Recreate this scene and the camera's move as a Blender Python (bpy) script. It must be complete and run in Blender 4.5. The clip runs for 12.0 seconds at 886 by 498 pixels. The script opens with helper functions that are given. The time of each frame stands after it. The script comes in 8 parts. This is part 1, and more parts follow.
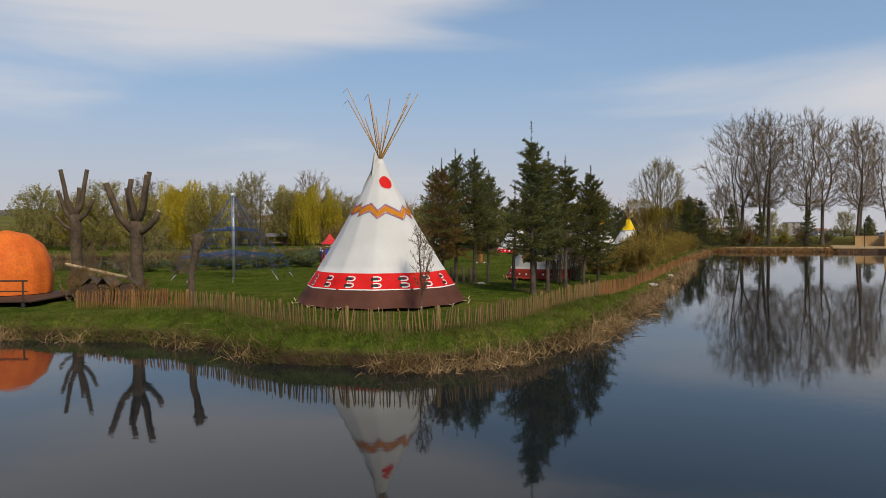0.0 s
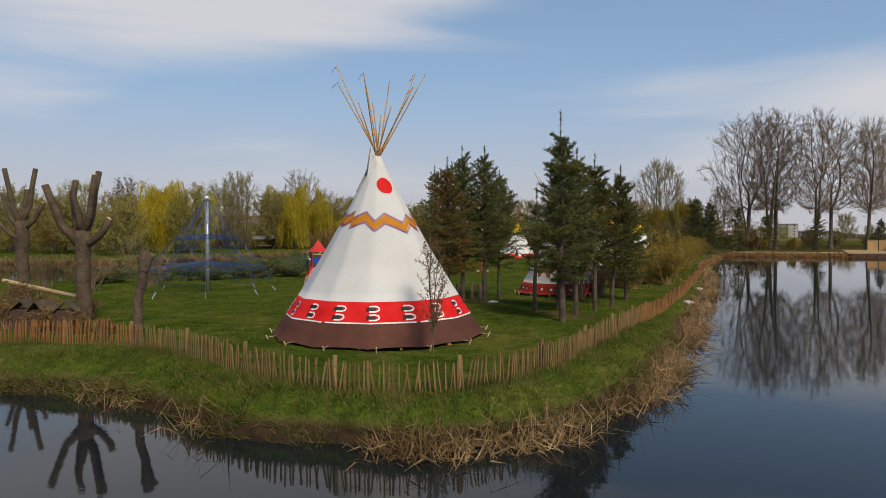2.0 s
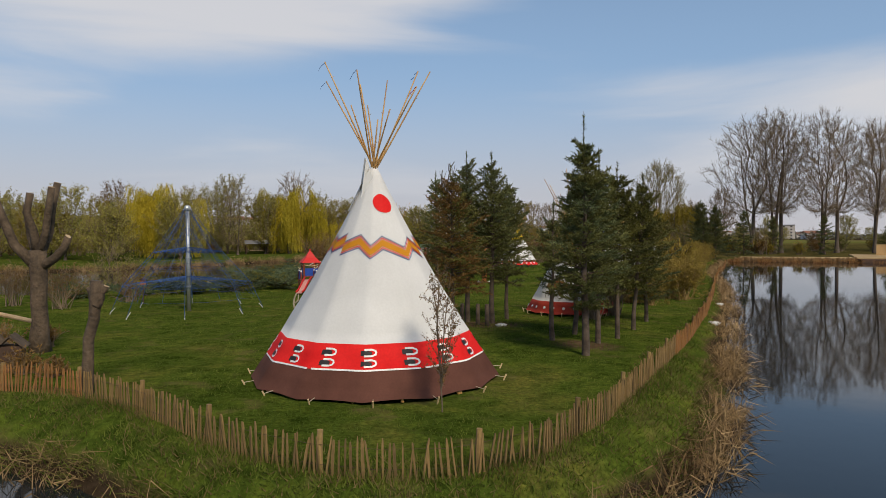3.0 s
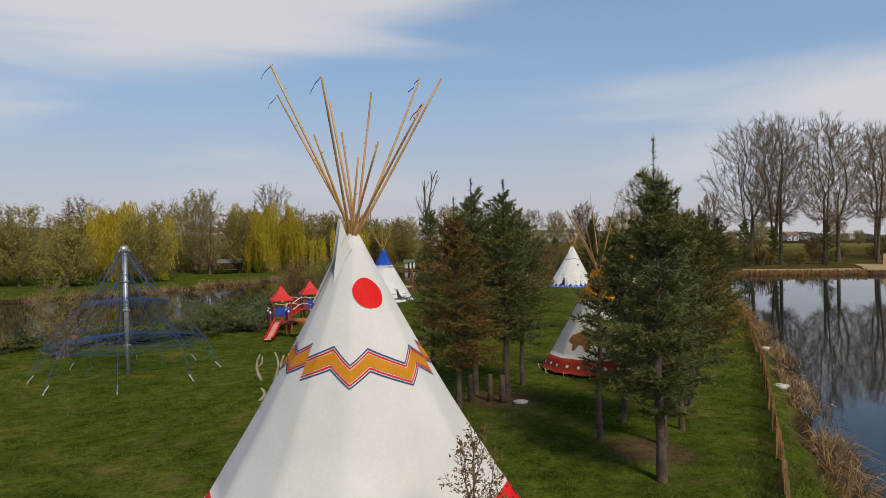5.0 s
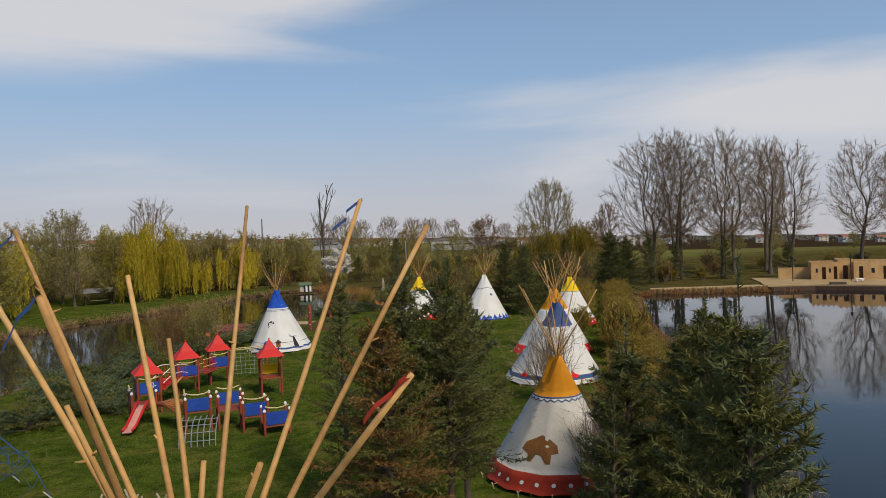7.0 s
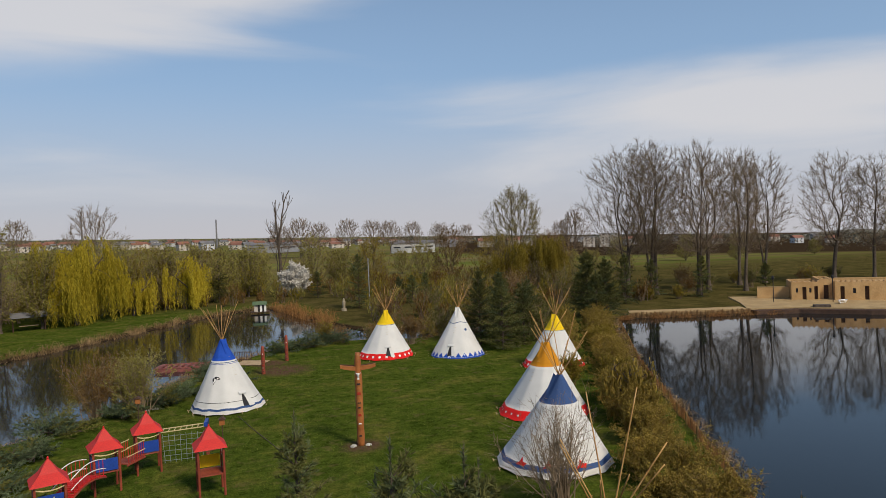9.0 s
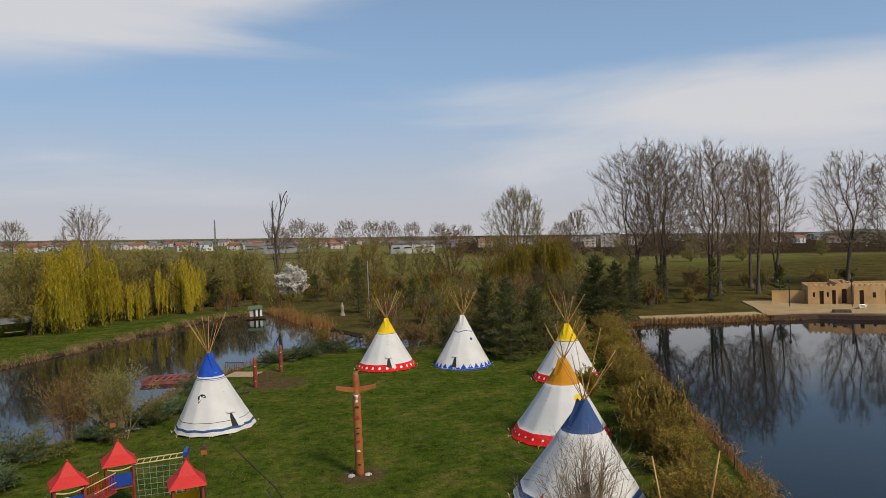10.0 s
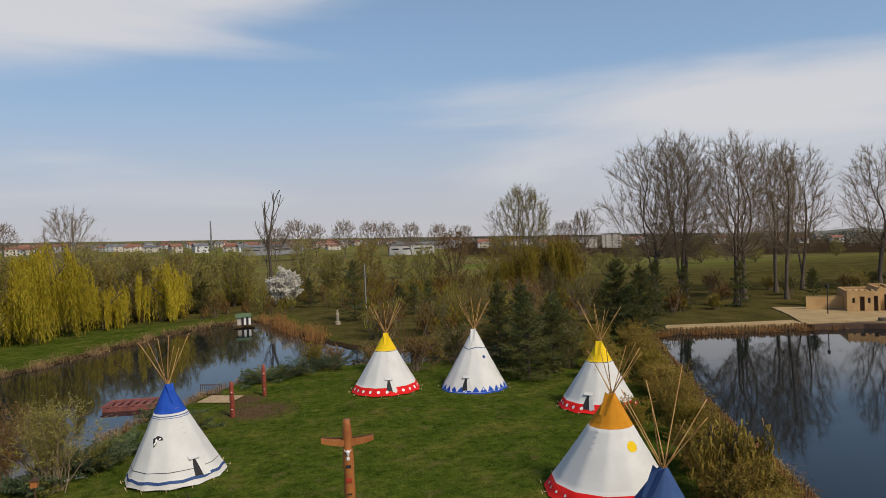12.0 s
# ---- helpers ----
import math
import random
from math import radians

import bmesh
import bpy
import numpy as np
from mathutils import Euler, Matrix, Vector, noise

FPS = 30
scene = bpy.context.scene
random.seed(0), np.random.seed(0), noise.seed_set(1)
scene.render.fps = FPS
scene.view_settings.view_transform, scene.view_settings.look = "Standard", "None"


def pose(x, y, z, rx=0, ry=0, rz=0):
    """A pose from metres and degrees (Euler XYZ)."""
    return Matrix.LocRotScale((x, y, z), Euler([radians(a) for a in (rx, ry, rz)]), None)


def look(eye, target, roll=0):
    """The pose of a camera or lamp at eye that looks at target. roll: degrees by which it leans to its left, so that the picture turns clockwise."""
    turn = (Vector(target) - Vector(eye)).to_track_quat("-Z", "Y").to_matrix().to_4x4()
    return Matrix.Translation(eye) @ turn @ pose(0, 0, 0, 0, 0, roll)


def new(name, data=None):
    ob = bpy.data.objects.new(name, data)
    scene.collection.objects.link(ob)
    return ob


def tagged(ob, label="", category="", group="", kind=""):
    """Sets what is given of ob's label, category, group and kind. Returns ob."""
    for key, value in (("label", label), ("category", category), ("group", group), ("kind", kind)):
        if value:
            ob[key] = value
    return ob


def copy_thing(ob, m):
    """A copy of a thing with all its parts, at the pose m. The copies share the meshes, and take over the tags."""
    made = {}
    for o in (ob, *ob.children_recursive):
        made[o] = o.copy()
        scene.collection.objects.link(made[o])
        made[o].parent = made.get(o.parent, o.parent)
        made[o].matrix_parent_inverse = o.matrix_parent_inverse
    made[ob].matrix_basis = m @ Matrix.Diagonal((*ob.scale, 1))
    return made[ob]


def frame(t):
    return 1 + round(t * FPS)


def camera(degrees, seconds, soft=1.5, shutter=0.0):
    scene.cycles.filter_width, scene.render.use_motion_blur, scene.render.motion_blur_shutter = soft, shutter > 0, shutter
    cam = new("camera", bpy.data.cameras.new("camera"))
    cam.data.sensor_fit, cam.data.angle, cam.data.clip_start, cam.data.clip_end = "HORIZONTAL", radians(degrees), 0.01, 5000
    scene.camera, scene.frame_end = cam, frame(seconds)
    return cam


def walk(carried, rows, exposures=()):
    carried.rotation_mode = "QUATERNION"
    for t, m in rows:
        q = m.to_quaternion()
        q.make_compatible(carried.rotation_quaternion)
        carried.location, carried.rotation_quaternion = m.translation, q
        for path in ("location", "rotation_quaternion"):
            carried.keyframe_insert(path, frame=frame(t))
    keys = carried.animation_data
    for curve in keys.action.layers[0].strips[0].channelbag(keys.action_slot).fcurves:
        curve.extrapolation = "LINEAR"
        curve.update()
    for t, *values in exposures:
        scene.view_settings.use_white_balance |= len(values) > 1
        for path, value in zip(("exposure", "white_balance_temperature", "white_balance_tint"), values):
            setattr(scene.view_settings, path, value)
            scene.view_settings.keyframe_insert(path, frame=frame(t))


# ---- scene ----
cam = camera(66.0, 12.0, soft=0.8)
PATH = [
    (0, (2.830, -27.820, 3.300), (2.680, -17.820, 3.010), -0.30),
    (0.5, (2.651, -26.620, 3.348), (2.516, -16.625, 3.058), -0.30),
    (1, (2.413, -25.332, 3.385), (2.313, -15.337, 3.105), -0.30),
    (1.5, (2.200, -23.913, 3.510), (2.140, -13.918, 3.230), -0.20),
    (2, (2.050, -22.372, 3.765), (2.030, -12.372, 3.480), -0.20),
    (2.5, (1.886, -20.799, 4.085), (1.901, -10.804, 3.805), -0.20),
    (3, (1.715, -19.113, 4.414), (1.760, -9.118, 4.139), -0.30),
    (5, (1.097, -12.350, 5.994), (1.417, -2.355, 5.799), -1.30),
    (5.5, (0.968, -10.690, 6.438), (1.553, -0.710, 6.283), -1.80),
    (6, (0.837, -8.968, 6.979), (1.792, 0.987, 6.839), -2.20),
    (6.5, (0.753, -7.245, 7.701), (2.153, 2.650, 7.531), -2.30),
    (7, (0.795, -5.446, 8.456), (2.635, 4.384, 8.296), -2.30),
    (7.5, (0.880, -3.637, 9.334), (3.037, 6.126, 9.159), -2.25),
    (9.5, (1.428, 3.272, 11.738), (3.862, 12.969, 11.524), -2.37),
    (10, (1.738, 5.258, 11.778), (4.175, 14.954, 11.564), -2.40),
    (10.5, (2.027, 7.297, 11.734), (4.470, 16.992, 11.525), -2.44),
    (11, (2.374, 9.357, 11.742), (4.821, 19.051, 11.537), -2.46),
    (11.5, (2.710, 11.470, 11.807), (5.167, 21.161, 11.598), -2.48),
    (12, (3.003, 13.410, 11.909), (5.467, 23.099, 11.703), -2.57),
]
walk(cam, [(t, look(eye, target, roll)) for t, eye, target, roll in PATH],
     [(0.0, -0.32, 6620, 11), (12.0, -0.32, 6620, 11)])

# ---- sky, sun, exposure ----
SUN_EL, SUN_AZ = 42.0, 155.0          # degrees; azimuth clockwise from +y
world = bpy.data.worlds.new("sky")
scene.world = world
world.use_nodes = True
wn, wl = world.node_tree.nodes, world.node_tree.links
wn.clear()


def wnode(kind, **values):
    n = wn.new(kind)
    for k, v in values.items():
        n.inputs[k].default_value = v
    return n


sky = wn.new("ShaderNodeTexSky")
sky.sky_type, sky.sun_disc = "NISHITA", False
sky.sun_elevation, sky.sun_rotation = radians(SUN_EL), radians(SUN_AZ)
sky.air_density, sky.dust_density, sky.ozone_density = 1.1, 0.4, 1.8
coord = wn.new("ShaderNodeTexCoord")
flat = wn.new("ShaderNodeMapping")
flat.inputs["Scale"].default_value = (2.0, 2.0, 6.5)
wl.new(coord.outputs["Generated"], flat.inputs["Vector"])
streak = wn.new("ShaderNodeMapping")
streak.inputs["Scale"].default_value = (1.5, 1.5, 9.5)
streak.inputs["Rotation"].default_value = (0.0, 0.05, 0.0)
wl.new(coord.outputs["Generated"], streak.inputs["Vector"])
puff = wnode("ShaderNodeTexNoise", Scale=1.15, Detail=9.0, Roughness=0.50, Distortion=0.4)
wl.new(streak.outputs["Vector"], puff.inputs["Vector"])
total = puff.outputs["Fac"]
# cloud banks: direction, reach, weight
for (ax, el), reach, weight in (((-30, 19.4), 0.70, 0.37), ((-14, 21.9), 0.52, 0.33), ((0, 25.0), 0.42, 0.30), ((-36, 10.0), 0.25, 0.14), ((14, 11.0), 0.26, 0.12), ((26, 10.2), 0.30, 0.17), ((38, 9.4), 0.34, 0.20), ((52, 8.6), 0.42, 0.23), ((66, 8.0), 0.50, 0.24), ((26, 4.5), 0.28, 0.12), ((44, 4.5), 0.40, 0.14), ((-60, 30), 0.6, 0.2), ((150, 35), 0.9, 0.2)):
    a, e = radians(ax), radians(el)
    far = wn.new("ShaderNodeVectorMath")
    far.operation = "DISTANCE"
    far.inputs[1].default_value = (2.0 * math.sin(a) * math.cos(e), 2.0 * math.cos(a) * math.cos(e), 6.5 * math.sin(e))
    wl.new(flat.outputs["Vector"], far.inputs[0])
    ramp = wnode("ShaderNodeMapRange")
    ramp.interpolation_type = "SMOOTHSTEP"
    for k, v in (("From Min", reach * 2.0), ("From Max", 0.1), ("To Min", 0.0), ("To Max", weight)):
        ramp.inputs[k].default_value = v
    wl.new(far.outputs["Value"], ramp.inputs["Value"])
    add = wn.new("ShaderNodeMath")
    add.operation = "ADD"
    wl.new(total, add.inputs[0])
    wl.new(ramp.outputs["Result"], add.inputs[1])
    total = add.outputs["Value"]
cover = wnode("ShaderNodeMapRange")
cover.interpolation_type = "SMOOTHSTEP"
for k, v in (("From Min", 0.55), ("From Max", 1.0), ("To Min", 0.0), ("To Max", 0.86)):
    cover.inputs[k].default_value = v
wl.new(total, cover.inputs["Value"])
# pale haze close to the horizon
sep = wn.new("ShaderNodeSeparateXYZ")
wl.new(coord.outputs["Generated"], sep.inputs["Vector"])
haze = wnode("ShaderNodeMapRange")
haze.interpolation_type = "SMOOTHSTEP"
for k, v in (("From Min", 0.75), ("From Max", -0.05), ("To Min", 0.0), ("To Max", 0.85)):
    haze.inputs[k].default_value = v
wl.new(sep.outputs["Z"], haze.inputs["Value"])
low = wnode("ShaderNodeMapRange")
low.interpolation_type = "SMOOTHSTEP"
for k, v in (("From Min", 0.24), ("From Max", -0.03), ("To Min", 0.0), ("To Max", 0.92)):
    low.inputs[k].default_value = v
wl.new(sep.outputs["Z"], low.inputs["Value"])
mix0 = wn.new("ShaderNodeMixRGB")
mix0.inputs["Color2"].default_value = (3.0, 4.75, 7.3, 1)
wl.new(haze.outputs["Result"], mix0.inputs["Fac"])
wl.new(sky.outputs["Color"], mix0.inputs["Color1"])
mix1 = wn.new("ShaderNodeMixRGB")
mix1.inputs["Color2"].default_value = (5.7, 5.55, 5.75, 1)
wl.new(low.outputs["Result"], mix1.inputs["Fac"])
wl.new(mix0.outputs["Color"], mix1.inputs["Color1"])
mix2 = wn.new("ShaderNodeMixRGB")
mix2.inputs["Color2"].default_value = (7.1, 7.1, 7.3, 1)
wl.new(cover.outputs["Result"], mix2.inputs["Fac"])
wl.new(mix1.outputs["Color"], mix2.inputs["Color1"])
back = wnode("ShaderNodeBackground", Strength=0.118)
wl.new(mix2.outputs["Color"], back.inputs["Color"])
wout = wn.new("ShaderNodeOutputWorld")
wl.new(back.outputs["Background"], wout.inputs["Surface"])

sun = new("sun", bpy.data.lights.new("sun", "SUN"))
sun.data.energy, sun.data.angle, sun.data.color = 3.9, radians(13), (1.0, 0.88, 0.68)
_a, _e = radians(SUN_AZ), radians(SUN_EL)
sun.matrix_world = look((math.sin(_a) * math.cos(_e) * 100, math.cos(_a) * math.cos(_e) * 100, math.sin(_e) * 100), (0, 0, 0))


# ---- materials ----
def surf(name, a, b, scale=2.0, rough=0.8, bump=0.2, fine=30.0, metal=0.0, island=0.0, thin=0.0, spec=0.5, c=None, dist=0.02, grainy=0.2):
    """A worn surface: colours a to b by broad noise, fine grain in colour and relief; island: spread of brightness from piece to piece; thin: light that passes through."""
    m = bpy.data.materials.new(name)
    m.use_nodes = True
    nt = m.node_tree
    n, l = nt.nodes, nt.links
    p = n["Principled BSDF"]
    p.inputs["Roughness"].default_value, p.inputs["Metallic"].default_value = rough, metal
    p.inputs["Specular IOR Level"].default_value = 0.08 if thin and island else spec
    tc = n.new("ShaderNodeTexCoord")
    big, small = n.new("ShaderNodeTexNoise"), n.new("ShaderNodeTexNoise")
    for t, s, dt in ((big, scale, 5), (small, fine, 3)):
        t.inputs["Scale"].default_value, t.inputs["Detail"].default_value = s, dt
        l.new(tc.outputs["Object"], t.inputs["Vector"])
    ramp = n.new("ShaderNodeValToRGB")
    ramp.color_ramp.elements[0].position, ramp.color_ramp.elements[1].position = 0.32, 0.68
    ramp.color_ramp.elements[0].color, ramp.color_ramp.elements[1].color = (*a, 1), (*b, 1)
    if c:
        el = ramp.color_ramp.elements.new(0.52)
        el.color = (*c, 1)
    l.new(big.outputs["Fac"], ramp.inputs["Fac"])
    grain = n.new("ShaderNodeMapRange")
    for k, v in (("From Min", 0.25), ("From Max", 0.75), ("To Min", 1 - grainy), ("To Max", 1 + grainy)):
        grain.inputs[k].default_value = v
    l.new(small.outputs["Fac"], grain.inputs["Value"])
    value = grain.outputs["Result"]
    if island:
        geo = n.new("ShaderNodeNewGeometry")
        info = n.new("ShaderNodeObjectInfo")
        both = n.new("ShaderNodeMath")
        both.operation = "ADD"
        l.new(geo.outputs["Random Per Island"], both.inputs[0])
        l.new(info.outputs["Random"], both.inputs[1])
        spread = n.new("ShaderNodeMapRange")
        for k, v in (("From Min", 0.0), ("From Max", 2.0), ("To Min", 1 - island), ("To Max", 1 + island)):
            spread.inputs[k].default_value = v
        l.new(both.outputs["Value"], spread.inputs["Value"])
        mul = n.new("ShaderNodeMath")
        mul.operation = "MULTIPLY"
        l.new(value, mul.inputs[0])
        l.new(spread.outputs["Result"], mul.inputs[1])
        value = mul.outputs["Value"]
    tint = n.new("ShaderNodeVectorMath")
    tint.operation = "SCALE"
    l.new(ramp.outputs["Color"], tint.inputs[0])
    l.new(value, tint.inputs["Scale"])
    l.new(tint.outputs["Vector"], p.inputs["Base Color"])
    if bump:
        bp = n.new("ShaderNodeBump")
        bp.inputs["Strength"].default_value, bp.inputs["Distance"].default_value = bump, dist
        l.new(small.outputs["Fac"], bp.inputs["Height"])
        l.new(bp.outputs["Normal"], p.inputs["Normal"])
    if thin:
        tr, mx = n.new("ShaderNodeBsdfTranslucent"), n.new("ShaderNodeMixShader")
        l.new(tint.outputs["Vector"], tr.inputs["Color"])
        mx.inputs["Fac"].default_value = thin
        l.new(p.outputs["BSDF"], mx.inputs[1])
        l.new(tr.outputs["BSDF"], mx.inputs[2])
        l.new(mx.outputs["Shader"], n["Material Output"].inputs["Surface"])
    return m


CANVAS = surf("white_canvas", (0.66, 0.66, 0.65), (0.75, 0.75, 0.74), 0.8, 0.85, 0.12, 18, thin=0.12, spec=0.15, grainy=0.03)
CANVAS_OLD = surf("weathered_canvas", (0.56, 0.55, 0.52), (0.72, 0.70, 0.67), 1.2, 0.9, 0.15, 14, thin=0.1, spec=0.15, grainy=0.07)
RED = surf("red_paint_canvas", (0.62, 0.012, 0.012), (0.72, 0.022, 0.02), 1.5, 0.75, 0.1, 20, spec=0.15, grainy=0.08)
BRICK_RED = surf("brick_red_canvas", (0.30, 0.035, 0.02), (0.42, 0.05, 0.03), 1.5, 0.8, 0.1, 20, spec=0.15, grainy=0.08)
BROWN = surf("brown_canvas", (0.085, 0.035, 0.025), (0.12, 0.05, 0.036), 1.2, 0.85, 0.15, 20, spec=0.15, grainy=0.08)
OCHRE = surf("ochre_canvas", (0.50, 0.20, 0.012), (0.58, 0.25, 0.02), 1.5, 0.8, 0.1, 20, spec=0.15, grainy=0.08)
BLUE = surf("blue_canvas", (0.012, 0.06, 0.36), (0.02, 0.085, 0.46), 1.5, 0.8, 0.1, 20, spec=0.15, grainy=0.08)
NAVY = surf("faded_blue_canvas", (0.03, 0.07, 0.19), (0.055, 0.10, 0.24), 1.0, 0.85, 0.1, 20, spec=0.15, grainy=0.08)
YELLOW = surf("yellow_canvas", (0.70, 0.46, 0.01), (0.78, 0.54, 0.02), 1.5, 0.8, 0.1, 20, spec=0.15, grainy=0.08)
BLACK = surf("black_paint", (0.010, 0.010, 0.012), (0.022, 0.020, 0.022), 3, 0.7, 0.1, 20)
WHITE = surf("white_paint", (0.74, 0.73, 0.71), (0.80, 0.80, 0.79), 3, 0.6, 0.05, 20)
POLE = surf("peeled_pine_pole", (0.36, 0.18, 0.06), (0.56, 0.35, 0.14), 1.3, 0.65, 0.3, 14, c=(0.50, 0.28, 0.09), island=0.25)
POLE_PALE = surf("pale_pine_pole", (0.50, 0.36, 0.18), (0.62, 0.48, 0.27), 1.6, 0.7, 0.3, 14, island=0.2)
ROPE = surf("pale_rope", (0.45, 0.38, 0.26), (0.58, 0.50, 0.36), 6, 0.9, 0.2, 60)
PICKET = surf("split_chestnut", (0.12, 0.074, 0.026), (0.29, 0.192, 0.072), 1.1, 0.85, 0.4, 16, island=0.5, c=(0.205, 0.130, 0.047))
PICKET_RED = surf("split_chestnut_red_sunlit", (0.19, 0.085, 0.026), (0.33, 0.155, 0.048), 1.1, 0.85, 0.4, 16, island=0.35)
BARK = surf("grey_bark", (0.060, 0.044, 0.033), (0.12, 0.092, 0.070), 3, 0.9, 0.7, 14, dist=0.05)
BARK_POLLARD = surf("pollard_bark", (0.050, 0.034, 0.020), (0.115, 0.080, 0.050), 2.5, 0.9, 0.8, 10, dist=0.06)
BARK_FIR = surf("fir_bark", (0.05, 0.036, 0.026), (0.11, 0.08, 0.06), 3, 0.95, 0.7, 12, dist=0.05)
TWIG = surf("bare_twigs", (0.15, 0.108, 0.070), (0.26, 0.190, 0.125), 1, 0.9, 0.0, 5, island=0.2)
CUTWOOD = surf("sawn_wood", (0.36, 0.25, 0.14), (0.5, 0.37, 0.22), 4, 0.85, 0.2, 30)
NEEDLES = surf("fir_needles", (0.074, 0.082, 0.026), (0.140, 0.138, 0.045), 0.6, 0.65, 0.0, 6, island=0.5, thin=0.2)
NEEDLES_TIP = surf("fir_needles_bluish", (0.072, 0.092, 0.040), (0.12, 0.138, 0.060), 0.6, 0.65, 0.0, 6, island=0.4, thin=0.12)
NEEDLES_BROWN = surf("browned_needles", (0.145, 0.080, 0.026), (0.21, 0.128, 0.042), 0.8, 0.8, 0.0, 6, island=0.4, thin=0.15)
NEEDLES_OLIVE = surf("olive_needles", (0.100, 0.102, 0.026), (0.165, 0.155, 0.042), 0.6, 0.7, 0.0, 6, island=0.4, thin=0.15)
JUNIPER = surf("juniper_sprays", (0.065, 0.09, 0.045), (0.115, 0.145, 0.075), 0.7, 0.75, 0.0, 6, island=0.45, thin=0.12)
WILLOW = surf("willow_catkins", (0.36, 0.29, 0.024), (0.54, 0.43, 0.046), 0.25, 0.8, 0.0, 4, island=0.35, thin=0.3)
WILLOW_DULL = surf("willow_dull", (0.19, 0.145, 0.024), (0.29, 0.225, 0.036), 0.25, 0.8, 0.0, 4, island=0.35, thin=0.3)
WITHY_STEM = surf("withy_stems", (0.20, 0.125, 0.04), (0.32, 0.21, 0.075), 0.8, 0.85, 0.0, 6, island=0.3)
WITHY_BUDS = surf("withy_buds", (0.23, 0.165, 0.036), (0.36, 0.265, 0.060), 0.5, 0.8, 0.0, 4, island=0.4, thin=0.3)
BUDS = surf("spring_buds", (0.22, 0.20, 0.050), (0.33, 0.29, 0.075), 0.3, 0.8, 0.0, 4, island=0.35, thin=0.3)
BLOSSOM = surf("white_blossom", (0.55, 0.52, 0.46), (0.70, 0.67, 0.62), 0.5, 0.8, 0.0, 4, island=0.2, thin=0.2)
REED = surf("dry_reed", (0.13, 0.078, 0.036), (0.44, 0.30, 0.15), 0.7, 0.85, 0.0, 8, island=0.4, thin=0.15)
REED_RED = surf("rust_reed", (0.24, 0.115, 0.04), (0.34, 0.18, 0.07), 0.4, 0.85, 0.0, 8, island=0.35, thin=0.15)
ADOBE = surf("adobe_render", (0.44, 0.27, 0.115), (0.56, 0.365, 0.17), 0.6, 0.9, 0.3, 9)
SAND = surf("pale_paving", (0.34, 0.235, 0.11), (0.46, 0.33, 0.165), 0.5, 0.9, 0.2, 12)
DARKWOOD = surf("dark_timber", (0.05, 0.026, 0.015), (0.09, 0.045, 0.025), 2, 0.75, 0.3, 18)
REDWOOD = surf("red_stained_timber", (0.20, 0.035, 0.018), (0.30, 0.06, 0.03), 2, 0.6, 0.2, 18, island=0.2)
CARVED = surf("carved_wood", (0.27, 0.082, 0.018), (0.40, 0.145, 0.036), 1.4, 0.6, 0.3, 14)
ROOF_RED = surf("red_plastic", (0.50, 0.010, 0.008), (0.58, 0.016, 0.012), 1.5, 0.65, 0.05, 20)
PANEL_BLUE = surf("blue_plastic", (0.010, 0.048, 0.29), (0.015, 0.065, 0.36), 1.5, 0.45, 0.05, 20)
RAIL = surf("pale_yellow_rail", (0.52, 0.42, 0.20), (0.62, 0.52, 0.28), 3, 0.5, 0.05, 20)
GALV = surf("galvanised_steel", (0.42, 0.44, 0.46), (0.56, 0.57, 0.58), 2, 0.4, 0.1, 30, metal=0.7)
NET = surf("blue_rope", (0.018, 0.055, 0.17), (0.03, 0.085, 0.25), 3, 0.8, 0.0, 20)
STONE = surf("pale_stone", (0.40, 0.39, 0.36), (0.55, 0.54, 0.50), 3, 0.85, 0.4, 14)
DRIFT = surf("weathered_branch", (0.24, 0.20, 0.14), (0.36, 0.31, 0.23), 3, 0.9, 0.5, 12)
ORANGE = surf("orange_cloth", (0.62, 0.11, 0.008), (0.75, 0.17, 0.015), 1.2, 0.8, 0.2, 10)
HALL = surf("pale_sheet_metal", (0.20, 0.21, 0.23), (0.28, 0.29, 0.31), 0.05, 0.6, 0.0, 1)
HALL_WHITE = surf("white_cladding", (0.46, 0.47, 0.49), (0.58, 0.59, 0.61), 0.05, 0.6, 0.0, 1)
TILE = surf("roof_tile", (0.17, 0.075, 0.05), (0.27, 0.12, 0.08), 0.3, 0.8, 0.0, 2, island=0.3)
PLASTER = surf("house_plaster", (0.42, 0.38, 0.33), (0.58, 0.53, 0.47), 0.3, 0.85, 0.0, 2, island=0.25)
PALE_ROOF = surf("grey_roof", (0.13, 0.13, 0.14), (0.21, 0.21, 0.22), 0.2, 0.8, 0.0, 2)
GLASS_DARK = surf("dark_glazing", (0.03, 0.035, 0.045), (0.05, 0.055, 0.07), 0.5, 0.15, 0.0, 2)


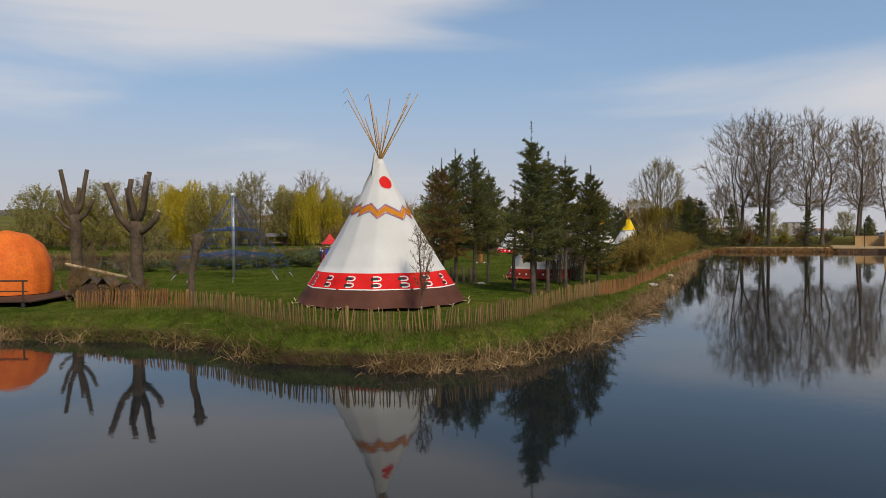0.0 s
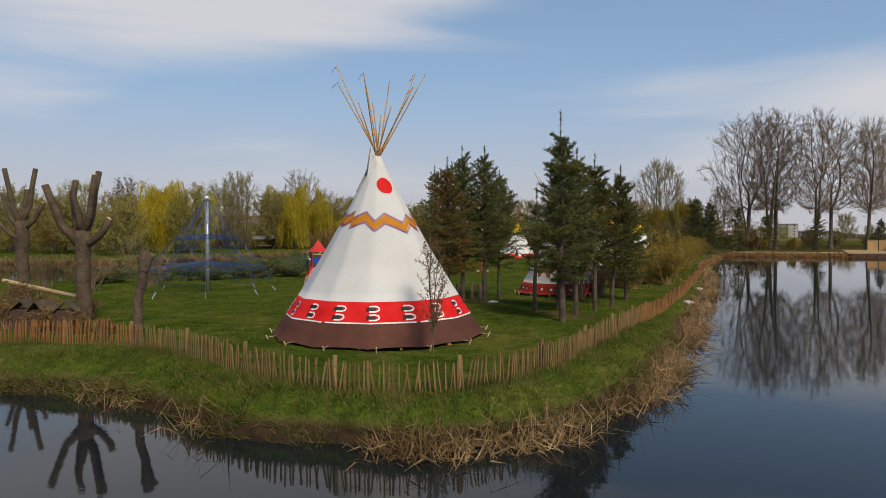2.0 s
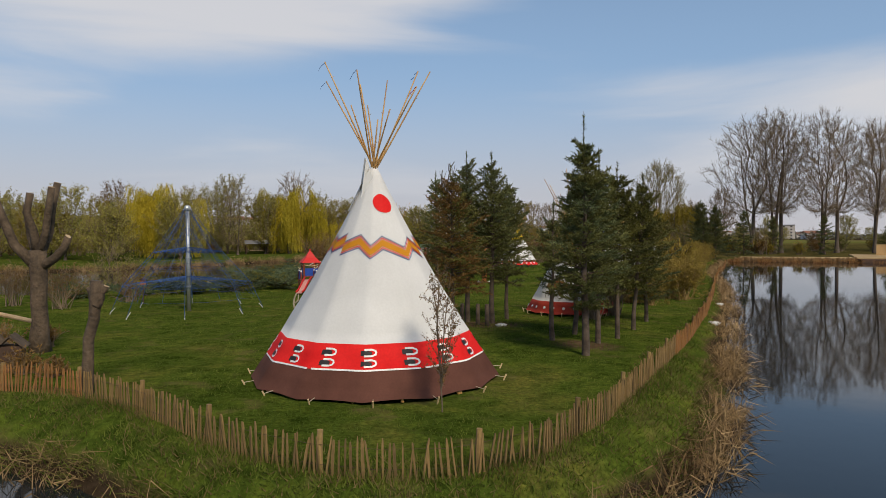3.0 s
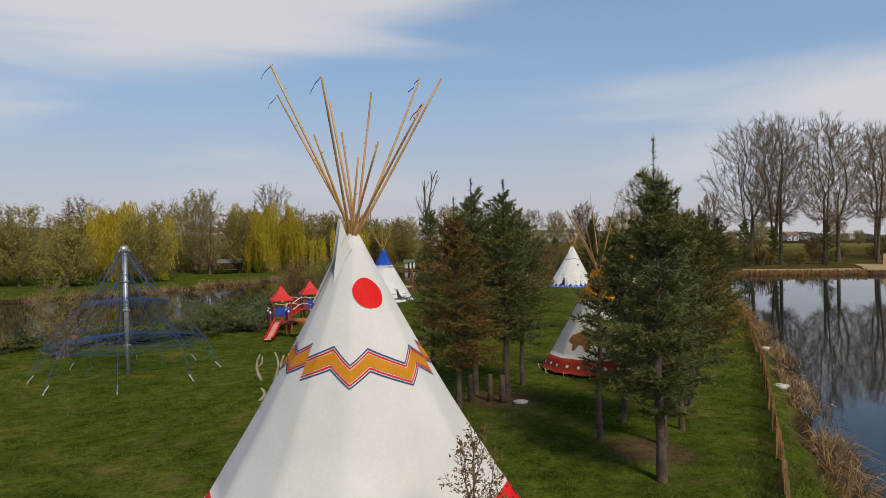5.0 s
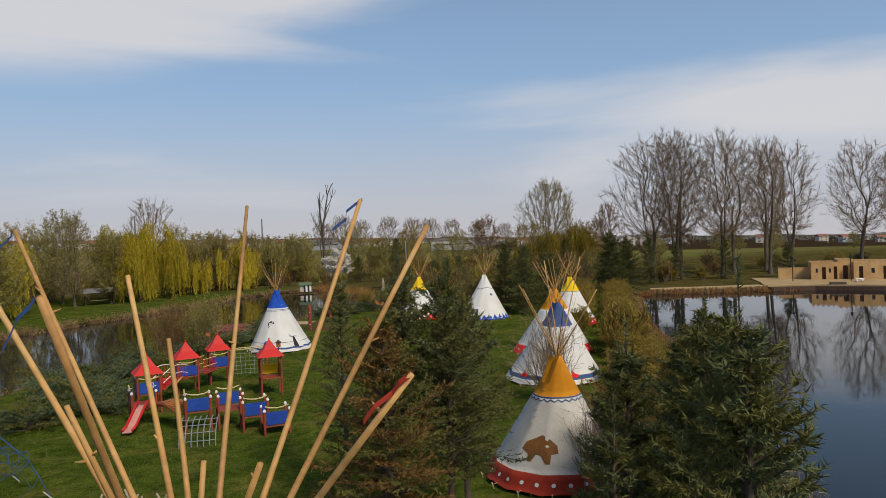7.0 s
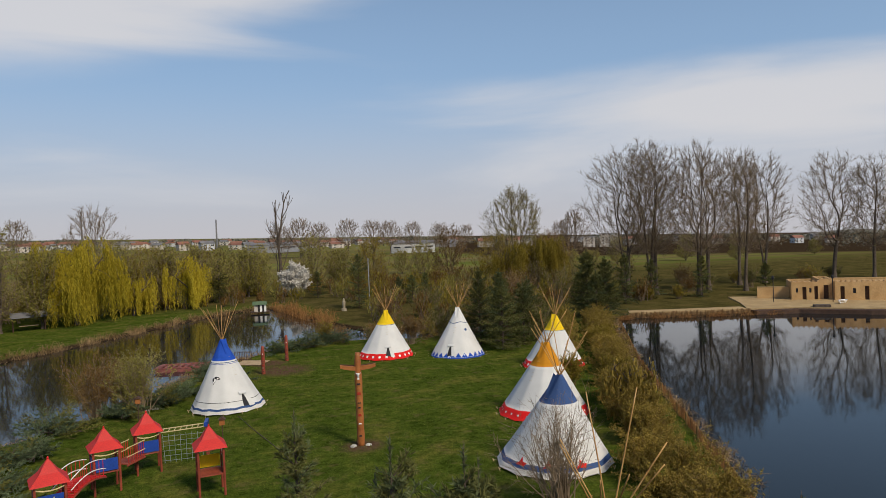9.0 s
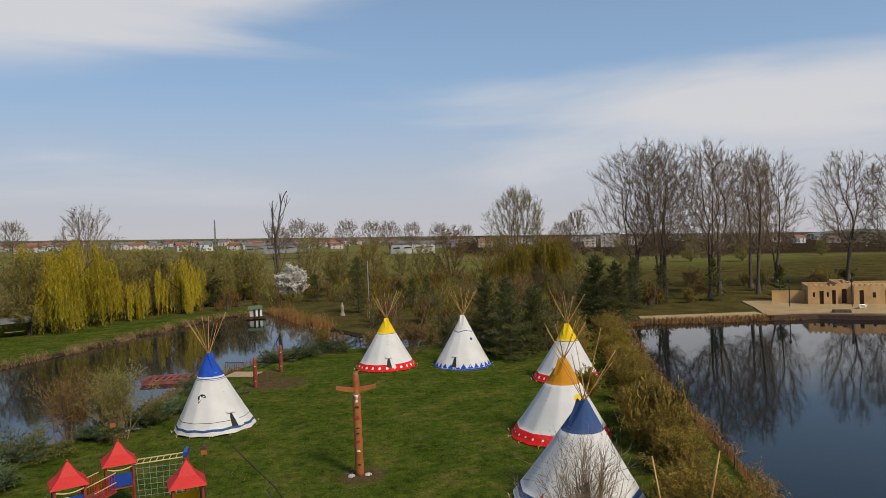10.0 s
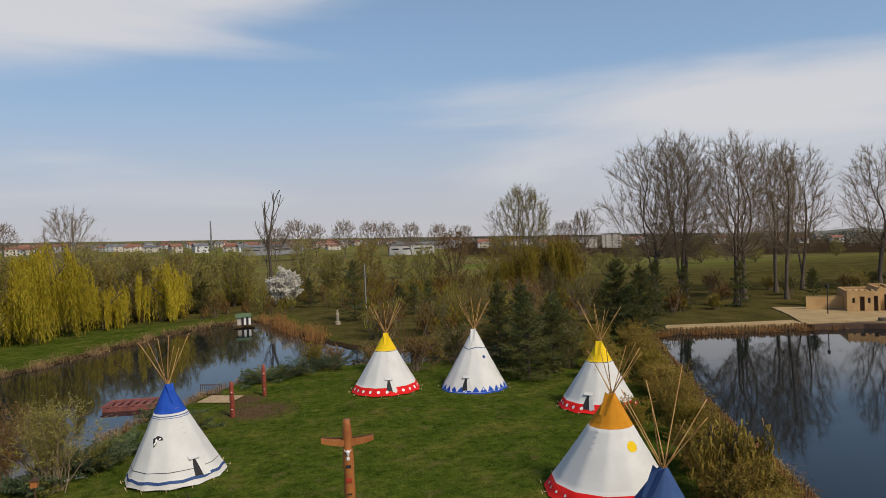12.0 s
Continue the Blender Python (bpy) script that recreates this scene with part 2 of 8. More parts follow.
# ---- mesh helpers ----
class Shape:
    """Collects faces, each with the index of its material."""

    def __init__(self):
        self.v, self.f, self.m = [], [], []

    def add(self, verts, faces, mat=0):
        k = len(self.v)
        self.v.extend(tuple(p) for p in verts)
        self.f.extend(tuple(i + k for i in f) for f in faces)
        self.m.extend([mat] * len(faces))

    def box(self, centre, size, turn=None, mat=0, taper=1.0):
        hx, hy, hz = (s / 2 for s in size)
        c = Vector(centre)
        pts = []
        for z, k in ((-hz, 1.0), (hz, taper)):
            for x, y in ((-hx, -hy), (hx, -hy), (hx, hy), (-hx, hy)):
                p = Vector((x * k, y * k, z))
                pts.append(c + (turn @ p if turn else p))
        self.add(pts, [(3, 2, 1, 0), (4, 5, 6, 7), (0, 1, 5, 4), (1, 2, 6, 5), (2, 3, 7, 6), (3, 0, 4, 7)], mat)

    def tube(self, pts, radii, n=6, mat=0, cap=True):
        pts = [Vector(p) for p in pts]
        if not isinstance(radii, (list, tuple)):
            radii = [radii] * len(pts)
        verts, faces = [], []
        side = None
        for i, p in enumerate(pts):
            d = (pts[min(i + 1, len(pts) - 1)] - pts[max(i - 1, 0)]).normalized()
            if side is None:
                side = d.orthogonal().normalized()
            side = (side - d * side.dot(d)).normalized() if (side - d * side.dot(d)).length > 1e-6 else d.orthogonal().normalized()
            other = d.cross(side)
            for k in range(n):
                a = 2 * math.pi * k / n
                verts.append(p + (side * math.cos(a) + other * math.sin(a)) * radii[i])
        for i in range(len(pts) - 1):
            for k in range(n):
                j = (k + 1) % n
                faces.append((i * n + k, i * n + j, (i + 1) * n + j, (i + 1) * n + k))
        if cap:
            faces.append(tuple(range(n - 1, -1, -1)))
            faces.append(tuple((len(pts) - 1) * n + k for k in range(n)))
        self.add(verts, faces, mat)

    def lathe(self, rings, n=16, centre=(0, 0, 0), mat=0):
        """rings: (radius, height) from the bottom up."""
        verts = [(centre[0] + r * math.cos(2 * math.pi * k / n), centre[1] + r * math.sin(2 * math.pi * k / n), centre[2] + z) for r, z in rings for k in range(n)]
        faces = [(i * n + k, i * n + (k + 1) % n, (i + 1) * n + (k + 1) % n, (i + 1) * n + k) for i in range(len(rings) - 1) for k in range(n)]
        faces += [tuple(range(n - 1, -1, -1)), tuple((len(rings) - 1) * n + k for k in range(n))]
        self.add(verts, faces, mat)

    def leaves(self, p, d, length, width, rng, mat=0):
        """One slim triangle at each row of p along d."""
        p, d = np.asarray(p, float), np.asarray(d, float)
        d = d / (np.linalg.norm(d, axis=1, keepdims=True) + 1e-9)
        s = np.cross(d, rng.normal(size=d.shape))
        s /= np.linalg.norm(s, axis=1, keepdims=True) + 1e-9
        length, width = np.broadcast_to(length, len(p))[:, None], np.broadcast_to(width, len(p))[:, None]
        v = np.stack([p - s * width / 2, p + s * width / 2, p + d * length], 1).reshape(-1, 3)
        k = len(self.v)
        self.v.extend(map(tuple, v.tolist()))
        self.f.extend((k + i, k + i + 1, k + i + 2) for i in range(0, len(v), 3))
        self.m.extend([mat] * len(p))

    def mesh(self, name, mats, smooth=False):
        me = bpy.data.meshes.new(name)
        me.from_pydata(self.v, [], self.f)
        for m in mats:
            me.materials.append(m)
        if len(mats) > 1:
            me.polygons.foreach_set("material_index", self.m)
        if smooth:
            me.polygons.foreach_set("use_smooth", [True] * len(self.f))
        me.update()
        return me

    def put(self, name, mats, parent=None, label="", smooth=False):
        ob = new(name, self.mesh(name, mats if isinstance(mats, (list, tuple)) else [mats], smooth))
        if parent:
            ob.parent = parent
        if label:
            ob["label"] = label
        return ob


def thing(name, at, label, category, group="", turn=0.0, kind=""):
    ob = new(name)
    ob.empty_display_size = 0.2
    ob.location, ob.rotation_euler = at, (0, 0, radians(turn))
    return tagged(ob, label, category, group, kind)


def hash01(*k):
    return random.Random(str(k)).random()


# ---- the lie of the land ----
WATER_Z = -0.5
POND = [(-80, 12), (-40, 2), (-20, -2.5), (-13, -4.2), (-9.9, -4.6), (-8.2, -4.9), (-6.1, -5.7), (-4.3, -7.3), (-2.6, -8.6), (-1.3, -9.1), (1, -9.6),
        (2.2, -9.6), (3.4, -9.3), (4.7, -8.4), (6, -7), (7.5, -4.9), (9.3, -1.1), (11.5, 4), (14.2, 9.8), (18.8, 20.4), (24.2, 34), (27.5, 43),
        (30, 51), (36, 65), (43.8, 81), (46, 81.5), (53, 79), (60.5, 77), (66.3, 75.5), (72, 70), (95, 58), (150, 35), (170, -30), (110, -80)]
POND += [(0, -85), (-80, -70), (-120, -20)]
CREEK = [(-70, 20), (-40, 27), (-27, 31), (-21, 37), (-18, 45), (-13, 51), (-10, 56), (-7.5, 63), (-4, 70), (-1, 75), (3, 79.5), (9, 80), (18, 77.5)]
CREEK += [(27, 79), (34, 84), (34, 90), (26, 88), (18, 86), (12, 89), (8.5, 97), (5.5, 107), (3, 118), (1, 125), (-4, 122), (-10, 117), (-16, 105)]
CREEK += [(-21, 95), (-26, 87), (-33, 74), (-45, 66), (-70, 62)]


def inside_distance(poly, x, y):
    """Signed distance to a polygon, positive inside."""
    best, odd = np.full(x.shape, 1e9), np.zeros(x.shape, bool)
    for (x0, y0), (x1, y1) in zip(poly, poly[1:] + poly[:1]):
        ex, ey = x1 - x0, y1 - y0
        t = np.clip(((x - x0) * ex + (y - y0) * ey) / (ex * ex + ey * ey), 0, 1)
        best = np.minimum(best, np.hypot(x - x0 - t * ex, y - y0 - t * ey))
        with np.errstate(divide="ignore", invalid="ignore"):
            odd ^= ((y0 > y) != (y1 > y)) & (x < ex * (y - y0) / (ey if ey else 1e-12) + x0)
    return np.where(odd, best, -best)


def smooth(a, b, v):
    t = np.clip((v - a) / (b - a), 0, 1)
    return t * t * (3 - 2 * t)


def land(x, y):
    x, y = np.asarray(x, float), np.asarray(y, float)
    wet = np.maximum(inside_distance(POND, x, y), inside_distance(CREEK, x, y))
    wob = 0.25 * np.sin(x * 1.9 + 1.3 * np.sin(y * 0.8)) + 0.2 * np.sin(y * 2.3 + x * 0.7)
    dry = -wet + 0.55 * wob * smooth(6, 1, np.abs(wet))
    base = 0.36 * smooth(17, 6, np.hypot(x, y)) + 0.05 * np.sin(x * 0.35 + 0.6) * np.sin(y * 0.28) * smooth(400, 100, np.hypot(x, y))
    base = base + 0.025 * np.sin(x * 1.7 + y) * np.sin(y * 1.5 - x * 0.6) * smooth(90, 50, np.hypot(x, y - 20))
    # far off the country tips gently down to the east
    base = base - 0.031 * (0.97 * x - 0.242 * y) * smooth(230, 600, np.hypot(x, y))
    up = smooth(-0.1, 1.5, dry)
    down = -np.clip(-dry, 0, 3) * 0.5
    return np.where(dry > -0.1, WATER_Z - 0.12 + (base - WATER_Z + 0.12) * up, WATER_Z - 0.12 + down)


def ground_z(x, y):
    return float(land(np.array([x]), np.array([y]))[0])


def lines(lo, hi, step, reach, far):
    mid = list(np.arange(lo, hi + 0.01, step))
    out, d = [], step
    a = hi
    while a < far:
        d *= 1.22
        a += d
        out.append(a)
    neg, d, a = [], step, lo
    while a > -far:
        d *= 1.22
        a -= d
        neg.append(a)
    return np.array(neg[::-1] + mid + out)


gx, gy = lines(-32, 52, 0.4, 0, 4000), lines(-13, 92, 0.4, 0, 4000)
XX, YY = np.meshgrid(gx, gy)
ZZ = land(XX, YY)
nx, ny = len(gx), len(gy)
gm = bpy.data.meshes.new("ground")
gm.from_pydata(np.stack([XX, YY, ZZ], -1).reshape(-1, 3).tolist(), [], [(j * nx + i, j * nx + i + 1, (j + 1) * nx + i + 1, (j + 1) * nx + i) for j in range(ny - 1) for i in range(nx - 1)])
gm.polygons.foreach_set("use_smooth", [True] * len(gm.polygons))
ground = tagged(new("ground", gm), "mown green lawn with worn patches, muddy banks and far fields", "ground", kind="structure")


def ground_material():
    m = bpy.data.materials.new("grass_and_soil")
    m.use_nodes = True
    n, l = m.node_tree.nodes, m.node_tree.links
    p = n["Principled BSDF"]
    p.inputs["Roughness"].default_value, p.inputs["Specular IOR Level"].default_value = 0.95, 0.0
    tc = n.new("ShaderNodeTexCoord")

    def tex(scale, detail=5, rough=0.55):
        t = n.new("ShaderNodeTexNoise")
        t.inputs["Scale"].default_value, t.inputs["Detail"].default_value, t.inputs["Roughness"].default_value = scale, detail, rough
        l.new(tc.outputs["Object"], t.inputs["Vector"])
        return t.outputs["Fac"]

    def ramp(fac, *stops):
        r = n.new("ShaderNodeValToRGB")
        e = r.color_ramp.elements
        e[0].position, e[0].color = stops[0][0], (*stops[0][1], 1)
        e[1].position, e[1].color = stops[-1][0], (*stops[-1][1], 1)
        for pos, col in stops[1:-1]:
            e.new(pos).color = (*col, 1)
        l.new(fac, r.inputs["Fac"])
        return r.outputs["Color"]

    def span(value, a, b, lo=0.0, hi=1.0):
        r = n.new("ShaderNodeMapRange")
        r.interpolation_type = "SMOOTHSTEP"
        for k, v in (("From Min", a), ("From Max", b), ("To Min", lo), ("To Max", hi)):
            r.inputs[k].default_value = v
        l.new(value, r.inputs["Value"])
        return r.outputs["Result"]

    def mix(fac, a, b, kind="MIX"):
        x = n.new("ShaderNodeMixRGB")
        x.blend_type = kind
        l.new(fac, x.inputs["Fac"]) if not isinstance(fac, float) else setattr(x.inputs["Fac"], "default_value", fac)
        l.new(a, x.inputs["Color1"])
        l.new(b, x.inputs["Color2"])
        return x.outputs["Color"]

    grass = ramp(tex(0.35), (0.30, (0.044, 0.070, 0.010)), (0.5, (0.072, 0.104, 0.016)), (0.70, (0.125, 0.128, 0.028)))
    blades = ramp(tex(9.0, 6, 0.7), (0.3, (0.45, 0.45, 0.45)), (0.7, (1.35, 1.35, 1.25)))
    grass = mix(1.0, grass, blades, "MULTIPLY")
    tufts = ramp(tex(1.7, 4, 0.65), (0.34, (0.55, 0.60, 0.55)), (0.5, (1.0, 1.0, 1.0)), (0.66, (1.45, 1.30, 1.25)))
    grass = mix(1.0, grass, tufts, "MULTIPLY")
    dry = ramp(tex(2.2), (0.3, (0.10, 0.078, 0.030)), (0.7, (0.20, 0.152, 0.064)))
    strips = n.new("ShaderNodeMapping")
    strips.inputs["Rotation"].default_value = (0, 0, 0.12)
    strips.inputs["Scale"].default_value = (0.25, 1.6, 1)
    l.new(tc.outputs["Object"], strips.inputs["Vector"])
    bands = n.new("ShaderNodeTexNoise")
    bands.inputs["Scale"].default_value, bands.inputs["Detail"].default_value = 0.014, 4
    l.new(strips.outputs["Vector"], bands.inputs["Vector"])
    # strips of green and brown, paled to hold the aerial haze in their colour
    field = ramp(bands.outputs["Fac"], (0.34, (0.105, 0.130, 0.030)), (0.42, (0.150, 0.168, 0.040)), (0.48, (0.170, 0.138, 0.056)), (0.53, (0.115, 0.105, 0.044)), (0.58, (0.150, 0.165, 0.040)), (0.66, (0.19, 0.150, 0.072)))
    mud = ramp(tex(3.0), (0.3, (0.022, 0.015, 0.009)), (0.7, (0.065, 0.044, 0.026)))
    sep = n.new("ShaderNodeSeparateXYZ")
    l.new(tc.outputs["Object"], sep.inputs["Vector"])
    back = n.new("ShaderNodeMath")
    back.operation = "SUBTRACT"
    l.new(sep.outputs["Y"], back.inputs[0])
    l.new(span(sep.outputs["X"], 4.0, 14.0, 50.0, 0.0), back.inputs[1])
    far = span(back.outputs["Value"], 68.0, 92.0)
    brush = ramp(tex(0.22, 6, 0.65), (0.32, (0.055, 0.050, 0.018)), (0.5, (0.088, 0.076, 0.026)), (0.68, (0.130, 0.100, 0.040)))
    edge = n.new("ShaderNodeMath")
    edge.operation = "MAXIMUM"
    l.new(far, edge.inputs[0])
    l.new(span(sep.outputs["X"], 40.0, 46.0), edge.inputs[1])
    c = mix(edge.outputs["Value"], grass, mix(1.0, brush, blades, "MULTIPLY"))
    c = mix(span(sep.outputs["Y"], 150.0, 215.0), c, field)
    c = mix(span(tex(0.9, 6), 0.54, 0.70, 0.0, 0.5), c, dry)
    worn = None
    for x, y, r in ((3.6, 11.8, 2.6), (1.6, 63.8, 3.4), (6.9, 5.0, 1.6), (5.6, 39.0, 1.6), (17.6, 37.0, 1.3), (0.5, 67.5, 2.2)):
        near = n.new("ShaderNodeVectorMath")
        near.operation = "DISTANCE"
        near.inputs[1].default_value = (x, y, 0.1)
        l.new(tc.outputs["Object"], near.inputs[0])
        spot = span(near.outputs["Value"], r, r * 0.35)
        if worn:
            hi = n.new("ShaderNodeMath")
            hi.operation = "MAXIMUM"
            l.new(worn, hi.inputs[0])
            l.new(spot, hi.inputs[1])
            worn = hi.outputs["Value"]
        else:
            worn = spot
    both = n.new("ShaderNodeMath")
    both.operation = "MULTIPLY"
    l.new(worn, both.inputs[0])
    l.new(span(tex(1.6, 5), 0.22, 0.46), both.inputs[1])
    soil = ramp(tex(4.0), (0.3, (0.075, 0.042, 0.026)), (0.7, (0.14, 0.09, 0.055)))
    c = mix(both.outputs["Value"], c, soil)
    c = mix(span(sep.outputs["Z"], -0.02, -0.30, 0.0, 0.55), c, dry)
    c = mix(span(sep.outputs["Z"], -0.10, -0.30), c, mud)
    l.new(c, p.inputs["Base Color"])
    bp = n.new("ShaderNodeBump")
    bp.inputs["Strength"].default_value, bp.inputs["Distance"].default_value = 0.8, 0.06
    l.new(tex(14.0, 5, 0.7), bp.inputs["Height"])
    l.new(bp.outputs["Normal"], p.inputs["Normal"])
    return m


gm.materials.append(ground_material())


def water_material():
    m = bpy.data.materials.new("still_pond_water")
    m.use_nodes = True
    n, l = m.node_tree.nodes, m.node_tree.links
    p = n["Principled BSDF"]
    p.inputs["Base Color"].default_value = (0.010, 0.014, 0.017, 1)
    p.inputs["Roughness"].default_value, p.inputs["IOR"].default_value = 0.035, 1.333
    p.inputs["Specular IOR Level"].default_value = 0.45
    tc = n.new("ShaderNodeTexCoord")
    height = None
    for s, k in ((0.9, 0.5), (5.0, 0.12)):
        t = n.new("ShaderNodeTexNoise")
        t.inputs["Scale"].default_value, t.inputs["Detail"].default_value = s, 3
        l.new(tc.outputs["Object"], t.inputs["Vector"])
        mu = n.new("ShaderNodeMath")
        mu.operation = "MULTIPLY"
        mu.inputs[1].default_value = k
        l.new(t.outputs["Fac"], mu.inputs[0])
        if height:
            ad = n.new("ShaderNodeMath")
            l.new(height, ad.inputs[0])
            l.new(mu.outputs["Value"], ad.inputs[1])
            height = ad.outputs["Value"]
        else:
            height = mu.outputs["Value"]
    bp = n.new("ShaderNodeBump")
    bp.inputs["Strength"].default_value, bp.inputs["Distance"].default_value = 0.10, 0.05
    l.new(height, bp.inputs["Height"])
    l.new(bp.outputs["Normal"], p.inputs["Normal"])
    return m


g = Shape()
g.add([(-140, -100, WATER_Z), (190, -100, WATER_Z), (190, 140, WATER_Z), (-140, 140, WATER_Z)], [(0, 1, 2, 3)])
tagged(g.put("water", [water_material()]), "still dark pond water mirroring sky and trees", "water", kind="structure")


# ---- tipis ----
class Cone:
    """The skin of a tipi: place(a, s) with a the angle (0 towards -y, growing to +x) and s from the hem to the crown."""

    def __init__(self, r, height, lean, sides, slack=0.03, crown=0.045, waist=0.0):
        self.r, self.h, self.lean, self.sides, self.slack, self.crown, self.waist = r, height, lean, sides, slack, crown, waist

    def radius(self, s):
        return self.r * (1 - s) * (1 - self.waist * s) + self.crown * self.r * s

    def place(self, a, s, out=0.0):
        r = self.radius(s)
        dip = abs(math.sin(a * self.sides / 2)) * self.slack * (1 - s) ** 0.3
        wrinkle = 0.012 * math.sin(s * 37 + a * 5) * math.sin(a * 3 + s * 11) * (1 - s)
        r = r * (1 - dip) + wrinkle + out
        return (r * math.sin(a) + self.lean[0] * s, -r * math.cos(a) + self.lean[1] * s, 0.07 + self.h * s)

    def on(self, a0, s0, u, v, out=0.012):
        """The place u metres along and v metres up the slope from (a0, s0)."""
        s = s0 + v / math.hypot(self.h, self.r)
        return self.place(a0 + u / max(self.radius(s0), 0.1), s, out)

    def strip(self, g, a0, s0, pts, width, out=0.012, mat=0, closed=False, step=0.12):
        """A painted line through pts, in metres on the skin."""
        path = []
        todo = list(zip(pts, pts[1:] + pts[:1])) if closed else list(zip(pts, pts[1:]))
        for (u0, v0), (u1, v1) in todo:
            k = max(1, int(math.hypot(u1 - u0, v1 - v0) / step))
            path += [(u0 + (u1 - u0) * i / k, v0 + (v1 - v0) * i / k) for i in range(k)]
        path.append(path[0] if closed else pts[-1])
        verts, faces = [], []
        for i, (u, v) in enumerate(path):
            a, b = path[max(i - 1, 0)], path[min(i + 1, len(path) - 1)]
            if closed and i in (0, len(path) - 1):
                a, b = path[-2], path[1]
            d = math.hypot(b[0] - a[0], b[1] - a[1]) or 1
            nu, nv = -(b[1] - a[1]) / d, (b[0] - a[0]) / d
            verts += [self.on(a0, s0, u - nu * width / 2, v - nv * width / 2, out), self.on(a0, s0, u + nu * width / 2, v + nv * width / 2, out)]
        for i in range(len(path) - 1):
            faces.append((2 * i, 2 * i + 1, 2 * i + 3, 2 * i + 2))
        g.add(verts, faces, mat)

    def patch(self, g, a0, s0, outline, out=0.012, mat=0):
        """A painted shape with a star-like outline, as rings round its middle."""
        verts, n = [self.on(a0, s0, 0, 0, out)], len(outline)
        faces = []
        for k in (0.35, 0.7, 1.0):
            verts += [self.on(a0, s0, u * k, v * k, out) for u, v in outline]
        for i in range(n):
            j = (i + 1) % n
            faces.append((0, 1 + i, 1 + j))
            faces += [(1 + b * n + i, 1 + (b + 1) * n + i, 1 + (b + 1) * n + j, 1 + b * n + j) for b in (0, 1)]
        g.add(verts, faces, mat)


def round_outline(rx, ry, n=20, wob=0.0, seed=0):
    return [(rx * math.cos(2 * math.pi * i / n) * (1 + wob * math.sin(2 * math.pi * i / n * 3 + seed)), ry * math.sin(2 * math.pi * i / n)) for i in range(n)]


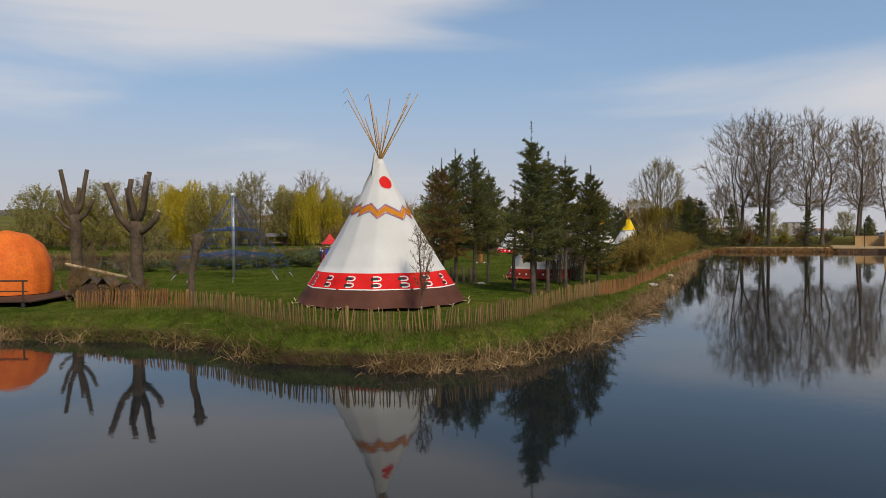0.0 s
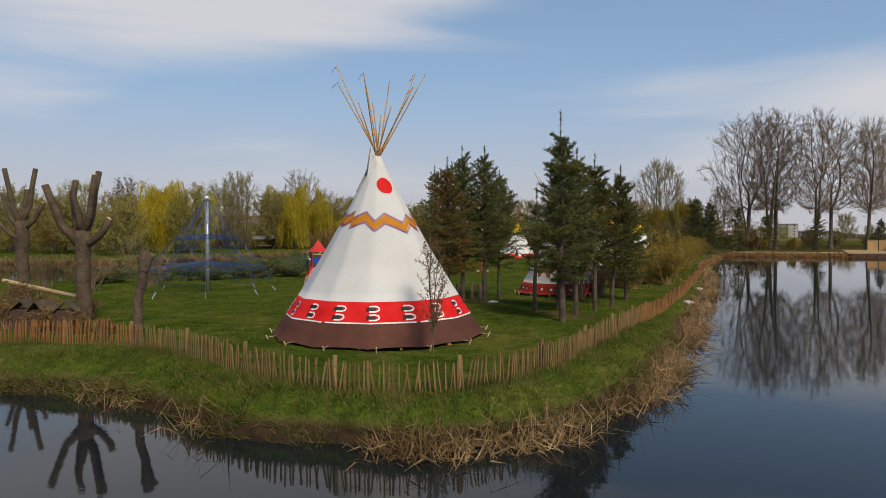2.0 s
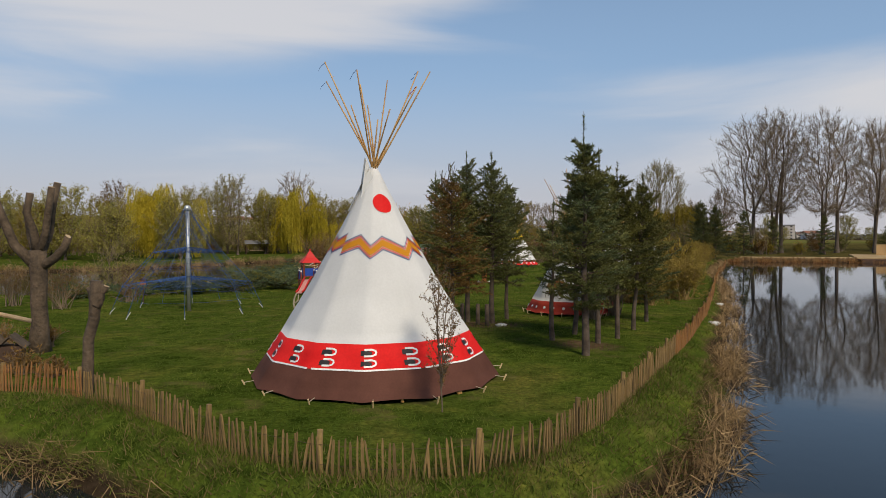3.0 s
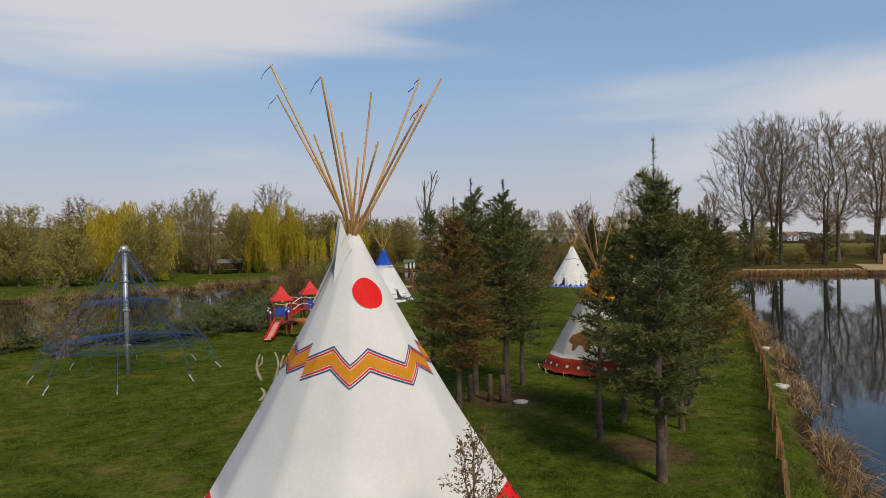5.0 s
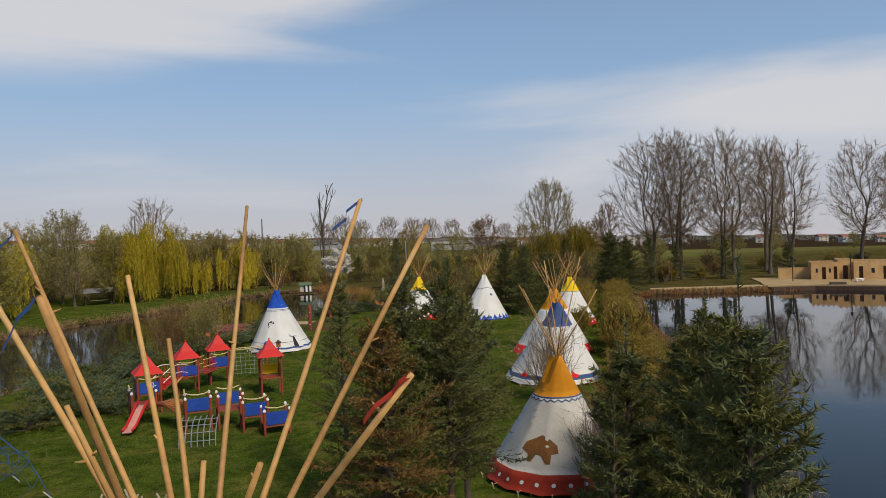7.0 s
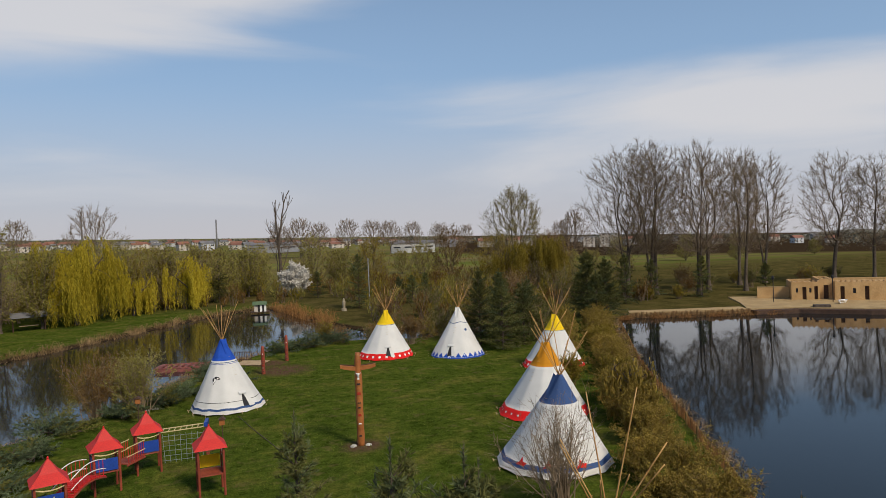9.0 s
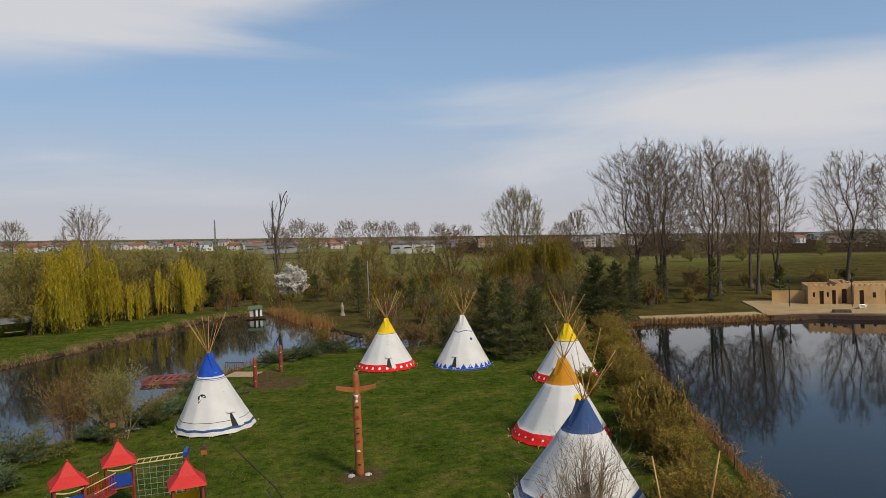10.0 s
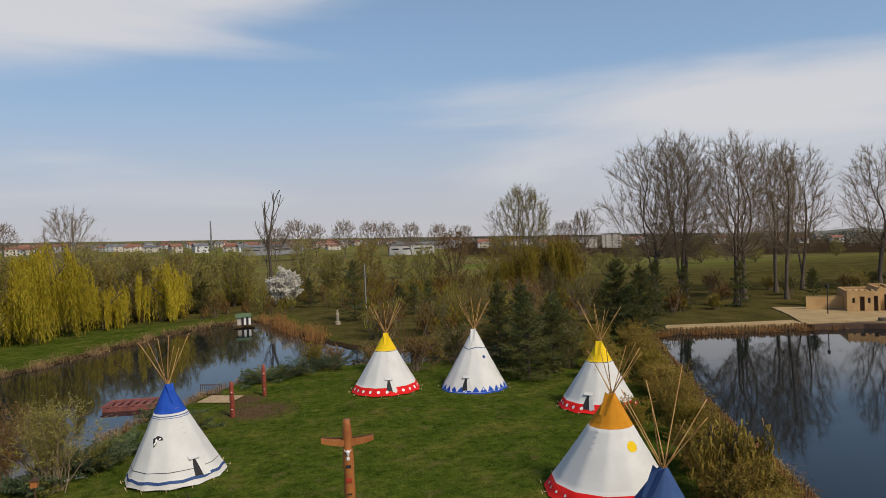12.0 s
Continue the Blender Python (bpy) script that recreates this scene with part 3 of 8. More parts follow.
def tipi(at, r, height, lean, label, bands, poles=8, sides=12, pole_mat=None, pole_reach=2.9, spin=0.0, door=None, seed=1, pole_tips=None, rough=72, waist=0.06, crown=0.045):
    """bands: (top of the band as a share of the height, material, part name) from the hem up."""
    top = thing("tipi", at, label, "tipi", "tipis of the camp")
    cone = Cone(r, height, lean, sides, waist=waist, crown=crown)
    rnd = random.Random(seed)
    low = 0.0
    for share, mat, name in bands:
        g, rows = Shape(), max(2, int((share - low) * 22))
        ss = [low + (share - low) * i / rows for i in range(rows + 1)]
        n = rough
        verts = []
        for out in (0.0, -0.012):
            for s in ss:
                for k in range(n):
                    a = 2 * math.pi * k / n
                    sag = 0.0
                    if s == 0:
                        sag = 0.03 * abs(math.sin(a * sides / 2))
                    p = cone.place(a, s, out)
                    verts.append((p[0], p[1], p[2] + sag))
        faces = [(i * n + k, i * n + (k + 1) % n, (i + 1) * n + (k + 1) % n, (i + 1) * n + k) for i in range(rows) for k in range(n)]
        off = (rows + 1) * n
        faces += [tuple(off + q for q in f[::-1]) for f in faces]
        for i in (0, rows):
            faces += [(i * n + k, i * n + (k + 1) % n, off + i * n + (k + 1) % n, off + i * n + k) for k in range(n)]
        g.add(verts, faces)
        g.put(name, mat, top, smooth=True)
        low = share
    # poles run from the hem through the crossing to their tips
    cross = Vector((lean[0], lean[1], 0.07 + height * 0.985))
    tips = pole_tips or [(360.0 * i / poles + rnd.uniform(-9, 9), pole_reach * rnd.uniform(0.72, 1.12)) for i in range(poles)]
    for i, q in enumerate(tips):
        if pole_tips:
            end = Vector(q) - Vector(at)
            a = math.atan2(cross.x - end.x, -(cross.y - end.y))
        else:
            a = radians(q[0])
        foot = Vector((r * 0.955 * math.sin(a), -r * 0.955 * math.cos(a), 0.0))
        side = Vector((math.cos(a), math.sin(a), 0)) * (0.035 + 0.02 * r / 3.5)
        mid = cross + side
        d = (mid - foot).normalized()
        if not pole_tips:
            end = mid + d * q[1]
        pts, rad = [], []
        bend = Vector((rnd.uniform(-1, 1), rnd.uniform(-1, 1), 0)) * 0.035
        full = (end - foot).length
        thick = 0.040 * (0.75 + 0.07 * r)
        for k in range(13):
            t = k / 12
            straight = foot.lerp(mid, t / 0.62) if t < 0.62 else mid.lerp(end, (t - 0.62) / 0.38)
            spot = straight + bend * (math.sin(t * 7 + i) - math.sin(i)) * t
            share = (spot.z - 0.07) / height
            if 0 <= share < 0.97:                     # under the cover the pole lies against the canvas
                off = Vector((spot.x - lean[0] * share, spot.y - lean[1] * share, 0))
                most = cone.radius(share) * 0.955 - 0.06
                if off.length > most > 0.02:
                    spot = spot - off + off.normalized() * most
            pts.append(spot)
            rad.append(thick * (1.0 - 0.62 * t))
        g = Shape()
        g.tube(pts, rad, 7)
        for _ in range(3):
            t = rnd.uniform(0.55, 0.98)
            p = mid.lerp(end, max(0, (t - 0.6) / 0.4))
            q = Vector((rnd.uniform(-1, 1), rnd.uniform(-1, 1), rnd.uniform(0.1, 1))).normalized() * 0.07
            g.tube([p, p + q], [0.012, 0.005], 4)
        g.put("pole", pole_mat or POLE, top, smooth=True)
    # pegs and their loops
    for k in range(sides + 2):
        a = 2 * math.pi * (k + 0.5) / (sides + 2) + spin
        g, hem = Shape(), Vector(cone.place(a, 0.0))
        foot = Vector((hem.x * 1.05, hem.y * 1.05, -0.12))
        g.tube([foot, Vector((hem.x * 1.09, hem.y * 1.09, 0.17))], [0.016, 0.024], 5)
        g.put("peg", POLE_PALE, top)
        g = Shape()
        g.tube([hem + Vector((0, 0, 0.06)), Vector((hem.x * 1.075, hem.y * 1.075, 0.10))], 0.009, 4)
        g.put("peg_loop", ROPE, top)
    # smoke flaps stand off the crown on the side of the lacing
    for sgn in (-1, 1):
        g = Shape()
        a0 = spin + sgn * 0.28
        rows = []
        for i in range(6):
            s = 0.80 + 0.20 * i / 5
            p0 = Vector(cone.place(spin + sgn * 0.10, min(s, 0.985), 0.02))
            wide = 0.05 + 0.11 * r / 3.5 * (0.5 + i / 4)
            out = Vector((math.sin(a0), -math.cos(a0), 0.15)).normalized()
            tang = Vector((math.cos(a0), math.sin(a0), 0)) * sgn
            p1 = p0 + tang * wide + out * 0.05 + Vector((0, 0, 0.02 * i))
            rows.append((p0, p1))
        v = [p for row in rows for p in row] + [p + Vector((0, 0.006, 0.006)) for row in rows for p in row]
        f = [(2 * i, 2 * i + 1, 2 * i + 3, 2 * i + 2) for i in range(5)]
        f += [tuple(q + 12 for q in x[::-1]) for x in f]
        f += [(2 * i + 1, 2 * i + 13, 2 * i + 15, 2 * i + 3) for i in range(5)]
        g.add(v, f)
        g.put("smoke_flap", bands[-1][1], top)
    # lacing pins down the front seam
    for k in range(6):
        s = 0.50 + 0.05 * k
        c = Vector(cone.place(spin, s, 0.015))
        t = Vector((math.cos(spin), math.sin(spin), 0)) * 0.09
        g = Shape()
        g.tube([c - t, c + t], 0.008, 4)
        g.put("lacing_pin", POLE_PALE, top)
    if door is not None:
        # cover stays uncut: a black patch paints the shade inside the doorway
        g = Shape()
        cone.patch(g, door, 0.150, [(-0.09, 0.46), (-0.16, 0.20), (-0.20, -0.15), (-0.21, -0.47), (0.21, -0.47), (0.18, -0.10), (0.12, 0.25), (0.07, 0.46)], 0.015)
        g.put("door_opening", BLACK, top, "black patch painting the shade inside the doorway")
        g = Shape()
        pts = [cone.on(door, 0.150, 0.06, 0.46, 0.03), cone.on(door, 0.150, 0.34, 0.30, 0.08), cone.on(door, 0.150, 0.56, -0.44, 0.12), cone.on(door, 0.150, 0.22, -0.46, 0.03)]
        pts += [(p[0], p[1] + 0.008, p[2] + 0.008) for p in pts]
        g.add(pts, [(0, 1, 2, 3), (7, 6, 5, 4), (0, 4, 5, 1), (1, 5, 6, 2), (2, 6, 7, 3), (3, 7, 4, 0)])
        g.put("door_flap", CANVAS, top)
        g, edge = Shape(), [(-0.30, 0.50), (0.30, 0.50), (0.34, 0.66), (-0.34, 0.66)]
        pts = [cone.on(door, 0.150, x, y, 0.15 if y < 0.6 else 0.02) for x, y in edge]
        pts += [(p[0], p[1], p[2] + 0.02) for p in pts]
        g.add(pts, [(3, 2, 1, 0), (4, 5, 6, 7), (0, 1, 5, 4), (1, 2, 6, 5), (2, 3, 7, 6), (3, 0, 4, 7)])
        g.put("door_canopy", CANVAS, top)
    return top, cone


def zigzag(cone, top, name, s, teeth, high, width, mat, out, lift=0.0, a_from=0.0, a_to=2 * math.pi):
    g = Shape()
    verts, faces = [], []
    per = 6
    total = teeth * 2 * per
    for i in range(total + 1):
        a = a_from + (a_to - a_from) * i / total
        t = (i / per) % 2
        v = high * (2 * abs(t - 1) - 1) + lift
        ds = 1 / math.hypot(cone.h, cone.r)
        verts += [cone.place(a, s + (v - width / 2) * ds, out), cone.place(a, s + (v + width / 2) * ds, out)]
        if i:
            k = 2 * i
            faces.append((k - 2, k - 1, k + 1, k))
    g.add(verts, faces)
    g.put(name, mat, top)


def hoop(cone, top, name, s, width, mat, out=0.014, n=72):
    g, ds = Shape(), 1 / math.hypot(cone.h, cone.r)
    verts, faces = [], []
    for k in range(n):
        a = 2 * math.pi * k / n
        verts += [cone.place(a, s, out), cone.place(a, s + width * ds, out)]
        faces.append((2 * k, 2 * k + 1, (2 * k + 3) % (2 * n), (2 * k + 2) % (2 * n)))
    g.add(verts, faces)
    g.put(name, mat, top)


def dots(cone, top, s, count, radius, mat, name="painted_dot", out=0.014):
    for k in range(count):
        g = Shape()
        cone.patch(g, 2 * math.pi * (k + 0.5) / count, s, round_outline(radius, radius, 12), out)
        g.put(name, mat, top)


# the large tipi by the water
MAIN_TIPS = [(-1.24, -1.25, 8.80), (-1.48, 0.35, 8.65), (-0.55, -1.50, 7.64), (-0.26, -2.56, 8.29), (-0.38, -0.84, 8.30), (-0.23, -0.41, 7.83), (0.14, -1.5, 7.27),
             (0.19, 1.05, 8.82), (0.49, -2.1, 7.42), (1.16, -0.30, 8.77), (1.50, -1.24, 8.54), (1.17, -2.57, 7.88)]
main, cone = tipi((-0.10, 0.11, ground_z(0, 0) - 0.02), 3.47, 5.65, (0.107, -1.344), "large white canvas tipi with red and brown painted hem",
                  [(0.121, BROWN, "hem_band"), (0.225, RED, "painted_band"), (1.0, CANVAS, "cover")], sides=13, spin=radians(-80), seed=4, pole_tips=MAIN_TIPS, rough=104, waist=0.170, crown=0.024)
hoop(cone, main, "white_line", 0.118, 0.045, WHITE)
for k in range(17):                                   # hoof-like marks on the red band, two and two
    a0 = 2 * math.pi * (k + 0.14) / 17
    for v in (-0.145, 0.145):
        arch = [(-0.17, 0.085), (0.02, 0.085), (0.10, 0.05), (0.12, 0.0), (0.10, -0.05), (0.02, -0.085), (-0.17, -0.085)]
        g = Shape()
        cone.patch(g, a0, 0.170 + v / 6.9, [(x * 0.95 - 0.09, y * 0.8 - 0.012) for x, y in arch], 0.011)
        g.put("black_mark", BLACK, main)
        g = Shape()
        cone.strip(g, a0, 0.170 + v / 6.9, arch, 0.05, 0.015, step=0.06)
        g.put("white_mark", WHITE, main)
# the zigzag belt, painted panel by panel and out of step at the seams
PANELS = [[(-39, 0.629), (-15, 0.662), (0, 0.613), (15, 0.654), (45, 0.604), (57, 0.650), (74, 0.612)],
          [(74, 0.655), (92, 0.625), (110, 0.660), (128, 0.615), (146, 0.655), (164, 0.610), (180, 0.650)],
          [(180, 0.615), (200, 0.660), (218, 0.612), (236, 0.655), (254, 0.640)],
          [(254, 0.655), (272, 0.615), (290, 0.660), (304, 0.640), (321, 0.667)]]
for panel in PANELS:
    for lift, width, mat, name in ((0.0, 0.21, OCHRE, "zigzag_band"), (0.142, 0.032, RED, "zigzag_line"), (-0.142, 0.032, RED, "zigzag_line"), (0.196, 0.030, NAVY, "zigzag_line"), (-0.196, 0.030, NAVY, "zigzag_line")):
        g, verts = Shape(), []
        for (a0, s0), (a1, s1) in zip(panel, panel[1:]):
            verts += [(a0 + (a1 - a0) * i / 7, s0 + (s1 - s0) * i / 7) for i in range(7)]
        verts.append(panel[-1])
        v, ds = [], 1 / math.hypot(cone.h, cone.r)
        for a, q in verts:
            v += [cone.place(radians(a), q + (lift - width / 2) * ds, 0.012), cone.place(radians(a), q + (lift + width / 2) * ds, 0.012)]
        g.add(v, [(2 * i, 2 * i + 1, 2 * i + 3, 2 * i + 2) for i in range(len(verts) - 1)])
        g.put(name, mat, main)
g = Shape()
cone.patch(g, radians(26), 0.833, [(x - 0.10 * y, y) for x, y in round_outline(0.245, 0.285, 22, 0.05)], 0.014)
g.put("painted_sun", RED, main, "round red painted spot")
# the open smoke flap, a stiff peak of canvas beside the crossing
g = Shape()
peak = [Vector(cone.place(radians(-74), 0.80, 0.006)), Vector(cone.place(radians(-40), 0.86, 0.012)), Vector(cone.place(radians(-5), 0.955, 0.03)), Vector((-0.08, -1.54, 5.93)), Vector((-0.12, -1.52, 5.96)), Vector(cone.place(radians(-80), 0.90, 0.015))]
g.add([p for p in peak] + [p + Vector((0.010, 0.012, 0.0)) for p in peak], [(0, 1, 2, 3, 4, 5), (11, 10, 9, 8, 7, 6)] + [(i, (i + 1) % 6, 6 + (i + 1) % 6, 6 + i) for i in range(6)])
g.put("smoke_flap", CANVAS, main, "raised white smoke flap")
for k in (0, 1, 3, 9, 11):                            # faded cloth strips on the tips
    tip = Vector(MAIN_TIPS[k]) - Vector(main.location)
    g, rnd = Shape(), random.Random(k)
    pts = [tip + Vector((-0.05 * i + rnd.uniform(-.03, .03), 0.03 * i, -0.03 * i * (1 + 0.2 * i))) for i in range(5)]
    v = [p + Vector((0, 0, 0.012)) for p in pts] + [p - Vector((0, 0.01, 0.012)) for p in pts]
    g.add(v, [(i, i + 1, i + 6, i + 5) for i in range(4)])
    g.put("cloth_strip", NET if k != 11 else BRICK_RED, main, "torn faded cloth strip")

# the ring of smaller tipis
blue_tipi, c = tipi((-2.25, 51.4, ground_z(-2.2, 51.4)), 2.55, 4.72, (-0.25, 0.1), "white tipi with bright blue crown and blue wavy hem",
                    [(0.05, CANVAS_OLD, "hem_band"), (0.70, CANVAS, "cover"), (1.0, BLUE, "crown")], spin=radians(35), door=radians(35), seed=11, pole_reach=2.8)
zigzag(c, blue_tipi, "wavy_band", 0.062, 13, 0.035, 0.15, NAVY, 0.014)
hoop(c, blue_tipi, "dark_line", 0.15, 0.03, BLACK)
hoop(c, blue_tipi, "blue_line", 0.672, 0.045, NAVY)
hoop(c, blue_tipi, "blue_line", 0.655, 0.025, BLUE)
g = Shape()
c.patch(g, radians(-22), 0.45, [(-0.30, 0.10), (-0.05, 0.26), (0.18, 0.20), (0.28, 0.04), (0.05, 0.02), (-0.12, -0.12), (-0.16, -0.36), (-0.24, -0.12)], 0.014)
g.put("painted_figure", BLACK, blue_tipi, "dark painted leaping shape")
for u, v, w, h in ((-0.10, 0.02, 0.05, 0.11), (0.10, 0.12, 0.06, 0.04), (-0.16, -0.16, 0.03, 0.07)):
    g = Shape()
    c.patch(g, radians(-22), 0.45, [(u + x, v + y) for x, y in round_outline(w, h, 10)], 0.020)
    g.put("painted_patch", WHITE, blue_tipi)

yellow_tipi, c = tipi((11.3, 66.1, ground_z(11.3, 66.1)), 2.7, 4.3, (0.25, 0.5), "white tipi with yellow crown and red dotted hem",
                      [(0.125, RED, "hem_band"), (0.70, CANVAS, "cover"), (1.0, YELLOW, "crown")], spin=radians(-3), door=radians(-3), seed=12, pole_reach=2.8)
dots(c, yellow_tipi, 0.065, 24, 0.12, WHITE)
hoop(c, yellow_tipi, "dark_line", 0.69, 0.035, BLACK)

white_tipi, c = tipi((17.95, 64.3, ground_z(18, 64.3) - 0.1), 2.65, 4.45, (0.4, 0.7), "white tipi with blue zigzag hem",
                     [(0.03, BLUE, "hem_band"), (1.0, CANVAS, "cover")], spin=radians(-30), door=radians(-34), seed=13, pole_reach=3.0)
for k in range(26):
    a0 = 2 * math.pi * k / 26
    g = Shape()
    g.add([c.on(a0, 0.035, -0.30, 0.0), c.on(a0, 0.035, 0.0, -0.005, 0.016), c.on(a0, 0.035, 0.30, 0.0), c.on(a0, 0.035, 0.15, 0.2), c.on(a0, 0.035, 0.0, 0.42), c.on(a0, 0.035, -0.15, 0.2)], [(0, 1, 5), (1, 2, 3), (1, 3, 5), (3, 4, 5)])
    g.put("hem_tooth", BLUE, white_tipi)
zigzag(c, white_tipi, "painted_line", 0.695, 4, 0.09, 0.06, NAVY, 0.014)
g = Shape()
c.patch(g, radians(22), 0.55, round_outline(0.13, 0.13, 12), 0.014)
g.put("painted_dot", NAVY, white_tipi)

yellow_right, c = tipi((23.9, 55.2, ground_z(23.9, 55.2)), 2.65, 4.3, (0.2, -0.2), "white tipi with yellow crown and red dotted hem beside the willows",
                       [(0.125, RED, "hem_band"), (0.70, CANVAS, "cover"), (1.0, YELLOW, "crown")], spin=radians(-40), door=radians(-46), seed=14, pole_reach=2.8)
dots(c, yellow_right, 0.065, 24, 0.12, WHITE)
hoop(c, yellow_right, "dark_line", 0.69, 0.035, BLACK)

sun_tipi, c = tipi((17.4, 41.6, ground_z(17.4, 41.6)), 2.9, 4.45, (0.1, -0.6), "white tipi with ochre crown, red dotted hem and yellow painted sun",
                   [(0.125, RED, "hem_band"), (0.68, CANVAS, "cover"), (1.0, OCHRE, "crown")], spin=radians(-60), seed=15, pole_reach=2.9)
dots(c, sun_tipi, 0.065, 28, 0.07, WHITE)
g = Shape()
c.patch(g, radians(14), 0.52, [(0.26 * math.cos(t) * (1 + 0.1 * math.cos(12 * t)), 0.26 * math.sin(t) * (1 + 0.1 * math.cos(12 * t))) for t in np.linspace(0, 2 * math.pi, 36, endpoint=False)], 0.014)
g.put("painted_sun", YELLOW, sun_tipi, "yellow painted sun")

navy_tipi, c = tipi((14.35, 32.9, ground_z(14.3, 32.9)), 2.9, 4.42, (0.05, -0.9), "white tipi with faded blue crown and blue hem behind bare shrubs",
                    [(0.06, CANVAS_OLD, "hem_band"), (0.11, NAVY, "painted_band"), (0.70, CANVAS, "cover"), (1.0, NAVY, "crown")], spin=radians(-70), seed=16, pole_reach=3.0)
for k, a in enumerate((-62, -30, 5)):
    g = Shape()
    c.patch(g, radians(a), 0.12, [(-0.3, -0.16), (-0.12, 0.05), (-0.05, 0.28), (0.1, 0.05), (0.32, 0.02), (0.2, -0.2)], 0.014)
    g.put("painted_mark", RED, navy_tipi)

ochre_tipi, c = tipi((8.75, 17.4, ground_z(8.75, 17.4)), 2.45, 4.35, (-0.3, -1.6), "weathered white tipi with ochre crown and brick-red dotted hem",
                     [(0.145, BRICK_RED, "hem_band"), (0.70, CANVAS_OLD, "cover"), (1.0, OCHRE, "crown")], spin=radians(-60), seed=17, pole_reach=3.1)
dots(c, ochre_tipi, 0.072, 26, 0.075, WHITE)
hoop(c, ochre_tipi, "blue_line", 0.69, 0.05, NAVY, 0.014)
zigzag(c, ochre_tipi, "toothed_line", 0.672, 22, 0.045, 0.05, NAVY, 0.012)
g = Shape()
c.patch(g, radians(-38), 0.32, [(-0.62, -0.05), (-0.55, 0.22), (-0.28, 0.36), (0.02, 0.52), (0.34, 0.38), (0.58, 0.16), (0.62, -0.12), (0.40, -0.16), (0.38, -0.5), (0.25, -0.5), (0.2, -0.2), (-0.15, -0.2), (-0.22, -0.48), (-0.34, -0.45), (-0.36, -0.2)], 0.014)
g.put("painted_figure", surf("brown_paint", (0.16, 0.065, 0.018), (0.26, 0.11, 0.03), 2, 0.8, 0.1, 20), ochre_tipi, "large brown painted shape")

# ---- picket fence along the bank ----
FENCE = [(-12.6, -0.2), (-9.9, -1.2), (-7.5, -2.2), (-5.1, -4.0), (-3.5, -5.5), (-1.8, -7.0), (-0.3, -7.7), (1.0, -8.0), (2.1, -7.8), (3.6, -6.8), (5.3, -4.6), (6.5, -2.4),
         (8.3, 0.9), (10.9, 6.3), (15.5, 16.0), (20.5, 27.5), (25.0, 38.4), (28.9, 47.6), (33, 57.3), (38.3, 68.5), (42.5, 78)]


def along(points, step):
    out, rest = [], 0.0
    for (x0, y0), (x1, y1) in zip(points, points[1:]):
        d = math.hypot(x1 - x0, y1 - y0)
        t = rest
        while t < d:
            out.append((x0 + (x1 - x0) * t / d, y0 + (y1 - y0) * t / d, math.atan2(y1 - y0, x1 - x0)))
            t += step
        rest = t - d
    return out


def picket_mesh(seed):
    g, rnd = Shape(), random.Random(seed)
    w, h = 0.030 + 0.016 * rnd.random(), 0.66
    lean = rnd.uniform(-0.03, 0.03)
    pts = []
    for z, k in ((-0.25, 1.0), (h * 0.5, 1.0), (h - 0.08, 0.95), (h, 0.35)):
        x = lean * z + rnd.uniform(-0.006, 0.006)
        pts += [(x - w / 2 * k, -0.014, z), (x + w / 2 * k, -0.014, z), (x + w / 2 * k, 0.014, z), (x - w / 2 * k, 0.014, z)]
    f = []
    for i in range(3):
        f += [(4 * i + a, 4 * i + b, 4 * i + 4 + b, 4 * i + 4 + a) for a, b in ((0, 1), (1, 2), (2, 3), (3, 0))]
    f.append((12, 13, 14, 15))
    g.add(pts, f)
    return g


fence = thing("picket_fence", (2.1, -7.8, ground_z(2.1, -7.8)), "low split-chestnut picket fence with wire along the grassy bank", "fence")
fence_at = Vector(fence.location)
shapes = [picket_mesh(i) for i in range(5)]
meshes = [[s.mesh("picket", [m]) for s in shapes] for m in (PICKET, PICKET_RED)]
rest, rest_red = Shape(), Shape()
rnd = random.Random(7)
spots = along(FENCE, 0.112)
near = sorted(range(len(spots)), key=lambda i: math.hypot(spots[i][0] - 2, spots[i][1] + 9))[:300]
near = set(near)
gz = land(np.array([s[0] for s in spots]), np.array([s[1] for s in spots]))
for i, (x, y, a) in enumerate(spots):
    turn = Euler((radians(rnd.uniform(-3, 3)), radians(rnd.uniform(-9, 9) + (5 if x < -8 else 0)), a + rnd.uniform(-0.3, 0.3)))
    m = Matrix.LocRotScale((x, y, float(gz[i])), turn, Vector((rnd.uniform(0.7, 1.1), 1, rnd.uniform(0.90, 1.07) * (1.12 if x < -8 else 1.0))))
    # redder stakes in the west; in the east this orange paints in sunlight
    red = x < -7.0 or x > 9.5
    if i in near:
        ob = new("picket", meshes[red][i % 5])
        ob.parent = fence
        ob.matrix_basis = Matrix.Translation(-fence_at) @ m
    else:
        s = shapes[i % 5]
        (rest_red if red else rest).add([m @ Vector(p) - fence_at for p in s.v], s.f)
rest.m = [0] * len(rest.f)
k = len(rest.v)
rest.v += rest_red.v
rest.f += [tuple(q + k for q in f) for f in rest_red.f]
rest.m += [1] * len(rest_red.f)
tagged(rest.put("fence_remainder", [PICKET, PICKET_RED], fence), kind="stuff")
for x, y, a in along(FENCE, 2.9):
    g = Shape()
    z = ground_z(x, y)
    off = Vector((-math.sin(a), math.cos(a), 0)) * 0.07
    g.tube([Vector((x, y, z - 0.3)) + off - fence_at, Vector((x, y, z + 0.4)) + off - fence_at, Vector((x + 0.02, y, z + 0.74)) + off - fence_at], [0.06, 0.058, 0.052], 8)
    g.put("fence_post", PICKET, fence)
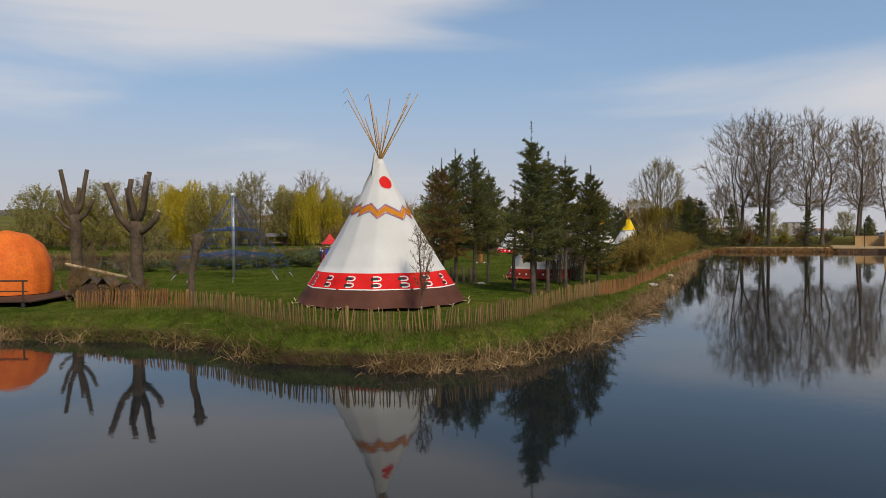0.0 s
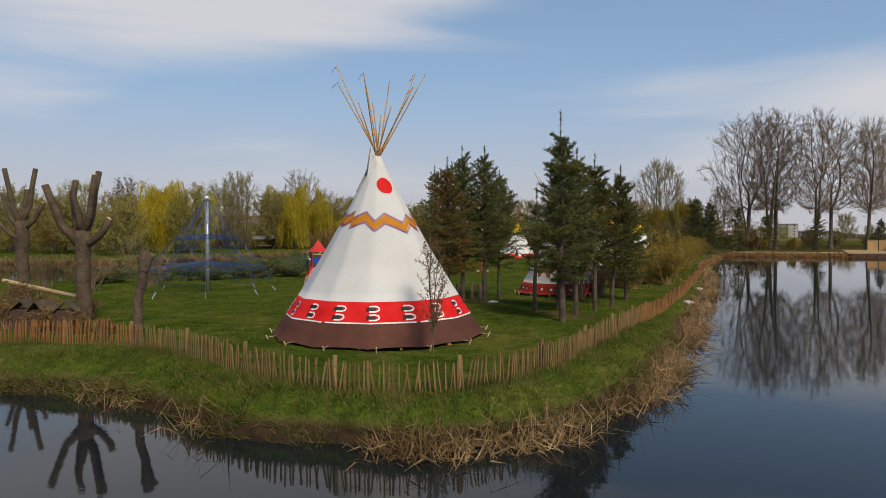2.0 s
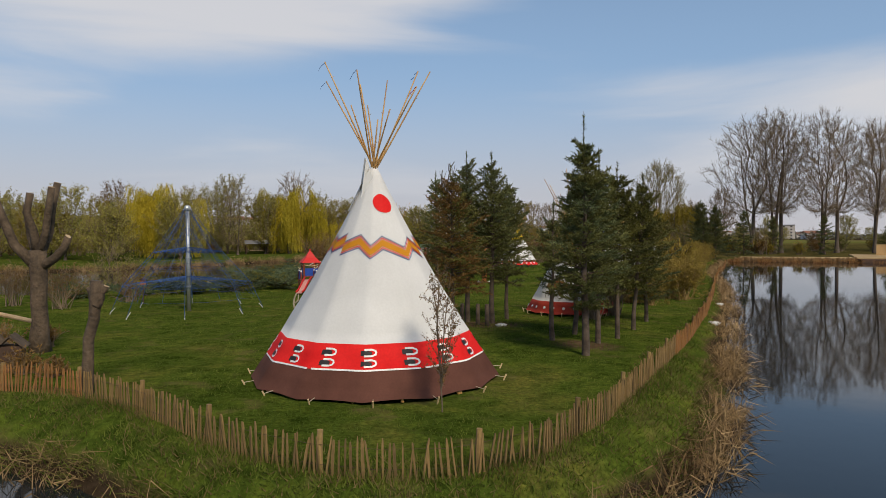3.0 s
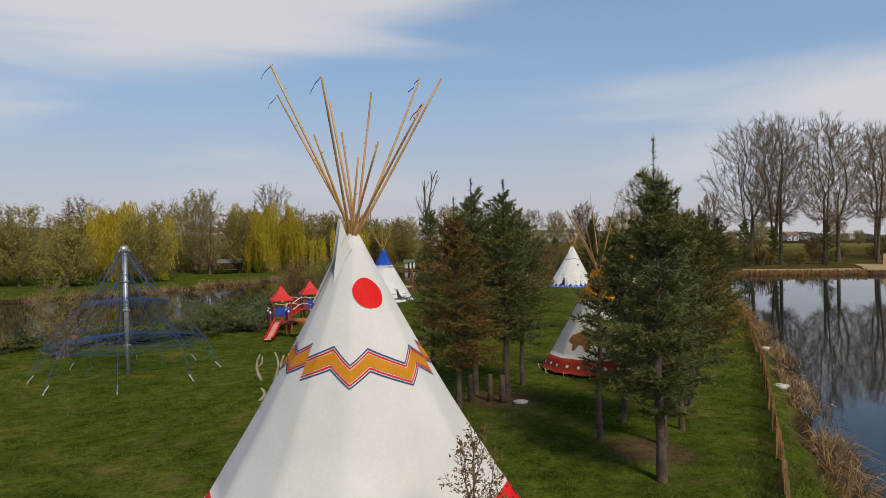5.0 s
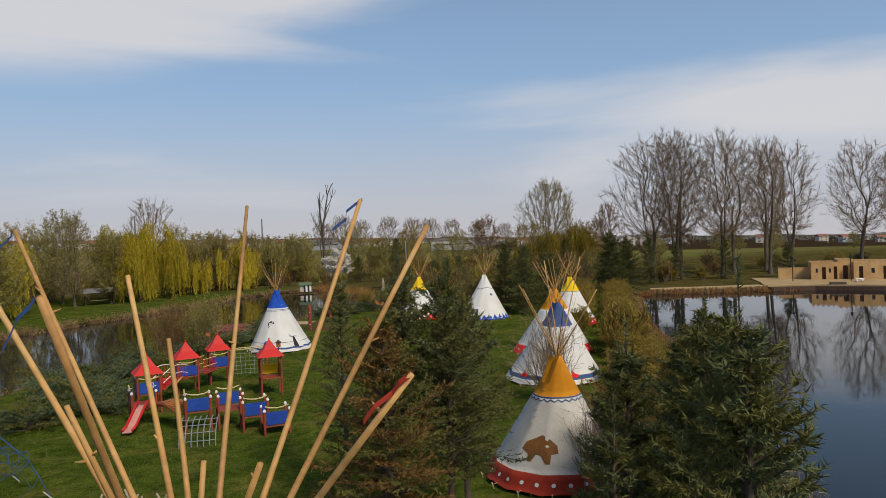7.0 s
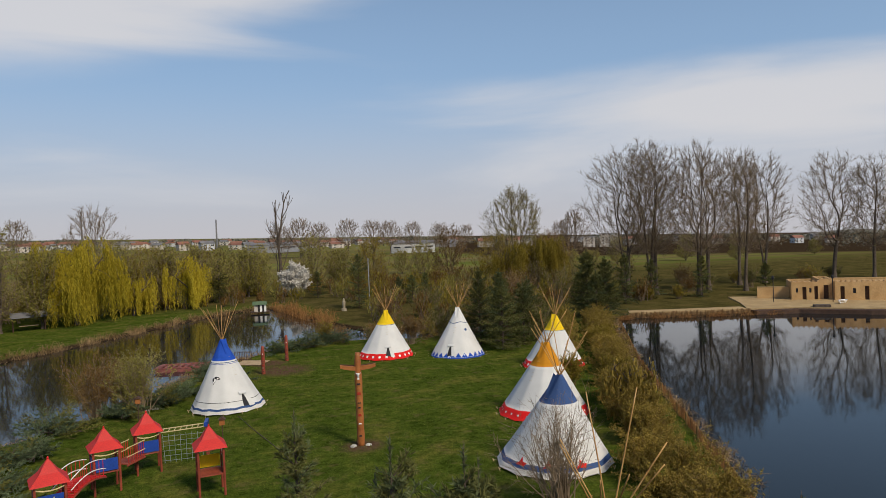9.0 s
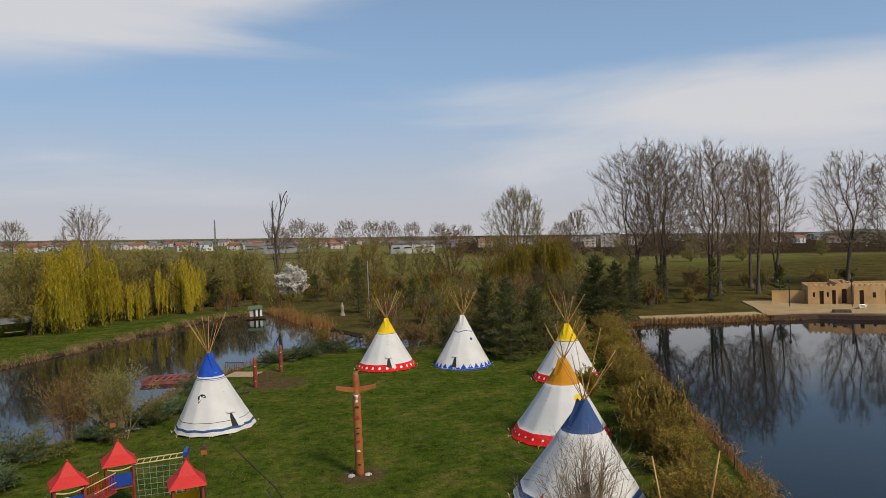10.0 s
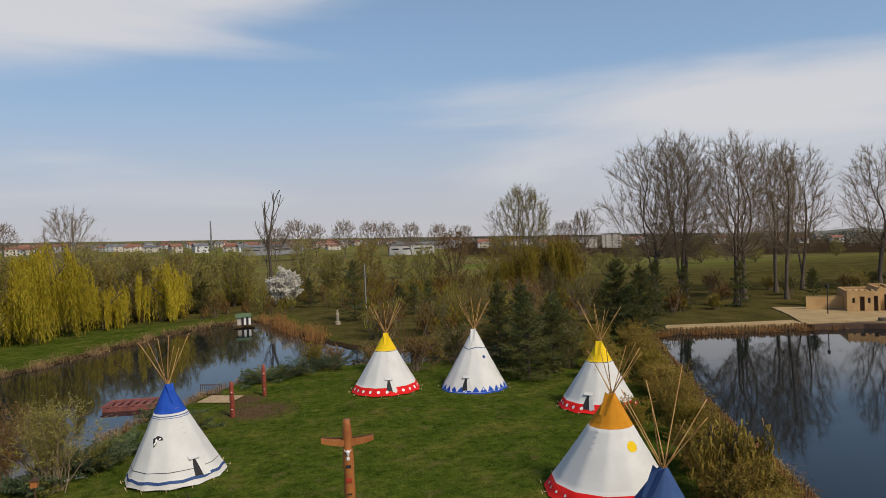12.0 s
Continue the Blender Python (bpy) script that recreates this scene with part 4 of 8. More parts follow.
for h in (0.16, 0.50):
    g = Shape()
    pts = [Vector((x, y, ground_z(x, y) + h)) - fence_at for x, y, a in along(FENCE, 1.2)]
    g.tube(pts, 0.004, 4)
    g.put("fence_wire", DARKWOOD, fence)


# ---- trees and shrubs ----
def unit(rng, n):
    v = rng.normal(size=(n, 3))
    return v / np.linalg.norm(v, axis=1, keepdims=True)


def limb(g, start, d, length, r0, r1, rng, bend=0.25, up=0.0, seg=5, n=5, mat=0):
    """A crooked tapering branch; gives its points."""
    p, d = Vector(start), Vector(d).normalized()
    pts, rad = [p.copy()], [r0]
    for i in range(seg):
        d = (d + Vector(rng.normal(size=3) * bend / seg * 1.6) + Vector((0, 0, up / seg))).normalized()
        p = p + d * (length / seg)
        pts.append(p.copy())
        rad.append(r0 + (r1 - r0) * (i + 1) / seg)
    g.tube(pts, rad, n, mat, cap=False)
    return pts


def along_path(pts, t):
    x = t * (len(pts) - 1)
    i = min(int(x), len(pts) - 2)
    return pts[i].lerp(pts[i + 1], x - i), (pts[i + 1] - pts[i]).normalized()


def aside(d, angle, rng):
    """A direction at that angle (radians) from d."""
    s = d.cross(Vector(rng.normal(size=3))).normalized()
    return (d * math.cos(angle) + s * math.sin(angle)).normalized()


def bare_tree_meshes(seed, h, spread, fork=0.22, limbs=4, fine=5, twig_len=1.0, twig_w=0.03, trunk_r=0.45, steep=0.42):
    rng = np.random.default_rng(seed)
    trunk, crown = Shape(), Shape()
    pts = limb(trunk, (0, 0, -0.3), (rng.normal() * 0.05, rng.normal() * 0.05, 1), h * fork + 0.3, trunk_r, trunk_r * 0.72, rng, 0.12, 0, 4, 9)
    tp, td = [], []
    heads = []
    for k in range(limbs):
        a = 2 * math.pi * (k + rng.uniform(-0.25, 0.25)) / limbs
        tilt = steep * rng.uniform(0.35, 1.2) if k else 0.06
        d = Vector((math.cos(a) * math.sin(tilt), math.sin(a) * math.sin(tilt), math.cos(tilt)))
        ln = h * (1 - fork) * rng.uniform(0.80, 1.0) * (0.86 if tilt > 0.4 else 1.0)
        lp = limb(trunk, pts[-1] - Vector((0, 0, h * fork * 0.12 * k)), d, ln, trunk_r * 0.48, trunk_r * 0.05, rng, 0.35, 0.15, 9, 6)
        for j in range(15):
            t = 0.16 + 0.82 * j / 14
            p, dd = along_path(lp, t)
            bl = spread * (1.05 - 0.72 * t) * rng.uniform(0.55, 1.15) + 0.5
            bp = limb(crown, p, aside(dd, rng.uniform(0.55, 1.15), rng), bl, trunk_r * (0.15 - 0.10 * t), 0.015, rng, 0.6, 0.45, 6, 4)
            for q in range(7):
                t2 = 0.2 + 0.8 * q / 6
                p2, d2 = along_path(bp, t2)
                sl = bl * rng.uniform(0.25, 0.55)
                sp = limb(crown, p2, aside(d2, rng.uniform(0.4, 1.0), rng), sl, 0.022, 0.008, rng, 0.6, 0.3, 3, 3)
                for u in range(fine):
                    p3, d3 = along_path(sp, rng.uniform(0.1, 1.0))
                    tp.append(p3)
                    td.append(aside(d3, rng.uniform(0.3, 1.1), rng) + Vector((0, 0, 0.15)))
    tp, td = np.array([tuple(p) for p in tp]), np.array([tuple(p) for p in td])
    crown.leaves(tp, td, rng.uniform(0.5, 1.2, len(tp)) * twig_len, twig_w, rng)
    return trunk, crown, tp, td


def bare_tree(at, seed, h, spread, label, name="bare_tree", group="", buds=None, bud_size=(0.22, 0.07), bud_share=1.0, **kw):
    top = thing(name, (at[0], at[1], ground_z(*at) - 0.05), label, "tree", group)
    trunk, crown, tp, td = bare_tree_meshes(seed, h, spread, **kw)
    trunk.put("trunk", BARK, top, smooth=True)
    c = crown
    if buds:
        rng = np.random.default_rng(seed + 5)
        k = int(len(tp) * bud_share)
        pick = rng.choice(len(tp), k, replace=k > len(tp))
        b = Shape()
        b.leaves(tp[pick] + td[pick] * rng.uniform(0, 0.9, (len(pick), 1)) * kw.get("twig_len", 1.0) + rng.normal(size=(len(pick), 3)) * 0.12 * min(1.0, kw.get("twig_len", 1.0)), unit(rng, len(pick)) + [0, 0, -0.3], bud_size[0], bud_size[1], rng)
        b.put("bud_foliage", buds, top, "fresh spring leaf buds")
    c.put("crown", TWIG, top, "fine bare twigs")
    return top


def round_tree_meshes(seed, h, spread, stems=3, ends=1500, fine=11, low=0.2, twig_len=1.0, twig_w=0.022, trunk_r=0.42, flare=0.2, mid=0.54, half=0.50, fork=0.05, tip=0.0052, shell=0.48, power=0.60, rise=0.6, straight=14):
    """A bare crown grown into a rounded hull: every twig end joins the nearest wood below it."""
    rng = np.random.default_rng(seed)
    node, parent, pinned = [np.array([0.0, 0, -0.3]), np.array([0.0, 0, fork * h])], [-1, 0], [trunk_r * 1.2, trunk_r]
    for k in range(stems):
        ang = 2 * math.pi * (k + rng.uniform(-0.3, 0.3)) / stems
        tilt = flare * rng.uniform(0.5, 1.1) if stems > 1 else 0.03
        d = np.array([math.cos(ang) * math.sin(tilt), math.sin(ang) * math.sin(tilt), math.cos(tilt)])
        p, last = node[1].copy(), 1
        n = int(h * rng.uniform(0.72, 0.86) / 0.9)
        for i in range(n):
            d = d + rng.normal(size=3) * [0.035, 0.035, 0.0] + [0, 0, 0.015]
            d /= np.linalg.norm(d)
            p = p + d * 0.9
            node.append(p.copy())
            parent.append(last)
            last = len(node) - 1
    z = rng.uniform(low, 1.0, ends) * h
    hull = spread * np.sqrt(np.maximum(0.03, 1 - ((z / h - mid) / half) ** 2))
    lump = 1 + 0.12 * np.sin(z * 0.9 + seed) + 0.10 * rng.normal(size=ends)
    ang = rng.uniform(0, 6.283, ends)
    lump = lump + 0.18 * np.sin(3 * ang + seed)
    z = np.minimum(z * (1 + 0.05 * np.sin(4 * ang + seed)) * rng.uniform(0.93, 1.03, ends), h * 1.04)
    r = hull * (0.14 + 0.86 * rng.random(ends) ** shell) * lump
    aim = np.stack([r * np.cos(ang), r * np.sin(ang), z], 1)
    aim = aim[np.argsort(np.linalg.norm(aim - [0, 0, low * h * 1.2], axis=1))]
    room = np.zeros((len(node) + ends * 6, 3))
    room[:len(node)] = node
    count = len(node)
    tips = []
    for q in aim:
        d = q - room[2:count]
        flat = np.hypot(d[:, 0], d[:, 1])
        dist = np.linalg.norm(d, axis=1)
        u = q[:2] / (np.hypot(q[0], q[1]) + 1e-6)
        outward = d[:, 0] * u[0] + d[:, 1] * u[1]
        across = np.sqrt(np.maximum(0, flat ** 2 - outward ** 2))
        best = int(np.argmin(dist + 1.0 * np.maximum(0, rise * flat - d[:, 2]) + 1.3 * across + 1.2 * np.maximum(0, -outward))) + 2
        p0 = room[best].copy()
        gap = np.linalg.norm(q - p0)
        steps = int(min(5, max(1, gap / 0.9)))
        last = best
        for i in range(1, steps + 1):
            t = i / steps
            bow = np.array([0, 0, -0.05 * max(0, gap - 1.5) * math.sin(math.pi * t)])
            room[count] = p0 + (q - p0) * t + bow + (rng.normal(size=3) * 0.03 * min(1.0, gap) if i < steps else 0)
            parent.append(last)
            last = count
            count += 1
        tips.append(last)
    node = room[:count]
    load = np.zeros(count)
    load[tips] += 1
    for i in range(count - 1, 0, -1):
        load[parent[i]] += load[i]
    rad = tip * np.maximum(load, 0.6) ** power
    rad = np.minimum(rad, trunk_r)
    rad[0] = trunk_r * 1.25
    # straighten the wood: each joint moves towards the line from its parent to its heaviest shoot
    par = np.array(parent)
    heavy = np.full(count, -1)
    for i in range(1, count):
        k = parent[i]
        if heavy[k] < 0 or load[i] > load[heavy[k]]:
            heavy[k] = i
    joint = np.array([i for i in range(2, count) if heavy[i] >= 0 and load[i] >= 2])
    for _ in range(straight):
        node[joint] = 0.4 * node[joint] + 0.3 * node[par[joint]] + 0.3 * node[heavy[joint]]
    trunk, crown = Shape(), Shape()
    for i in range(1, count):
        big = rad[i] > 0.05
        start = rad[parent[i]] if parent[i] < 2 else min(rad[parent[i]], rad[i] * 1.6)
        (trunk if big else crown).tube([node[parent[i]], node[i]], [start, rad[i]], 7 if rad[i] > 0.15 else 5 if big else 3, cap=False)
    t = np.repeat(np.array(tips), fine)
    par = np.array(parent)[t]
    back = rng.random((len(t), 1)) * 0.9
    tp = node[t] * (1 - back) + node[par] * back
    out = node[t] - node[par]
    out /= np.linalg.norm(out, axis=1, keepdims=True) + 1e-6
    td = out + rng.normal(size=(len(t), 3)) * 0.45 + [0, 0, 0.3]
    td /= np.linalg.norm(td, axis=1, keepdims=True)
    crown.leaves(tp, td, rng.uniform(0.5, 1.3, len(t)) * twig_len, twig_w, rng)
    return trunk, crown, tp, td


def round_tree(at, seed, h, spread, label, name="bare_tree", group="", buds=None, bud_size=(0.3, 0.1), bud_share=1.0, **kw):
    top = thing(name, (at[0], at[1], ground_z(*at) - 0.05), label, "tree", group)
    trunk, crown, tp, td = round_tree_meshes(seed, h, spread, **kw)
    trunk.put("trunk", BARK, top, smooth=True)
    crown.put("crown", TWIG, top, "fine bare twigs")
    if buds:
        rng = np.random.default_rng(seed + 5)
        pick = rng.integers(0, len(tp), int(len(tp) * bud_share))
        b = Shape()
        b.leaves(tp[pick] + td[pick] * rng.uniform(0, 1, (len(pick), 1)) * kw.get("twig_len", 1.0) + rng.normal(size=(len(pick), 3)) * min(0.12, 0.2 * kw.get("twig_len", 1.0)), unit(rng, len(pick)), bud_size[0], bud_size[1], rng)
        b.put("bud_foliage", buds, top, "fresh spring leaf buds")
    return top


def spreading_tree(at, seed, h, label, name="bare_tree", group="", stems=2, splay=0.13, trunk_r=0.42, orders=7, reach=0.30, twigs=10, twig_len=1.0, twig_w=0.030, wide=1.0, buds=None, bud_size=(0.20, 0.07), bud_share=0.5):
    """A tall bare tree: each limb wanders upwards, forks again and again and bears side branches."""
    top = thing(name, (at[0], at[1], ground_z(*at) - 0.05), label, "tree", group)
    rng = np.random.default_rng(seed)
    trunk, crown = Shape(), Shape()
    tp, td = [], []

    def grow(p, d, ln, r, order):
        seg = 5 if order > 4 else 4 if order > 2 else 3
        big = r > 0.06
        pts = limb(trunk if big else crown, p, d, ln, r, max(r * 0.76, 0.006), rng, 0.30, 0.42 if order < orders else 0.10, seg, 7 if r > 0.18 else 5 if big else 3)
        tip = (pts[-1] - pts[-2]).normalized()
        if order <= 1:
            for t in rng.uniform(0.15, 1.0, twigs):
                q, e = along_path(pts, t)
                tp.append(q)
                td.append(aside(e, rng.uniform(0.2, 0.9), rng) + Vector((0, 0, 0.15)))
            if order == 0:
                return
        turn = rng.uniform(0, 6.283)
        side = tip.orthogonal().normalized()
        other = tip.cross(side)
        forks = 2 if rng.random() < 0.72 else 3
        for k in range(forks):
            ang = rng.uniform(0.34, 0.60) * wide if k else rng.uniform(0.03, 0.16) * wide
            c = turn + 6.283 * k / forks + rng.uniform(-0.4, 0.4)
            e = tip * math.cos(ang) + (side * math.cos(c) + other * math.sin(c)) * math.sin(ang)
            grow(pts[-1], e, ln * (rng.uniform(0.62, 0.78) if k else rng.uniform(0.78, 0.92)), r * (0.74 if k == 0 else 0.50), order - 1)
        if order >= 2:
            for t in rng.uniform(0.25, 0.95, 3 if order < orders else 2):
                q, e = along_path(pts, t)
                grow(q, aside(e, rng.uniform(0.75, 1.2) * wide, rng), ln * rng.uniform(0.50, 0.80), r * 0.28, max(0, order - 2))

    for k in range(stems):
        a = 6.283 * (k + rng.uniform(-0.2, 0.2)) / stems
        tilt = splay * rng.uniform(0.6, 1.2) if stems > 1 else 0.03
        foot = Vector((math.cos(a), math.sin(a), 0)) * (0.35 * (stems > 1)) + Vector((0, 0, -0.3))
        grow(foot, (math.cos(a) * math.sin(tilt), math.sin(a) * math.sin(tilt), math.cos(tilt)), h * reach * rng.uniform(0.85, 1.05), trunk_r * (1.0 if stems == 1 else 0.78), orders)
    tp, td = np.array([tuple(q) for q in tp]), np.array([tuple(q) for q in td])
    high = max(q[2] for q in crown.v)
    crown.leaves(tp, td, rng.uniform(0.4, 1.2, len(tp)) * twig_len, twig_w, rng)
    k = h / high                                      # the whole tree drawn up to its height
    for g in (trunk, crown):
        g.v = [(x * k, y * k, z * k) for x, y, z in g.v]
    trunk.put("trunk", BARK, top, smooth=True)
    crown.put("crown", TWIG, top, "fine bare twigs")
    if buds:
        n = int(len(tp) * bud_share)
        pick = rng.integers(0, len(tp), n)
        b = Shape()
        b.leaves((tp[pick] + td[pick] * rng.uniform(0, 1, (n, 1)) * twig_len) * k, unit(rng, n), bud_size[0], bud_size[1], rng)
        b.put("bud_foliage", buds, top, "fresh spring leaf buds")
    return top


def needle_branch(g, wood, start, d, length, rng, twigs=12, needles=16, droop=0.2, size=(0.10, 0.022), side_len=0.42, mats=(0, 1), tip_share=0.25, flat=True):
    """A conifer branch: a thin axis, side twigs to both sides, slim needles along all of them."""
    d = Vector(d).normalized()
    pts = [Vector(start)]
    dd = d.copy()
    for i in range(4):
        dd = (dd + Vector((0, 0, -droop / 4 + (0.10 if i > 1 else 0)))).normalized()
        pts.append(pts[-1] + dd * length / 4)
    wood.tube(pts, [0.014 + 0.012 * length, 0.012 + 0.008 * length, 0.012, 0.008, 0.004], 4, cap=False)
    side = d.cross(Vector((0, 0, 1)))
    side = side.normalized() if side.length > 0.05 else Vector((1, 0, 0))
    P, D = [], []
    for i in range(twigs):
        t = 0.12 + 0.86 * (i + rng.random()) / twigs
        p, dr = along_path(pts, min(t, 0.999))
        sg = 1 if i % 2 else -1
        lift = rng.normal() * 0.25
        td = (dr * rng.uniform(0.55, 1.0) + side * sg * rng.uniform(0.6, 1.0) + Vector((0, 0, lift))).normalized()
        tl = side_len * length * (1.05 - 0.75 * t) * rng.uniform(0.6, 1.2) + 0.07
        k = max(4, int(needles * (0.5 + tl)))
        s = rng.random(k)
        P.append(np.array(p) + np.array(td) * (s * tl)[:, None])
        D.append(np.array(td) * 0.9 + rng.normal(size=(k, 3)) * 0.55)
    k = int(needles * 1.6)
    s = np.linspace(0.2, 1, k)
    P.append(np.array([tuple(along_path(pts, min(x, 0.999))[0]) for x in s]))
    D.append(np.repeat(np.array(dd)[None], k, 0) * 0.9 + rng.normal(size=(k, 3)) * 0.5)
    P, D = np.concatenate(P), np.concatenate(D)
    tipm = rng.random() < tip_share
    g.leaves(P, D, rng.uniform(0.7, 1.3, len(P)) * size[0], size[1], rng, mats[1] if tipm else mats[0])


def fir(at, seed, h, wide, label, mats=None, clear=0.16, whorl=0.31, name="fir_tree", per=8, twigs=15, needles=17, lean=(0, 0), trunk_r=0.10, size=(0.13, 0.032), stems=1, spire=0.7, group="firs on the lawn", full=0.60):
    mats = mats or [NEEDLES, NEEDLES_TIP]
    top = thing(name, (at[0], at[1], ground_z(*at) - 0.03), label, "tree", group)
    rng = np.random.default_rng(seed)
    trunk, crown = Shape(), Shape()
    for st in range(stems):
        a = rng.uniform(0, 6.28)
        off = Vector((math.cos(a), math.sin(a), 0)) * (0.28 * st)
        hh = h * (1 - 0.16 * st)
        axis = [off * (1 + 0.35 * i / 6) + Vector((lean[0] * i / 6 + rng.normal() * 0.02, lean[1] * i / 6 + rng.normal() * 0.02, -0.2 + (hh + 0.2) * i / 6)) for i in range(7)]
        trunk.tube(axis, [trunk_r * (1 - 0.92 * i / 6) + 0.008 for i in range(7)], 8, cap=False)
        z = clear * hh
        while z < hh - 0.12:
            t = z / hh
            p, _ = along_path(axis, min(0.999, (z + 0.2) / (hh + 0.2)))
            reach = wide * (min(1.0, (t - clear) / 0.16 + 0.45)) * (1 - t) ** full + 0.10
            count = per + int(rng.integers(-2, 1)) if t < 0.85 else 5
            for k in range(count):
                a = 2 * math.pi * (k + rng.uniform(-0.35, 0.35)) / count + z * 2.4
                rise = 0.02 + 1.0 * t ** 1.2 + rng.normal() * 0.22
                ln = reach * rng.choice((0.45, 0.7, 0.9, 1.0, 1.15)) * rng.uniform(0.88, 1.12)
                tw = max(4, int(twigs * min(1.0, 0.35 + ln / wide)))
                needle_branch(crown, trunk, p + Vector((0, 0, rng.normal() * 0.08)), (math.cos(a), math.sin(a), rise), ln, rng, tw, needles, 0.12 if t > 0.6 else 0.28, size)
            z += whorl * (1.0 - 0.35 * t) * rng.uniform(0.75, 1.25)
        # leading shoot
        p = axis[-1]
        n = 70
        s = rng.random(n)
        crown.leaves(np.array(p) + np.array([0, 0, 1.0]) * (s * spire)[:, None] - [0, 0, 0.15], np.array([0, 0, 0.7]) + rng.normal(size=(n, 3)) * 0.5, size[0], size[1], rng, 1)
        trunk.tube([p - Vector((0, 0, 0.2)), p + Vector((0, 0, spire))], [0.014, 0.004], 4)
    trunk.put("trunk", BARK_FIR, top, smooth=True)
    crown.put("crown", mats, top)
    return top


def willow(at, seed, h, wide, label, mat=None, strands=520, group="weeping willows", drop=0.55, size=(0.42, 0.11), fork=0.28):
    top = thing("weeping_willow", (at[0], at[1], ground_z(*at) - 0.05), label, "tree", group)
    rng = np.random.default_rng(seed)
    trunk, crown = Shape(), Shape()
    tp = limb(trunk, (0, 0, -0.3), (rng.normal() * 0.08, rng.normal() * 0.08, 1), h * fork + 0.3, 0.035 * h, 0.028 * h, rng, 0.15, 0, 4, 8)
    tops = []
    for k in range(9):
        a = 2 * math.pi * (k + rng.uniform(-0.3, 0.3)) / 9
        tilt = rng.uniform(0.15, 0.62)
        d = Vector((math.cos(a) * math.sin(tilt), math.sin(a) * math.sin(tilt), math.cos(tilt)))
        lp = limb(trunk, tp[-1], d, h * 0.66 * rng.uniform(0.75, 1.05), 0.014 * h, 0.05, rng, 0.4, -0.25, 7, 5)
        tops.append(lp)
        for j in range(4):
            p, dd = along_path(lp, rng.uniform(0.4, 0.95))
            q = limb(trunk, p, aside(dd, rng.uniform(0.5, 1.1), rng), wide * 0.32 * rng.uniform(0.6, 1.2), 0.05, 0.02, rng, 0.5, -0.3, 4, 3)
            tops.append(q)
    P, D = [], []
    for i in range(strands):
        lp = tops[rng.integers(len(tops))]
        p, dd = along_path(lp, min(0.999, 0.38 + 0.155 * int(rng.integers(0, 5)) + rng.normal() * 0.02))
        p = np.array(p) + rng.normal(size=3) * [0.035 * wide, 0.035 * wide, 0.25]
        out = np.array([p[0], p[1], 0.0])
        out /= np.linalg.norm(out) + 1e-6
        ln = min(h * drop * rng.uniform(0.35, 1.1), p[2] - 0.4)
        k = max(4, int(ln / (size[0] * 0.55)))
        s = np.linspace(0, 1, k)
        arc = out[None] * (0.10 * wide * np.sqrt(s))[:, None] + np.array([0, 0, -1.0])[None] * (s * ln - 0.25 * np.sin(s * 3.1) * 0.9)[:, None]
        path = p[None] + arc + rng.normal(size=(k, 3)) * 0.05
        P.append(path)
        D.append(np.repeat([[0, 0, -1.0]], k, 0) + rng.normal(size=(k, 3)) * 0.28)
    P, D = np.concatenate(P), np.concatenate(D)
    crown.leaves(P, D, rng.uniform(0.8, 1.4, len(P)) * size[0], size[1], rng)
    trunk.put("trunk", BARK, top, smooth=True)
    crown.put("crown", mat or WILLOW, top, "hanging yellow-green twigs")
    return top


def shrub(at, seed, h, wide, label, mats=None, stems=26, name="bare_shrub", group="", leaf=None, leaf_size=(0.10, 0.035), leaves_per=0, twig_w=0.014, z=None, fan=0.75):
    top = thing(name, (at[0], at[1], ground_z(*at) - 0.05 if z is None else z), label, "shrub", group)
    rng = np.random.default_rng(seed)
    g, tp, td = Shape(), [], []
    for k in range(stems):
        a, tilt = rng.uniform(0, 6.283), abs(rng.normal()) * fan * 0.55 + 0.06
        tilt = min(tilt, 1.25)
        d = Vector((math.cos(a) * math.sin(tilt) * wide / h, math.sin(a) * math.sin(tilt) * wide / h, math.cos(tilt)))
        lp = limb(g, (rng.normal() * 0.10 * wide, rng.normal() * 0.10 * wide, 0), d, h * rng.uniform(0.6, 1.0), 0.018 + 0.004 * h, 0.006, rng, 0.35, 0.15, 5, 4)
        for j in range(9):
            p, dd = along_path(lp, rng.uniform(0.25, 1.0))
            d2 = aside(dd, rng.uniform(0.25, 0.8), rng)
            ln = h * rng.uniform(0.15, 0.34)
            tp.append(p)
            td.append(d2 * ln)
            for _ in range(3):
                s = rng.uniform(0.2, 0.9)
                tp.append(p + d2 * ln * s)
                td.append(aside(d2, rng.uniform(0.3, 0.8), rng) * ln * 0.55)
    tp, td = np.array([tuple(p) for p in tp]), np.array([tuple(p) for p in td])
    g.leaves(tp, td, np.linalg.norm(td, axis=1), twig_w, rng)
    g.put("branchwork", (mats or TWIG), top)
    if leaf:
        b = Shape()
        n = int(len(tp) * leaves_per)
        pick = rng.integers(0, len(tp), n)
        b.leaves(tp[pick] + td[pick] * rng.uniform(0.1, 1, (n, 1)), unit(rng, n) + [0, 0, 0.1], leaf_size[0], leaf_size[1], rng)
        b.put("foliage", leaf, top)
    return top


